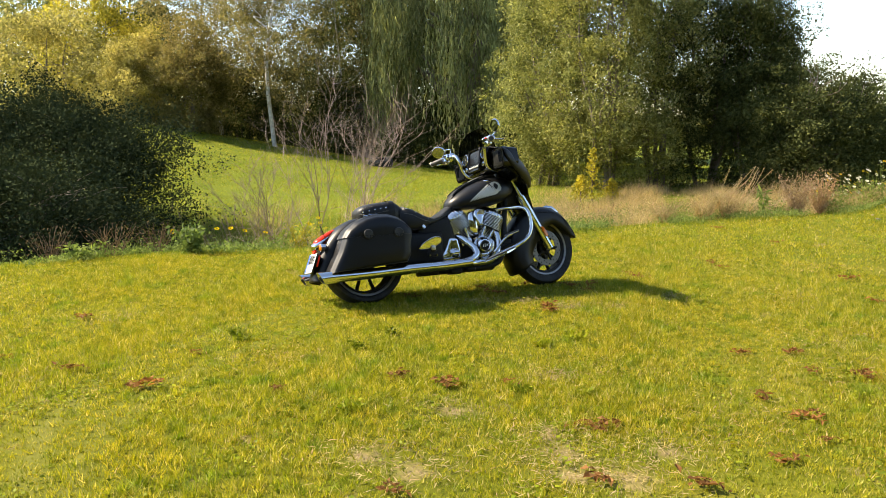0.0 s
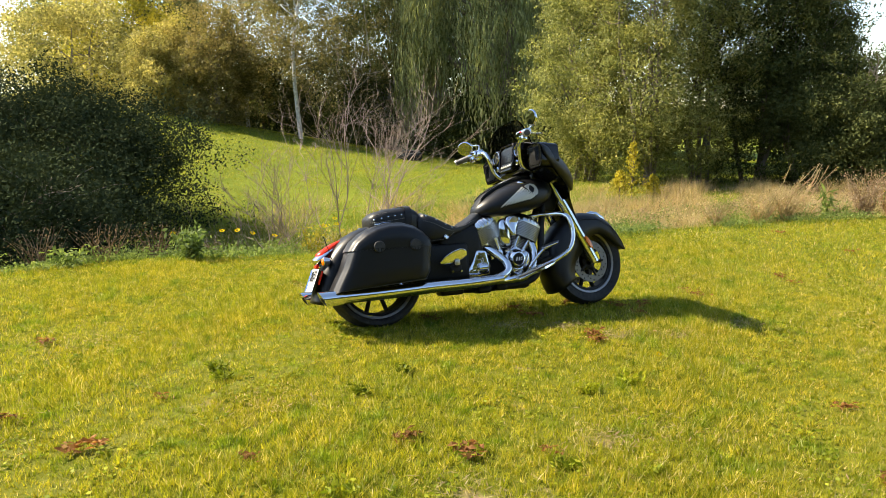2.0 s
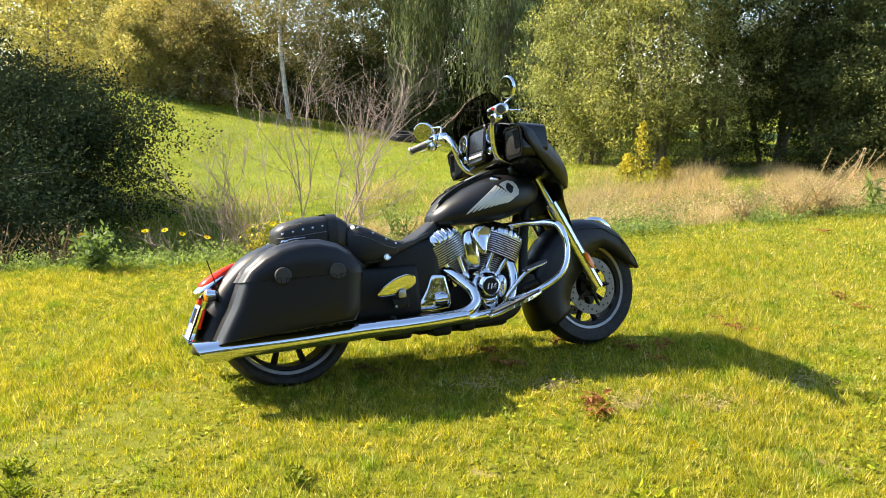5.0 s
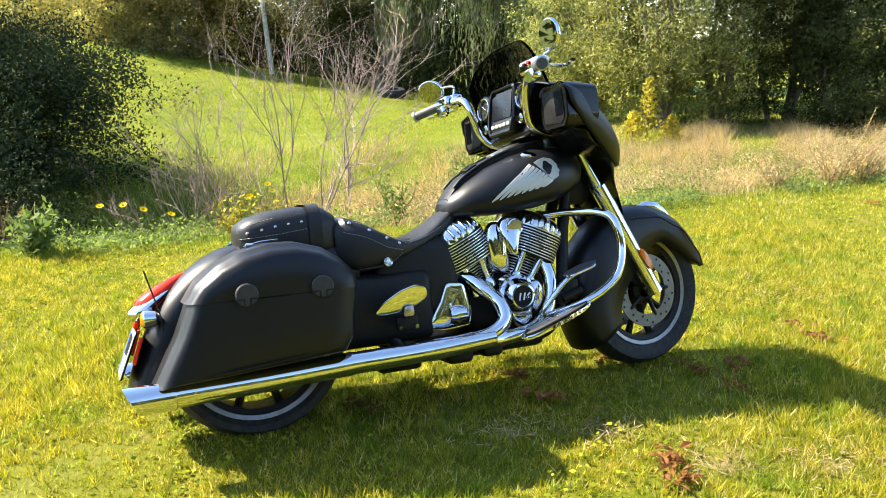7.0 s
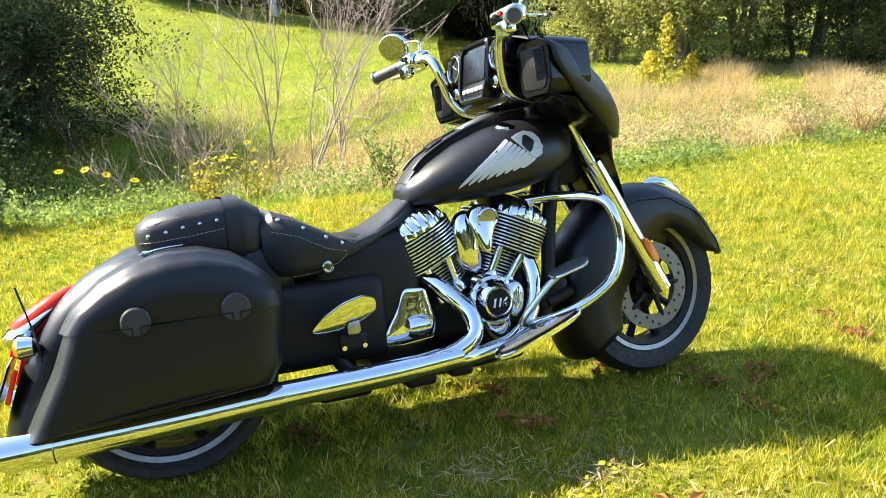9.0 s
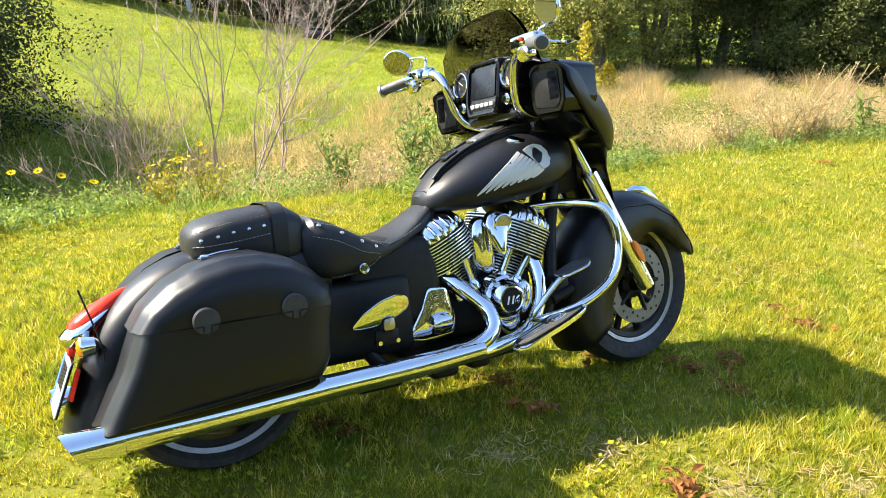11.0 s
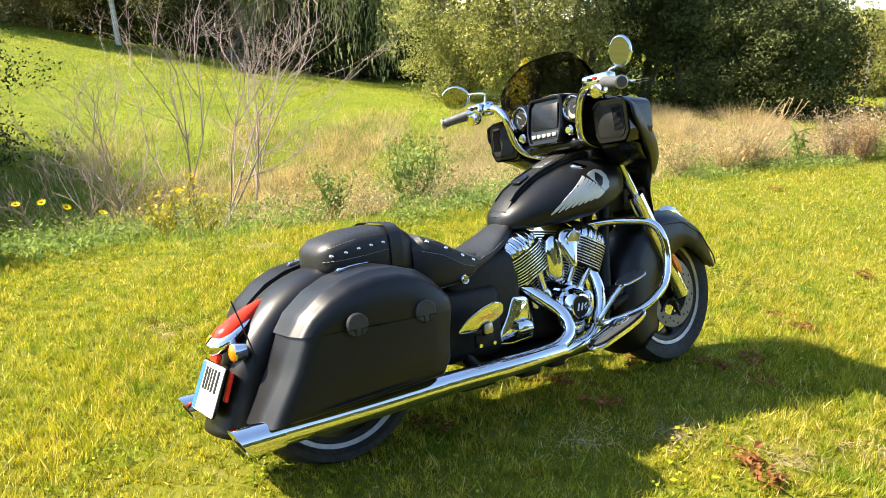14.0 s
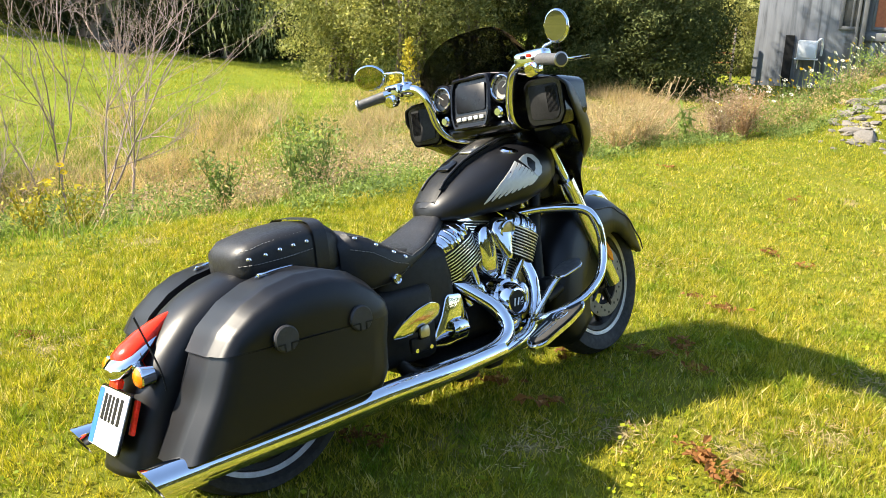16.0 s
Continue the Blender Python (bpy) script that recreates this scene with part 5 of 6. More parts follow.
PILLION = [(-0.005, 0.044, 0.655, 0.69, 0.0), (0.005, 0.091, 0.632, 0.715, 0.004), (0.04, 0.122, 0.618, 0.735, 0.008), (0.12, 0.132, 0.606, 0.75, 0.012),
           (0.22, 0.135, 0.598, 0.758, 0.012), (0.3, 0.131, 0.594, 0.75, 0.01), (0.335, 0.113, 0.6, 0.73, 0.006), (0.345, 0.078, 0.61, 0.7, 0)]
seat = part("pillion_seat", seat_loft(PILLION), M["leather"], bike, "studded black leather pillion seat")
bm = bmesh.new()
rings = []
for x in (0.235, 0.28):
    rings.append([Vector((x, 0.14 * math.copysign(abs(math.cos(a)) ** 0.45, math.cos(a)), 0.678 + 0.096 * math.copysign(abs(math.sin(a)) ** 0.6, math.sin(a)))) for a in (2 * math.pi * k / 32 for k in range(32))])
skin(bm, rings, cap=False)
part("strap", bm, M["leather"], seat, "black leather strap across the pillion seat")
RIDER = [(0.325, 0.126, 0.56, 0.7, 0.0), (0.36, 0.155, 0.525, 0.722, 0.0), (0.42, 0.168, 0.515, 0.705, -0.008), (0.48, 0.172, 0.525, 0.672, -0.014), (0.54, 0.168, 0.545, 0.636, -0.012), (0.6, 0.151, 0.57, 0.618, -0.006), (0.66, 0.126, 0.59, 0.63, 0.002),
         (0.72, 0.101, 0.615, 0.662, 0.008), (0.78, 0.076, 0.645, 0.7, 0.012), (0.815, 0.055, 0.67, 0.715, 0.008), (0.825, 0.034, 0.68, 0.71, 0)]
rider = part("rider_seat", seat_loft(RIDER), M["leather"], bike, "black leather rider seat with studs and pale stitching")


def seat_side(table, x, w):
    """Half width of a seat at a station and height."""
    cols = list(zip(*table))
    hw, lo, hi = (float(np.interp(x, cols[0], cols[k])) for k in (1, 2, 3))
    mid = (lo + hi) / 2
    if w > mid:
        s = min(1.0, (w - mid) / (hi - mid)) ** (1 / 0.54)
        return hw * max(0.02, 1 - s * s) ** 0.21
    s = min(1.0, (mid - w) / (mid - lo)) ** 2
    return hw * max(0.02, 1 - s * s) ** 0.175


def stud_row(table, spots, parent, r=0.0075):
    for x, w in spots:
        for s in (-1, 1):
            bm = bmesh.new()
            v = seat_side(table, x, w)
            lathe(bm, [(0.0005, 0.006), (r * 0.6, 0.005), (r, 0.0), (r, -0.004)], (x, s * v, w), (0, s, 0.25), 12, closed=False)
            part("stud", bm, M["chrome"], parent)


def seam(table, spots, parent, r=0.0011):
    for s in (-1, 1):
        for (x0, w0), (x1, w1) in zip(spots, spots[1:]):
            n = max(1, int(math.hypot(x1 - x0, w1 - w0) / 0.011))
            bm = bmesh.new()
            for k in range(n):
                a, b = (k + 0.1) / n, (k + 0.75) / n
                pa, pb = ((x0 + (x1 - x0) * t, w0 + (w1 - w0) * t) for t in (a, b))
                tube(bm, [(pa[0], s * (seat_side(table, *pa) + 0.001), pa[1]), (pb[0], s * (seat_side(table, *pb) + 0.001), pb[1])], r, 5, 1)
            part("stitching", bm, M["thread"], parent)


stud_row(PILLION, [(0.03, 0.69), (0.075, 0.697), (0.12, 0.705), (0.165, 0.71), (0.21, 0.714)], seat)
seam(PILLION, [(0.004, 0.672), (0.06, 0.674), (0.14, 0.68), (0.23, 0.69)], seat)
seam(PILLION, [(0.015, 0.712), (0.07, 0.727), (0.14, 0.738), (0.23, 0.744)], seat)
stud_row(RIDER, [(0.375, 0.695), (0.44, 0.665), (0.5, 0.632), (0.545, 0.61)], rider)
seam(RIDER, [(0.35, 0.665), (0.42, 0.645), (0.5, 0.6), (0.56, 0.585)], rider)
seam(RIDER, [(0.35, 0.71), (0.42, 0.69), (0.5, 0.652), (0.58, 0.606)], rider)
seam(RIDER, [(0.4, 0.53), (0.48, 0.535), (0.53, 0.555), (0.56, 0.58)], rider)
seam(RIDER, [(0.58, 0.606), (0.66, 0.622), (0.74, 0.655)], rider)
for s in (-1, 1):
    bm = bmesh.new()
    lathe(bm, [(0.0005, 0.008), (0.009, 0.008), (0.012, 0.003), (0.016, 0.007), (0.019, 0.0), (0.019, -0.006)], (0.494, s * 0.174, 0.549), (0, s, 0.1), 24, closed=False)
    part("concho", bm, M["chrome"], rider, "round chrome concho")


TANK = [(0.775, 0.044, 0.69, 0.735), (0.80, 0.088, 0.68, 0.765), (0.86, 0.130, 0.675, 0.81), (0.95, 0.163, 0.675, 0.86), (1.05, 0.185, 0.68, 0.9), (1.15, 0.192, 0.69, 0.925), (1.25, 0.176, 0.715, 0.93), (1.32, 0.145, 0.75, 0.915), (1.36, 0.088, 0.79, 0.88)]


def tank():
    rings = []
    for x, hw, lo, hi in TANK:
        mid = lo + (hi - lo) * 0.42
        ring = []
        for k in range(36):
            a = 2 * math.pi * k / 36
            c, s = math.cos(a), math.sin(a)
            ring.append(Vector((x, hw * math.copysign(abs(c) ** 0.75, c), mid + ((hi - mid) if s > 0 else (mid - lo)) * math.copysign(abs(s) ** (0.85 if s > 0 else 0.6), s))))
        rings.append(ring)
    bm = bmesh.new()
    skin(bm, rings)
    return part("fuel_tank", bm, M["satin_black"], bike, "teardrop matt black fuel tank with a silver wing emblem")


fuel_tank = tank()


def tank_side(x, w):
    cols = list(zip(*TANK))
    hw, lo, hi = (float(np.interp(x, cols[0], cols[k])) for k in (1, 2, 3))
    mid = lo + (hi - lo) * 0.42
    if w > mid:
        s = min(0.999, (w - mid) / (hi - mid)) ** (1 / 0.85)
    else:
        s = min(0.999, (mid - w) / (mid - lo)) ** (1 / 0.6)
    return hw * (1 - s * s) ** 0.375


for s in (-1, 1):
    emblem = new("tank_emblem")
    emblem.parent = fuel_tank
    emblem["label"] = "silver feathered wing emblem"
    for k in range(8):
        t = k / 7
        a = Vector((0.925, 0.726)).lerp(Vector((1.12, 0.768)), t)
        b = Vector((1.09, 0.856)).lerp(Vector((1.17, 0.795)), t)
        d = (b - a).normalized()
        q = Vector((-d.y, d.x))
        bm = bmesh.new()
        rows = []
        for u in (0, 0.12, 0.35, 0.6, 0.85, 1):
            c0 = a.lerp(b, u)
            hw = 0.0064 * (0.25, 0.75, 1, 1, 0.95, 0.8)[(0, 0.12, 0.35, 0.6, 0.85, 1).index(u)]
            rows.append([Vector((e.x, s * (tank_side(e.x, e.y) + lift), e.y)) for e, lift in ((c0 - q * hw, 0.0005), (c0 - q * hw, 0.0025), (c0 + q * hw, 0.0025), (c0 + q * hw, 0.0005))])
        skin(bm, rows)
        part("feather", bm, M["silver_print"], emblem)
    for shape in ([(1.125, 0.873), (1.15, 0.88), (1.178, 0.873), (1.194, 0.852), (1.196, 0.836), (1.203, 0.828), (1.197, 0.818), (1.197, 0.806), (1.186, 0.799), (1.172, 0.794), (1.164, 0.797), (1.14, 0.82), (1.12, 0.84), (1.104, 0.862)],):
        bm = bmesh.new()
        slab(bm, shape, lambda a, b, d, s=s: Vector((a, s * (tank_side(a, b) + 0.004 + d), b)), 0.002)
        part("emblem_shape", bm, M["silver_print"], emblem)

bm = bmesh.new()
rings = []
for x, hw, w in [(0.79, 0.05, 0.742), (0.82, 0.052, 0.778), (0.86, 0.05, 0.815), (0.95, 0.045, 0.866), (1.05, 0.055, 0.906), (1.15, 0.06, 0.933), (1.25, 0.06, 0.938), (1.3, 0.05, 0.928)]:
    rings.append([Vector((x, v, w + h)) for v, h in ((-hw, -0.02), (-hw, 0.006), (-hw * 0.8, 0.012), (hw * 0.8, 0.012), (hw, 0.006), (hw, -0.02))])
skin(bm, rings)
console = part("tank_console", bm, M["frame_black"], fuel_tank, "black leather-look tank console")
for s in (-1, 1):
    bm = bmesh.new()
    tube(bm, [(0.82, s * 0.05, 0.792), (0.86, s * 0.047, 0.828), (0.95, s * 0.043, 0.879), (1.05, s * 0.053, 0.919), (1.15, s * 0.058, 0.946), (1.25, s * 0.058, 0.951)], 0.005, 8, 4)
    part("console_bead", bm, M["leather"], console)
bm = bmesh.new()
slab(bm, rounded([(0.885, -0.03), (0.93, -0.036), (0.94, 0.0), (0.93, 0.036), (0.885, 0.03)], 0.008), lambda a, b, d: Vector((a, b, 0.849 + (a - 0.885) * 0.52 + d)), 0.008, 0.003)
part("console_latch", bm, M["gloss_black"], console)
bm = bmesh.new()
slab(bm, rounded([(1.0, -0.034), (1.12, -0.042), (1.12, 0.042), (1.0, 0.034)], 0.01), lambda a, b, d: Vector((a, b, 0.901 + (a - 1.0) * 0.36 + d)), 0.006, 0.002)
part("console_plate", bm, M["brushed"], console, "dull metal console plate")
for s in (-1, 1):
    bm = bmesh.new()
    lathe(bm, [(0.0005, -0.01), (0.034, -0.01), (0.036, 0.006), (0.03, 0.012), (0.0005, 0.014)], (1.12, s * 0.108, 0.892), (0, s * 0.3, 1), 28, closed=False)
    part("filler_cap", bm, M["chrome"], fuel_tank, "round chrome filler cap")

# engine
CRANK = Vector((0.985, 0, 0.24))
engine = new("engine")
engine.parent = bike
engine.location = (-0.006, 0.05, -0.004)
engine["label"] = "chrome and black finned V-twin engine"
for lean_deg, nm in ((-25, "rear_cylinder"), (25, "front_cylinder")):
    m = Matrix.Translation(CRANK) @ Matrix.Rotation(radians(lean_deg), 4, "Y")
    bm = bmesh.new()
    lathe(bm, [(0.0005, 0.12), (0.08, 0.12), (0.08, 0.41), (0.0005, 0.41)], (0, 0, 0), (0, 0, 1), 24, closed=False)
    turn_bm(bm, m)
    cyl = part(nm, bm, M["frame_black"], engine)
    def outline(hw, hd):
        return [(hw * math.copysign(abs(math.cos(a)) ** 0.6, math.cos(a)), hd * math.copysign(abs(math.sin(a)) ** 0.6, math.sin(a)) - 0.01) for a in (2 * math.pi * j / 28 for j in range(28))]
    bm = bmesh.new()
    slab(bm, outline(0.105, 0.168), lambda a, b, d: Vector((a, b, 0.3 + d)), 0.105)
    slab(bm, outline(0.075, 0.11), lambda a, b, d: Vector((a, b, 0.19 + d)), 0.11)
    turn_bm(bm, m)
    part("fin_core", bm, M["ink"], cyl)
    for k in range(19):
        h = 0.205 + k * 0.0108
        bm = bmesh.new()
        slab(bm, outline(0.116, 0.18) if k > 8 else outline(0.083, 0.122), lambda a, b, d, h=h: Vector((a, b, h + d)), 0.0042)
        turn_bm(bm, m)
        fin = part("fin", bm, M["frame_black"], cyl)
        fin.data.materials.append(M["fin_edge"])
        axis = m.to_3x3() @ Vector((0, 0, 1))
        for poly in fin.data.polygons:
            poly.material_index = int(abs(poly.normal.dot(axis)) < 0.5)
    bm = bmesh.new()
    rings = []
    for h, s in ((0.403, 0.92), (0.406, 1.0), (0.42, 1.0), (0.443, 0.94), (0.464, 0.77), (0.475, 0.5), (0.478, 0.2)):
        rings.append([Vector((0.105 * s * math.copysign(abs(math.cos(a)) ** 0.7, math.cos(a)), -0.01 + 0.17 * s * math.copysign(abs(math.sin(a)) ** 0.7, math.sin(a)), h)) for a in (2 * math.pi * j / 32 for j in range(32))])
    skin(bm, rings)
    turn_bm(bm, m)
    rock = part("rocker_cover", bm, M["chrome"], cyl, "domed chrome rocker cover")
    for k in range(7):
        bm = bmesh.new()
        x = -0.084 + k * 0.028
        e = max(0.0, 1 - (x / 0.112) ** 2) ** 0.5
        tube(bm, [(x, -0.01 - 0.172 * (0.4 + 0.6 * e), 0.409), (x, -0.01 - 0.168 * (0.35 + 0.65 * e), 0.42 + 0.014 * e), (x, -0.01 - 0.13 * e, 0.423 + 0.036 * e), (x, -0.07, 0.425 + 0.044 * e), (x, 0.03, 0.426 + 0.046 * e), (x, 0.12 * e, 0.423 + 0.03 * e)], 0.0068, 8, 4)
        turn_bm(bm, m)
        part("rocker_rib", bm, M["chrome"], cyl)
    for dx in (-0.045, 0.035):
        bm = bmesh.new()
        tube(bm, [(dx, -0.155, 0.31), (dx * 0.8 - 0.01, -0.15, 0.2)], 0.0135, 12, 1)
        lathe(bm, [(0.013, 0.185), (0.024, 0.185), (0.024, 0.205), (0.018, 0.22), (0.013, 0.22)], (dx * 0.8 - 0.01, -0.15, 0), (0, 0, 1), 16)
        turn_bm(bm, m)
        part("pushrod_tube", bm, M["chrome"], cyl)
bm = bmesh.new()
box(bm, (1.0, 0, 0.35), (0.36, 0.26, 0.22), 0.05, segs=3)
box(bm, (0.78, 0, 0.38), (0.24, 0.24, 0.2), 0.04, segs=3)
part("crankcase", bm, M["frame_black"], engine)
CAM = Vector((1.012, -0.19, 0.372))
bm = bmesh.new()
lathe(bm, [(0.0005, -0.05), (0.038, -0.05), (0.042, -0.055), (0.048, -0.054), (0.062, -0.038), (0.068, -0.012), (0.078, -0.006), (0.08, 0.05)], CAM, (0, 1, 0), 40, closed=False)
cover = part("cam_cover", bm, M["chrome"], engine, "round chrome cam cover")
for lobe in ([(0.93, 0.395), (0.94, 0.33), (0.965, 0.29), (1.0, 0.31), (0.99, 0.41), (0.95, 0.42)], [(1.04, 0.33), (1.085, 0.3), (1.115, 0.34), (1.12, 0.4), (1.09, 0.43), (1.05, 0.41)], [(0.965, 0.33), (0.98, 0.27), (1.015, 0.232), (1.05, 0.245), (1.07, 0.3), (1.06, 0.34)]):
    bm = bmesh.new()
    dome(bm, rounded(lobe, 0.018), lambda a, b, d: Vector((a, -0.165 - d, b)), 0.05, 0.6)
    part("cover_lobe", bm, M["chrome"], cover)
for k in range(7):
    q = radians(20 + 51 * k)
    bm = bmesh.new()
    lathe(bm, [(0.0005, -0.012), (0.006, -0.012), (0.0075, -0.008), (0.0075, 0.01)], CAM + Vector((math.cos(q) * 0.074, 0, math.sin(q) * 0.074)), (0, 1, 0), 10, closed=False)
    part("bolt", bm, M["chrome"], cover)
bm = bmesh.new()
lathe(bm, [(0.0005, -0.052), (0.037, -0.052), (0.039, -0.049)], CAM, (0, 1, 0), 32, closed=False)
part("cover_badge", bm, M["ink"], cover, "black round badge")
font = bpy.data.curves.new("badge", "FONT")
font.body, font.size, font.extrude, font.offset, font.align_x, font.align_y, font.shear = "116", 0.036, 0.001, 0.0012, "CENTER", "CENTER", 0.25
tmp = bpy.data.objects.new("badge_number", font)
badge = new("badge_number", bpy.data.meshes.new_from_object(tmp))
bpy.data.objects.remove(tmp)
badge.data.materials.append(M["white_plate"])
badge.parent = cover
badge.matrix_local = pose(CAM.x, CAM.y - 0.0535, CAM.z - 0.002, 90, 0, 0)
INT = lambda a, b, d: Vector((a, -0.2 - d - (0.63 - b) * 0.35, b))
drop = [(0.99 + dx, 0.6 + dz) for dx, dz in ((-0.012, -0.07), (0.005, -0.07), (0.026, -0.015), (0.05, 0.02), (0.05, 0.05), (0.03, 0.072), (0.0, 0.076), (-0.028, 0.065), (-0.045, 0.035), (-0.035, -0.01))]
bm = bmesh.new()
dome(bm, rounded(drop, 0.012), INT, 0.035, 0.5)
intake = part("intake_cover", bm, M["chrome"], engine, "teardrop chrome intake cover")
bm = bmesh.new()
dome(bm, rounded([(0.915, 0.5), (0.945, 0.47), (0.985, 0.46), (0.995, 0.5), (0.985, 0.6), (0.965, 0.66), (0.925, 0.65), (0.905, 0.6)], 0.02), lambda a, b, d: Vector((a, -0.15 - d, b)), 0.05, 0.5)
part("intake_back", bm, M["chrome"], intake)
bm = bmesh.new()
lathe(bm, [(0.029, 0.0), (0.034, 0.002), (0.035, -0.006), (0.031, -0.01), (0.028, -0.006)], INT(1.0, 0.632, 0.034), (0.0, 1, 0.2), 32)
part("badge_ring", bm, M["chrome"], intake)
bm = bmesh.new()
lathe(bm, [(0.0005, -0.006), (0.015, -0.005), (0.029, -0.002), (0.029, 0.012)], INT(1.0, 0.632, 0.034), (0.0, 1, 0.2), 28, closed=False)
part("intake_badge", bm, M["brushed"], intake, "round silver badge")
bm = bmesh.new()
box(bm, (1.235, -0.17, 0.37), (0.07, 0.09, 0.08), 0.012)
box(bm, (1.2, -0.19, 0.345), (0.06, 0.05, 0.05), 0.01)
lathe(bm, [(0.0005, 0), (0.018, 0), (0.018, 0.09), (0.0005, 0.09)], (1.19, -0.215, 0.34), (1, 0, 0.3), 16, closed=False)
part("brake_cylinder", bm, M["frame_black"], engine)


# exhaust
def exhaust(s):
    P = lambda x, z: (x, s * 0.258, z - 0.008)
    root = new("exhaust")
    root.parent = bike
    root["label"] = "long chrome exhaust pipe"
    bm = bmesh.new()
    tube(bm, [(0.81, s * 0.085, 0.466), (0.855, s * 0.145, 0.416), (0.9, s * 0.2, 0.355), (0.895, s * 0.238, 0.294), (0.825, s * 0.252, 0.256), P(0.7, 0.25)], 0.0275, 18, 6)
    tube(bm, [(1.15, s * 0.075, 0.515), (1.16, s * 0.125, 0.415), (1.13, s * 0.155, 0.315), (1.04, s * 0.195, 0.245), (0.9, s * 0.24, 0.234), P(0.78, 0.24)], 0.025, 18, 6)
    part("header_pipe", bm, M["chrome"], root)
    bm = bmesh.new()
    tube(bm, [P(0.84, 0.252), P(0.6, 0.24), P(0.3, 0.236)], [0.031, 0.036, 0.038], 24, 4)
    part("pipe_shield", bm, M["chrome"], root)
    bm = bmesh.new()
    tube(bm, [P(0.31, 0.236), P(0.0, 0.226), P(-0.26, 0.222)], [0.0395, 0.04, 0.041], 24, 4)
    part("silencer", bm, M["chrome"], root)
    bm = bmesh.new()
    a, b = Vector(P(-0.258, 0.222)), Vector(P(-0.388, 0.22))
    rings = []
    d = (b - a).normalized()
    up, sd = Vector((-d.z, 0, d.x)), Vector((0, 1, 0))
    if up.z < 0:
        up = -up
    for t, r in ((0, 0.0435), (0.015, 0.0465), (1, 0.0465), (1, 0.041), (0.2, 0.039)):
        ring = []
        for k in range(28):
            q = 2 * math.pi * k / 28
            cut = 0.024 * math.sin(q) * (t == 1)
            ring.append(a.lerp(b, t) - d * cut * -1 + (math.cos(q) * sd + math.sin(q) * up) * r)
        rings.append(ring)
    skin(bm, rings, cap=False)
    tip_ob = part("exhaust_tip", bm, M["chrome"], root, "slash-cut chrome exhaust tip")
    bm = bmesh.new()
    rings = []
    for t, r in ((0.1, 0.0395), (0.8, 0.0405), (0.8, 0.001)):
        rings.append([a.lerp(b, t) + (math.cos(2 * math.pi * k / 28) * sd + math.sin(2 * math.pi * k / 28) * up) * r for k in range(28)])
    skin(bm, rings, cap=False)
    part("pipe_bore", bm, M["frame_black"], tip_ob, "sooty black pipe bore")


exhaust(-1)
exhaust(1)

# frame, floorboards, guards
bm = bmesh.new()
for s in (-1, 1):
    tube(bm, [(1.35, s * 0.03, 0.9), (1.27, s * 0.06, 0.6), (1.2, s * 0.11, 0.3), (1.05, s * 0.13, 0.2), (0.6, s * 0.13, 0.2), (0.48, s * 0.12, 0.3)], 0.024, 12, 5)
box(bm, (0.62, 0, 0.47), (0.34, 0.26, 0.3), 0.05, segs=3)
box(bm, (0.46, 0, 0.38), (0.42, 0.3, 0.26), 0.04, segs=3)
box(bm, (1.35, 0, 0.82), (0.12, 0.14, 0.26), 0.03)
box(bm, (0.86, 0, 0.2), (0.5, 0.3, 0.07), 0.03)
for fx, fw, fz in ((0.5, 0.16, 0.196), (0.73, 0.1, 0.19), (0.86, 0.08, 0.198)):
    box(bm, (fx, -0.15, fz - 0.008), (fw, 0.12, 0.05), 0.018, segs=3)
part("frame", bm, M["frame_black"], bike)
for s in (-1, 1):
    board = new("floorboard")
    board.parent = bike
    shape = [(0.92, -0.02), (0.95, -0.055), (1.1, -0.06), (1.2, -0.045), (1.235, 0.0), (1.2, 0.045), (1.1, 0.05), (0.95, 0.03)]
    put_board = lambda lift, s=s: (lambda a, b, d: Vector((a, s * (0.295 - b), 0.236 + (a - 0.93) * 0.33 + d + lift)))
    bm = bmesh.new()
    slab(bm, rounded(shape, 0.03), put_board(-0.012), 0.016, 0.004)
    part("board_rim", bm, M["chrome"], board, "chrome floorboard edge")
    bm = bmesh.new()
    slab(bm, [(1.075 + (a - 1.075) * 0.9, b * 0.85) for a, b in rounded(shape, 0.03)], put_board(0.006), 0.005, 0.001)
    pad = part("board_pad", bm, M["rubber"], board, "black rubber floorboard pad with chrome inlay")
    pb_map = put_board(0.012)
    bm = bmesh.new()
    ring = oval(1.11, 0.0, 0.035, 0.022, 24)
    tube(bm, [pb_map(a, b, 0) for a, b in ring + ring[:1]], 0.0025, 6, 1)
    tube(bm, [pb_map(1.11 + (a - 1.11) * 0.55, b * 0.5, 0) for a, b in ring + ring[:1]], 0.002, 6, 1)
    part("inlay_ring", bm, M["chrome"], pad, "chrome oval inlay")
    for k in (-1, 0, 1):
        bm = bmesh.new()
        tube(bm, [pb_map(0.965, k * 0.014, 0), pb_map(1.06, k * 0.02, 0)], 0.0025, 6, 1)
        part("inlay_strip", bm, M["brushed"], pad)
    bm = bmesh.new()
    tube(bm, [(1.16, s * 0.04, 0.655), (1.27, s * 0.12, 0.662), (1.355, s * 0.23, 0.65), (1.383, s * 0.272, 0.595), (1.387, s * 0.287, 0.495), (1.337, s * 0.303, 0.403), (1.22, s * 0.302, 0.337), (1.11, s * 0.235, 0.292), (1.07, s * 0.12, 0.265)], 0.0165, 14, 6)
    part("crash_bar", bm, M["chrome"], bike, "chrome highway bar")
bm = bmesh.new()
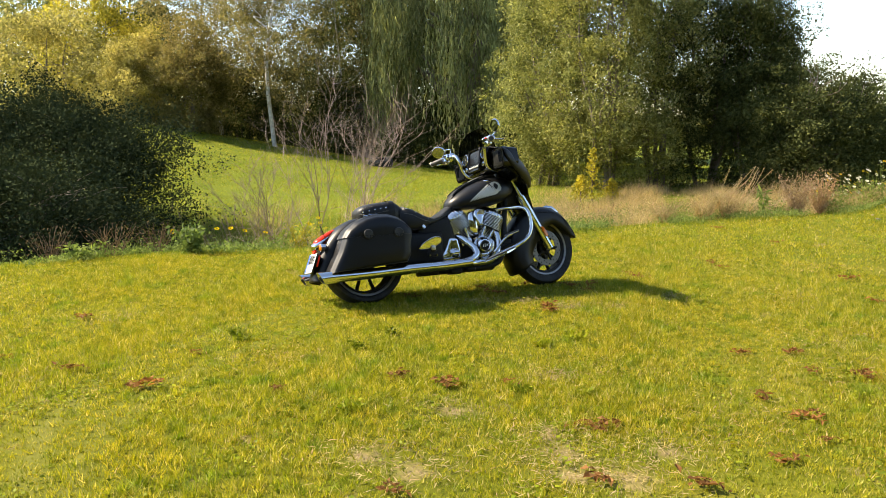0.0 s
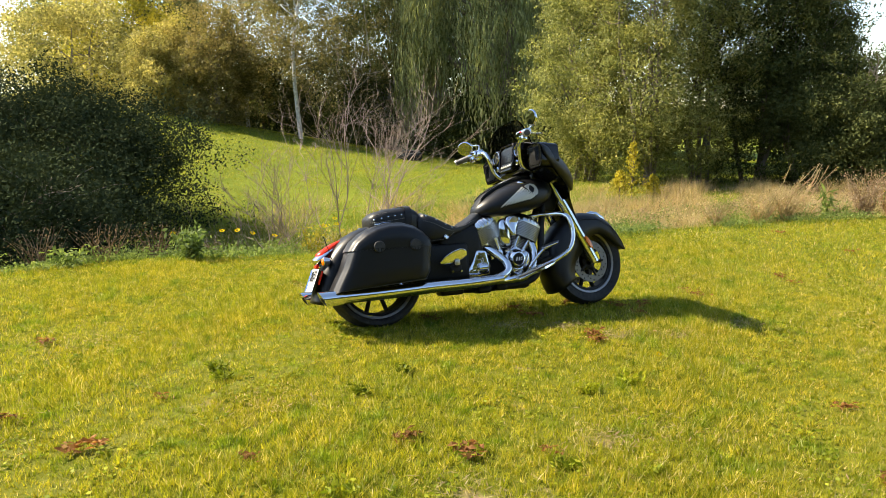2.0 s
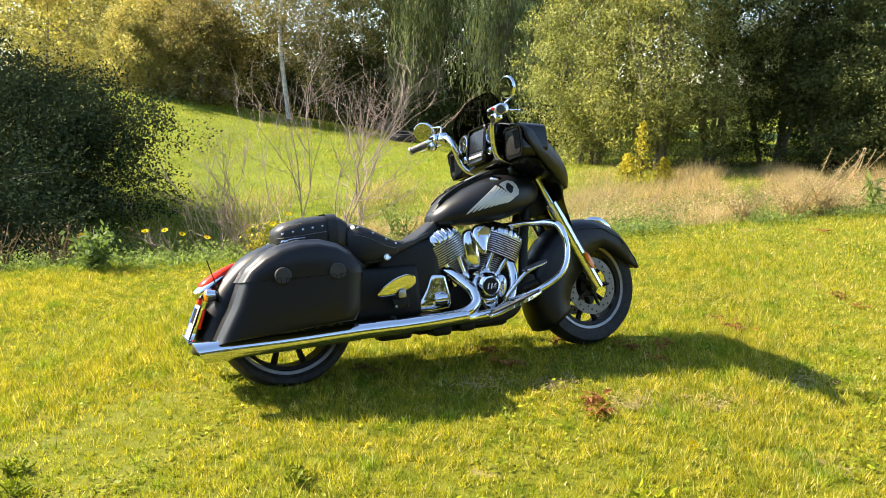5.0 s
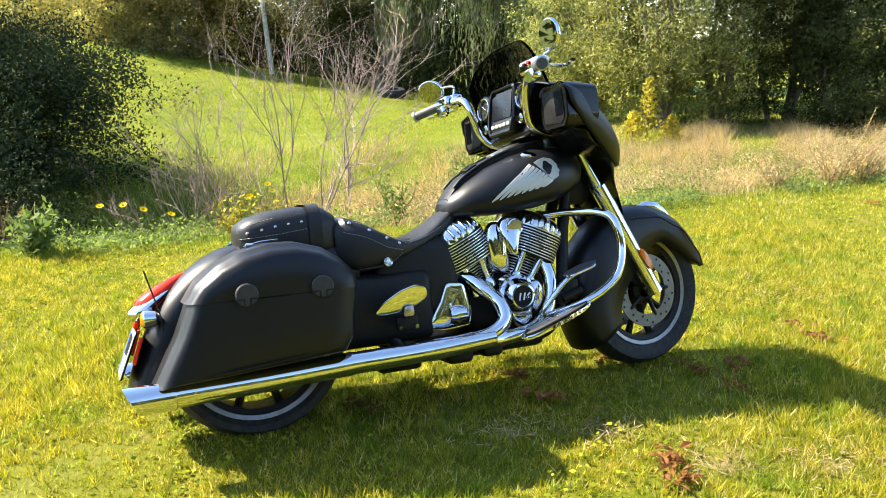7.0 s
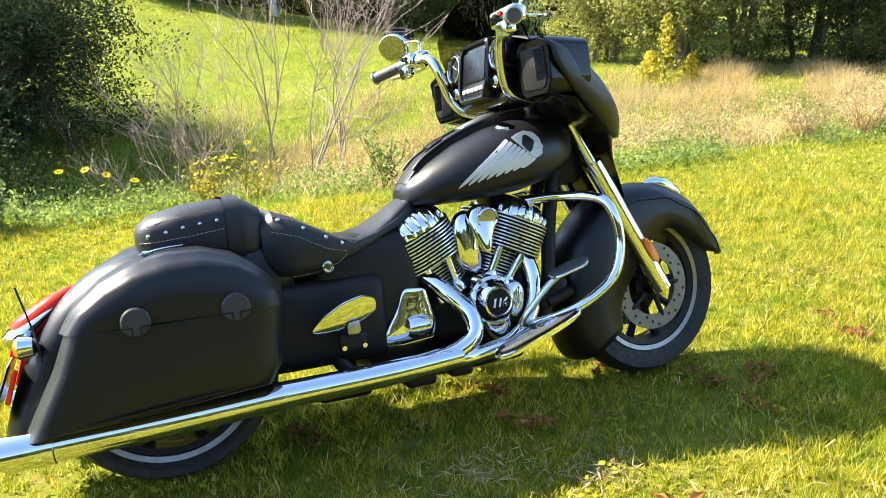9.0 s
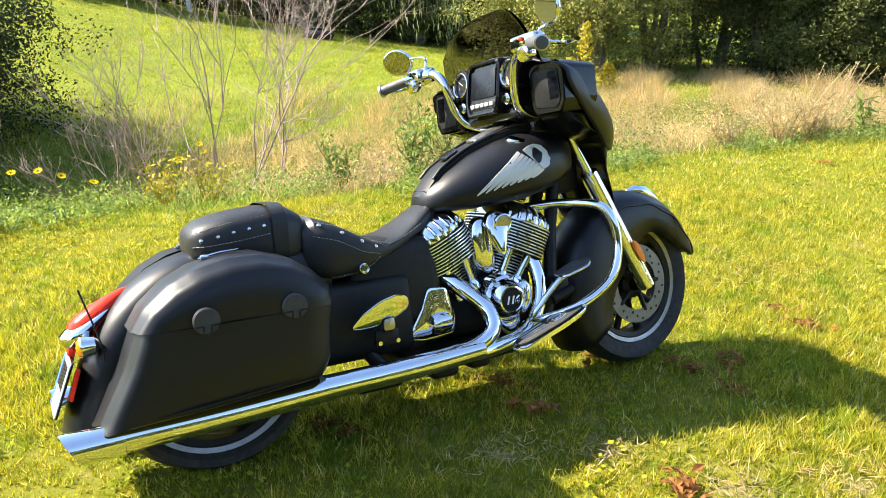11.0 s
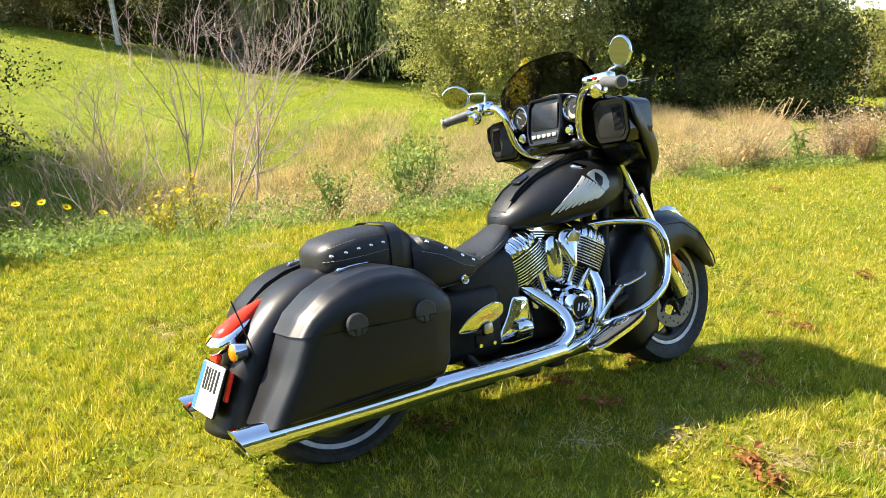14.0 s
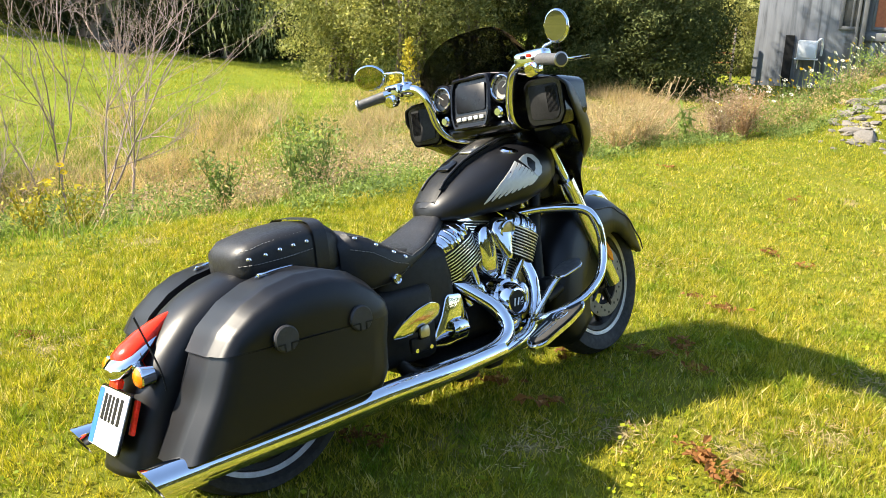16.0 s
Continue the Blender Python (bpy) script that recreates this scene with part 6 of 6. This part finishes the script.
slab(bm, rounded([(1.205, -0.035), (1.3, -0.048), (1.34, 0.0), (1.3, 0.042), (1.205, 0.028)], 0.02), lambda a, b, d: Vector((a - 0.035, -0.235 + b, 0.445 + (a - 1.27) * 0.3 + d)), 0.012, 0.004)
rim_line = rounded([(1.205, -0.035), (1.3, -0.048), (1.34, 0.0), (1.3, 0.042), (1.205, 0.028)], 0.02)
pedal = part("brake_pedal", bm, M["grip"], bike, "black brake pedal on a chrome arm")
bm = bmesh.new()
tube(bm, [(1.235, -0.235, 0.442), (1.17, -0.23, 0.41), (1.1, -0.217, 0.337), (1.075, -0.205, 0.302), (1.09, -0.155, 0.292)], 0.011, 10, 5)
part("pedal_arm", bm, M["chrome"], pedal)
bm = bmesh.new()
tube(bm, [(a - 0.035, -0.235 + b, 0.448 + (a - 1.27) * 0.3) for a, b in rim_line + rim_line[:1]], 0.004, 6, 1)
part("pedal_rim", bm, M["chrome"], pedal)
for s in (-1, 1):
    bm = bmesh.new()
    leaf = [(0.415, 0.38), (0.45, 0.42), (0.51, 0.455), (0.565, 0.47), (0.605, 0.455), (0.608, 0.42), (0.57, 0.395), (0.5, 0.375), (0.45, 0.372)]
    dome(bm, rounded(leaf, 0.015), lambda a, b, d, s=s: Vector((a, s * (0.215 + d + 0.25 * (b - 0.42)), b - 0.004)), 0.018, 0.8)
    pb = part("passenger_board", bm, M["chrome"], bike, "folded-up chrome passenger board")
    bm = bmesh.new()
    box(bm, (0.535, s * 0.225, 0.364), (0.035, 0.02, 0.03), 0.006)
    box(bm, (0.535, s * 0.203, 0.331), (0.08, 0.02, 0.05), 0.008)
    part("board_bracket", bm, M["frame_black"], pb)
    for bx in (0.505, 0.565):
        bm = bmesh.new()
        lathe(bm, [(0.0005, 0.006), (0.007, 0.006), (0.008, 0.0)], (bx, s * 0.219, 0.318), (0, s, 0), 12, closed=False)
        part("bolt", bm, M["chrome"], pb)
    bm = bmesh.new()
    slab(bm, rounded([(0.515, 0.362), (0.555, 0.362), (0.552, 0.4), (0.52, 0.395)], 0.008), lambda a, b, d, s=s: Vector((a, s * (0.229 + d), b - 0.004)), 0.008, 0.003)
    part("board_hinge", bm, M["brushed"], pb)
bm = bmesh.new()
cov = [(0.612, 0.292), (0.655, 0.325), (0.695, 0.385), (0.722, 0.45), (0.79, 0.442), (0.815, 0.34), (0.805, 0.285), (0.7, 0.275)]
dome(bm, rounded(cov, 0.015), lambda a, b, d: Vector((a, -0.12 - d, b - 0.004)), 0.022, 0.75)
rings = []
for dx, r in ((-0.03, 0.012), (-0.026, 0.03), (-0.005, 0.036), (0.02, 0.036), (0.034, 0.03), (0.037, 0.012)):
    rings.append([Vector((0.75 + dx, -0.14 - 0.03 * math.sin(q), 0.326 + math.cos(q) * r)) for q in (math.pi * 2 * j / 18 for j in range(18))])
skin(bm, rings)
part("side_cover", bm, M["chrome"], bike, "chrome side cover")

# fork, bars, fairing
for s in (-1, 1):
    bm = bmesh.new()
    f = lambda w: Vector((1.63 + (0.318 - w) * 0.53, s * 0.115, w))
    tube(bm, [f(0.98), f(0.74)], 0.018, 18, 1)
    tube(bm, [f(0.75), f(0.3)], 0.033, 18, 1)
    steered("fork_leg", bm, M["chrome"], bike, "chrome fork leg")
    bm = bmesh.new()
    slab(bm, oval(0, 0, 0.016, 0.045, 16), lambda a, b, d, s=s, f=f: f(0.44 + b) + Vector((a + 0.012, s * (0.036 + d), 0)), 0.008, 0.003)
    steered("side_reflector", bm, M["amber"], bike, "amber reflector on the fork")
    bm = bmesh.new()
    rise = [(1.27, -0.094, 0.965), (1.18, -0.105, 0.972), (1.115, -0.122, 0.995), (1.09, -0.136, 1.04), (1.076, -0.155, 1.1), (1.068, -0.18, 1.148), (1.058, -0.225, 1.174)] if s < 0 else [
        (1.27, 0.08, 0.95), (1.19, 0.14, 0.952), (1.125, 0.196, 0.975), (1.092, 0.224, 1.025), (1.068, 0.226, 1.09), (1.055, 0.234, 1.135), (1.05, 0.262, 1.166)]
    tube(bm, rise + [(1.042, s * 0.305, 1.18), (1.022, s * 0.345, 1.178), (0.985, s * 0.385, 1.168)], 0.0165, 14, 6)
    inward = 0.045 if s < 0 else 0.0
    bars = steered("handlebar", bm, M["chrome"], bike, "tall chrome handlebar")
    bm = bmesh.new()
    a, b = Vector((1.0, s * (0.378 - inward * 0.6), 1.172)), Vector((0.93, s * 0.484, 1.146))
    tube(bm, [a, b], 0.019, 16, 1)
    steered("grip", bm, M["grip"], bars, "grey rubber grip")
    bm = bmesh.new()
    box(bm, (1.02, s * (0.355 - inward), 1.18), (0.052, 0.085 + inward, 0.052), 0.014, segs=3)
    box(bm, (1.005, s * (0.365 - inward), 1.148), (0.04, 0.06, 0.04), 0.012, segs=3)
    lathe(bm, [(0.0005, 0.0), (0.02, 0.0), (0.023, 0.006), (0.023, 0.03)], (0.984, s * (0.362 - inward), 1.138), (1, 0, 0.2), 20, closed=False)
    hs = steered("switch_housing", bm, M["chrome"], bars, "chrome switch housing")
    bm = bmesh.new()
    box(bm, (1.05, s * (0.342 - inward), 1.193), (0.05, 0.07, 0.036), 0.01, segs=3)
    lathe(bm, [(0.0225, -0.035), (0.025, -0.03), (0.025, 0.03), (0.0225, 0.035)], (1.036, s * (0.326 - inward), 1.177), (-0.5, s, 0), 20)
    steered("lever_clamp", bm, M["chrome"], hs, "chrome lever clamp")
    for dy, dz, mt in ((-0.022, 0.012, "ink"), (0.004, 0.014, "red" if s < 0 else "ink"), (0.024, 0.0, "ink"), (0.0, -0.03, "ink")):
        bm = bmesh.new()
        box(bm, (0.99, s * (0.356 - inward + dy), 1.176 + dz), (0.008, 0.016, 0.011), 0.003)
        steered("switch", bm, M[mt], hs)
    bm = bmesh.new()
    lathe(bm, [(0.0195, -0.004), (0.024, -0.002), (0.024, 0.004), (0.0195, 0.006)], (0.933, s * 0.479, 1.147), (-0.45, s * 0.87, -0.2), 18)
    steered("grip_cap", bm, M["brushed"], bars)
    bm = bmesh.new()
    tube(bm, [(1.054, s * 0.342, 1.176), (1.09, s * 0.4, 1.163), (1.065, s * 0.465, 1.156), (1.02, s * 0.535, 1.148)], [0.01, 0.011, 0.0085, 0.0095], 10, 5, 0.6)
    steered("lever", bm, M["chrome"], bars, "chrome hand lever")
    bm = bmesh.new()
    arm = [(1.045, 0.335, 1.198), (1.05, 0.333, 1.23), (1.048, 0.34, 1.248), (1.036, 0.42, 1.259)] if s > 0 else [(1.045, 0.335, 1.198), (1.05, 0.34, 1.215), (1.054, 0.365, 1.222), (1.048, 0.39, 1.234)]
    tube(bm, [(a, s * b, c) for a, b, c in arm], [0.0055, 0.005, 0.005, 0.0045], 10, 5)
    stem = steered("mirror_stem", bm, M["chrome"], bars)
    ring = oval(0, 0, 0.066, 0.05, 28) if s > 0 else oval(0, 0, 0.042, 0.055, 28)
    yaw = radians(30 if s > 0 else -18)
    cy, sy = math.cos(yaw), math.sin(yaw)
    tip = radians(8 if s > 0 else 14)
    ct, st = math.cos(tip), math.sin(tip)
    ring = [(a * ct + s * b * st, -s * a * st + b * ct) for a, b in ring]
    bm = bmesh.new()
    mp = lambda a, b, d, s=s, cy=cy, sy=sy: Vector((1.015 + d * cy - s * a * sy - b * (0.3 if s > 0 else 0.13), (0.487 if s > 0 else -0.42) + a * cy + s * d * sy, (1.266 if s < 0 else 1.255) + b))
    slab(bm, ring, mp, 0.02, 0.009, 3)
    mir = steered("mirror", bm, M["chrome"], bars, "oval chrome mirror")
    bm = bmesh.new()
    slab(bm, [(a * 0.86, b * 0.86) for a, b in ring], lambda a, b, d, mp=mp: mp(a, b, d - 0.003), 0.002)
    steered("mirror_glass", bm, M["mirror"], mir)


DASH = 0.016
REACH = {-1: 0.3, 1: 0.292}


def fairing():
    def horseshoe(w, hw, xe, xn, n=30, p=1.05, drop=0.0):
        ring = []
        for k in range(n + 1):
            a = -math.pi / 2 + math.pi * k / n
            co, si = math.cos(a), math.sin(a)
            ring.append(Vector((xe + (xn - xe) * abs(co) ** p, hw * math.copysign(abs(si) ** p, si), w - drop * si * si)))
        return ring
    shell = [(0.84, 0.225, 1.46, 1.565, 0), (0.87, 0.275, 1.4, 1.57, 0), (0.91, 0.33, 1.325, 1.565, 0), (0.96, 0.375, 1.25, 1.54, 0), (1.02, 0.403, 1.19, 1.49, 0.004), (1.08, 0.413, 1.155, 1.42, 0.014), (1.125, 0.41, 1.15, 1.365, 0.025), (1.158, 0.395, 1.14, 1.325, 0.035), (1.182, 0.36, 1.145, 1.285, 0.045)]
    rings = [horseshoe(w, hw * 0.96, xe - 0.01, xn, n=44, drop=d) for w, hw, xe, xn, d in spline(shell, 3)]
    bm = bmesh.new()
    skin(bm, rings, cap=False, closed=False)
    top = rings[-1]
    skin(bm, [top, [Vector((p.x * 0.6 + 1.16 * 0.4, p.y * 0.86, p.z + 0.006 + 0.012 * (1 - abs(p.y) / 0.385))) for p in top], [Vector((1.15, p.y * 0.8, p.z + 0.008 + 0.016 * (1 - abs(p.y) / 0.385))) for p in top]], cap=False, closed=False)
    bmesh.ops.remove_doubles(bm, verts=bm.verts, dist=1e-5)
    ob = steered("fairing", bm, M["satin_black"], bike, "matt black fork-mounted fairing with dashboard")
    ob.data.set_sharp_from_angle(angle=radians(75))
    mod = ob.modifiers.new("thickness", "SOLIDIFY")
    mod.thickness, mod.offset = 0.006, -1
    # recessed inner body, narrow round the fork and wide at the dash
    body = [(0.64, 0.14, 1.56, 1.585), (0.7, 0.17, 1.525, 1.575), (0.78, 0.2, 1.48, 1.565), (0.85, 0.25, 1.44, 1.56), (0.895, 0.295, 1.385, 1.55), (0.94, 0.35, 1.3, 1.53), (0.98, 0.38, 1.25, 1.5), (1.03, 0.39, 1.22, 1.465), (1.1, 0.39, 1.21, 1.39), (1.135, 0.36, 1.2, 1.315), (1.155, 0.3, 1.2, 1.27)]
    bm = bmesh.new()
    skin(bm, [horseshoe(w, hw * 0.93, xe - 0.01, xn - 0.05) for w, hw, xe, xn in spline(body, 3)])
    box(bm, (1.29, 0.02, 0.955), (0.16, 0.3, 0.1), 0.03, segs=3)
    box(bm, (1.2, DASH, 1.0), (0.14, 0.34, 0.05), 0.02, segs=3)
    inner = steered("inner_body", bm, M["gloss_black"], ob, "black inner fairing")
    inner.data.set_sharp_from_angle(angle=radians(65))
    for s in (-1, 1):
        # speaker pod: rounded block that tapers forward, with a lower lip
        face = rounded([(0.218, 0.995), (0.212, 1.125), (0.24, 1.144), (0.375, 1.14), (0.4, 1.12), (0.402, 1.01), (0.375, 0.972), (0.24, 0.972)], 0.012)
        rows = []
        for x, k in ((1.146, 0.985), (1.136, 1.0), (1.17, 1.0), (1.28, 0.9)):
            rows.append([Vector((x, s * (REACH[s] + (a - 0.31) * k * 0.9), 1.06 + (b - 1.06) * k)) for a, b in face])
        rows.insert(0, [Vector((1.133, s * (REACH[s] + (a - 0.31) * 0.84), 1.06 + (b - 1.06) * 0.92)) for a, b in face])
        bm = bmesh.new()
        skin(bm, rows)
        pod = steered("speaker_pod", bm, M["gloss_black"], ob, "black speaker pod")
        bm = bmesh.new()
        grille = rounded([(0.245, 1.0), (0.24, 1.118), (0.375, 1.115), (0.38, 1.015), (0.36, 0.992)], 0.014)
        slab(bm, grille, lambda a, b, d, s=s: Vector((1.134 - d, s * (REACH[s] + (a - 0.31) * 0.9), b)), 0.004, 0.001)
        gr = steered("speaker_grille", bm, M["mesh_black"], pod, "dark speaker grille")
        for k in range(9):
            bm = bmesh.new()
            tube(bm, [(1.129, s * (REACH[s] + 0.057 - k * 0.005), 1.018), (1.129, s * (REACH[s] + 0.053 - k * 0.005), 1.108)], 0.0011, 5, 1)
            steered("grille_bar", bm, M["gloss_black"], gr)
        bm = bmesh.new()
        rows = []
        for x, vo, vi, hi, lo in ((1.17, 0.355, 0.215, 0.972, 0.962), (1.22, 0.35, 0.19, 0.968, 0.932), (1.29, 0.33, 0.16, 0.96, 0.902), (1.37, 0.29, 0.14, 0.94, 0.885)):
            rows.append([Vector((x, s * a, b)) for a, b in rounded([(vo, hi), (vo - 0.02, lo + 0.015), (vo - 0.08, lo), (vi, lo), (vi, hi)], 0.006)])
        skin(bm, rows)
        steered("lower_lip", bm, M["gloss_black"], ob)
        c = Vector((1.115, DASH + s * 0.146, 1.135))
        ax = (1, 0, -0.12)
        bm = bmesh.new()
        lathe(bm, [(0.04, 0.012), (0.05, 0.0), (0.055, 0.004), (0.057, 0.02), (0.052, 0.1), (0.0005, 0.1)], c, ax, 36, closed=False)
        g = steered("gauge", bm, M["gloss_black"], ob, "round gauge in a black pod")
        bm = bmesh.new()
        lathe(bm, [(0.0405, 0.0005), (0.0435, -0.003), (0.0465, -0.001), (0.0475, 0.004), (0.041, 0.013)], c, ax, 36)
        steered("gauge_ring", bm, M["chrome"], g, "chrome gauge ring")
        bm = bmesh.new()
        lathe(bm, [(0.0005, 0.016), (0.042, 0.016), (0.042, 0.02)], c, ax, 32, closed=False)
        dial = steered("dial", bm, M["dial"], g)
        bm = bmesh.new()
        lathe(bm, [(0.0005, 0.0135), (0.024, 0.0135), (0.024, 0.017)], c, ax, 32, closed=False)
        steered("dial_centre", bm, M["ink"], dial)
        for k in range(9):
            q = radians(-40 + 260 * k / 8)
            bm = bmesh.new()
            e = Vector((0, math.cos(q), math.sin(q)))
            tube(bm, [c + Vector((0.0145, 0, 0)) + e * 0.03, c + Vector((0.0145, 0, 0)) + e * 0.037], 0.0013, 5, 1)
            steered("dial_mark", bm, M["ink"], dial)
        bm = bmesh.new()
        tube(bm, [c + Vector((0.012, 0, 0)), c + Vector((0.012, 0.03 * s, 0.02))], 0.0014, 5, 1)
        steered("needle", bm, M["silver_print"], dial)
        bm = bmesh.new()
        lathe(bm, [(0.0005, -0.008), (0.013, -0.008), (0.016, 0.0), (0.019, 0.002), (0.02, 0.03)], (1.105, DASH + s * 0.131, 1.05), (1, 0, 0), 22, closed=False)
        steered("knob", bm, M["chrome"], ob, "small round chrome knob")
    face = rounded([(-0.082, 1.008), (0.082, 1.008), (0.098, 1.06), (0.098, 1.165), (0.085, 1.198), (-0.085, 1.198), (-0.098, 1.165), (-0.098, 1.06)], 0.012)
    fx = lambda b: 1.088 + (b - 1.01) * 0.16
    bm = bmesh.new()
    rows = []
    for dx, k in ((0.012, 0.86), (0.002, 0.88), (0.0, 0.94), (0.006, 1.0), (0.03, 1.02), (0.14, 0.95)):
        rows.append([Vector((fx(b) + dx, DASH + a * k, 1.103 + (b - 1.103) * k)) for a, b in face])
    skin(bm, rows)
    dash = steered("display_housing", bm, M["gloss_black"], ob, "black display housing")
    bm = bmesh.new()
    slab(bm, rounded([(-0.07, 1.07), (0.07, 1.07), (0.072, 1.168), (-0.072, 1.168)], 0.008), lambda a, b, d: Vector((fx(b) + 0.011 - d, DASH + a, b)), 0.004, 0.001)
    steered("display", bm, M["screen"], dash, "dark switched-off display")
    bm = bmesh.new()
    slab(bm, rounded([(-0.076, 1.03), (0.076, 1.03), (0.076, 1.06), (-0.076, 1.06)], 0.006), lambda a, b, d: Vector((fx(b) + 0.011 - d, DASH + a, b)), 0.003, 0.001)
    bank = steered("button_bank", bm, M["ink"], dash)
    for k in range(5):
        bm = bmesh.new()
        box(bm, (fx(1.045) + 0.005, DASH + 0.056 - k * 0.028, 1.045), (0.008, 0.021, 0.014), 0.003)
        steered("button", bm, M["button"], bank, "small silver button")
    return ob


fair = fairing()
fair.location = (-0.018, 0.032, -0.018)
bm = bmesh.new()
rows = []
for t in (0, 0.25, 0.5, 0.75, 0.9, 1.0):
    w = 1.16 + 0.205 * t
    hw = 0.275 * (1 - 0.5 * t ** 3)
    rows.append([Vector((1.25 - 0.09 * t - 0.1 * (v * hw / 0.275) ** 2, v * hw, w - 0.02 * abs(v) ** 3)) for v in (-1, -0.75, -0.5, -0.25, 0, 0.25, 0.5, 0.75, 1)])
skin(bm, rows, cap=False, closed=False)
ws = steered("windscreen", bm, M["tint"], fair, "dark tinted low windscreen")
mod = ws.modifiers.new("thickness", "SOLIDIFY")
mod.thickness = 0.004

# rear lights and plate
TAIL_A, TAIL_B, TAIL_N = Vector((-0.168, 0, 0.575)), Vector((-0.335, 0, 0.462)), Vector((-0.555, 0, 0.83))
bm = bmesh.new()
rings = []
for t, hw, hh in ((0, 0.003, 0.004), (0.1, 0.014, 0.014), (0.3, 0.032, 0.025), (0.55, 0.045, 0.033), (0.8, 0.05, 0.036), (0.95, 0.045, 0.033), (1, 0.035, 0.024)):
    c = TAIL_A.lerp(TAIL_B, t)
    rings.append([c + Vector((0, math.cos(q) * hw, 0)) + TAIL_N * math.sin(q) * hh for q in (2 * math.pi * j / 20 for j in range(20))])
skin(bm, rings)
tail = part("tail_light", bm, M["red"], bike, "red teardrop tail light")
bm = bmesh.new()
rings = []
for t, hw, hh in ((0.35, 0.03, 0.008), (0.55, 0.054, 0.014), (0.8, 0.064, 0.022), (1.02, 0.06, 0.03), (1.14, 0.04, 0.026), (1.19, 0.012, 0.012)):
    c = TAIL_A.lerp(TAIL_B, t) - TAIL_N * 0.004
    rings.append([c + Vector((0, math.cos(q) * hw, 0)) + TAIL_N * math.sin(q) * hh for q in (2 * math.pi * j / 20 for j in range(20))])
skin(bm, rings)
part("light_base", bm, M["chrome"], tail, "chrome light base")
for s in (-1, 1):
    bm = bmesh.new()
    tube(bm, [(-0.29, s * 0.03, 0.452), (-0.295, s * 0.07, 0.449), (-0.3, s * 0.1, 0.444)], [0.022, 0.019, 0.024], 14, 4)
    part("signal_arm", bm, M["chrome"], tail)
bm = bmesh.new()
box(bm, (-0.345, 0.0, 0.418), (0.02, 0.06, 0.026), 0.006, Matrix.Rotation(radians(20), 4, "Y"))
part("plate_lamp", bm, M["red"], tail, "small red lamp above the plate")
for s in (-1, 1):
    bm = bmesh.new()
    lathe(bm, [(0.0005, -0.014), (0.018, -0.012), (0.027, -0.004), (0.027, 0.012), (0.0005, 0.014)], (-0.322, s * 0.108, 0.443), (1, 0, 0), 22, closed=False)
    part("turn_signal", bm, M["amber"], tail, "amber turn signal")
    bm = bmesh.new()
    lathe(bm, [(0.0275, -0.004), (0.03, 0.0), (0.025, 0.035), (0.0005, 0.055)], (-0.322, s * 0.108, 0.443), (1, 0, 0), 22, closed=False)
    part("signal_housing", bm, M["chrome"], tail)
    bm = bmesh.new()
    box(bm, (-0.352, s * 0.113, 0.345), (0.012, 0.022, 0.09), 0.004, Matrix.Rotation(radians(20), 4, "Y"))
    part("rear_reflector", bm, M["red"], bike, "red rear reflector")
PL = lambda a, b, d: Vector((-0.352 - d - (0.4 - b) * 0.42, a - 0.012, b))
bm = bmesh.new()
slab(bm, rounded([(-0.1, 0.262), (0.1, 0.262), (0.1, 0.402), (-0.1, 0.402)], 0.008), lambda a, b, d: PL(a, b, d), 0.005)
plate = part("number_plate", bm, M["white_plate"], bike, "white number plate with a blue band")
bm = bmesh.new()
slab(bm, rounded([(-0.104, 0.258), (0.104, 0.258), (0.104, 0.406), (-0.104, 0.406)], 0.009), lambda a, b, d: PL(a, b, d - 0.004), 0.006)
part("plate_frame", bm, M["gloss_black"], plate, "thin black plate frame")
bm = bmesh.new()
slab(bm, rounded([(0.067, 0.264), (0.0985, 0.264), (0.0985, 0.4), (0.067, 0.4)], 0.005), lambda a, b, d: PL(a, b, d + 0.005), 0.0015)
part("plate_band", bm, M["blue_plate"], plate, "blue band")
for c in (0.046, 0.02, -0.005, -0.032, -0.064):
    bm = bmesh.new()
    hw = 0.007 if c == -0.005 else 0.0095
    slab(bm, [(c - hw, 0.326), (c + hw, 0.326), (c + hw, 0.39), (c - hw, 0.39)], lambda a, b, d: PL(a, b, d + 0.005), 0.0015)
    part("plate_bar", bm, M["ink"], plate)
bm = bmesh.new()
tube(bm, [(-0.27, -0.14, 0.4), (-0.275, -0.13, 0.46), (-0.31, -0.1, 0.6)], [0.003, 0.0025, 0.003], 6, 4)
part("antenna", bm, M["frame_black"], bike, "short black antenna")
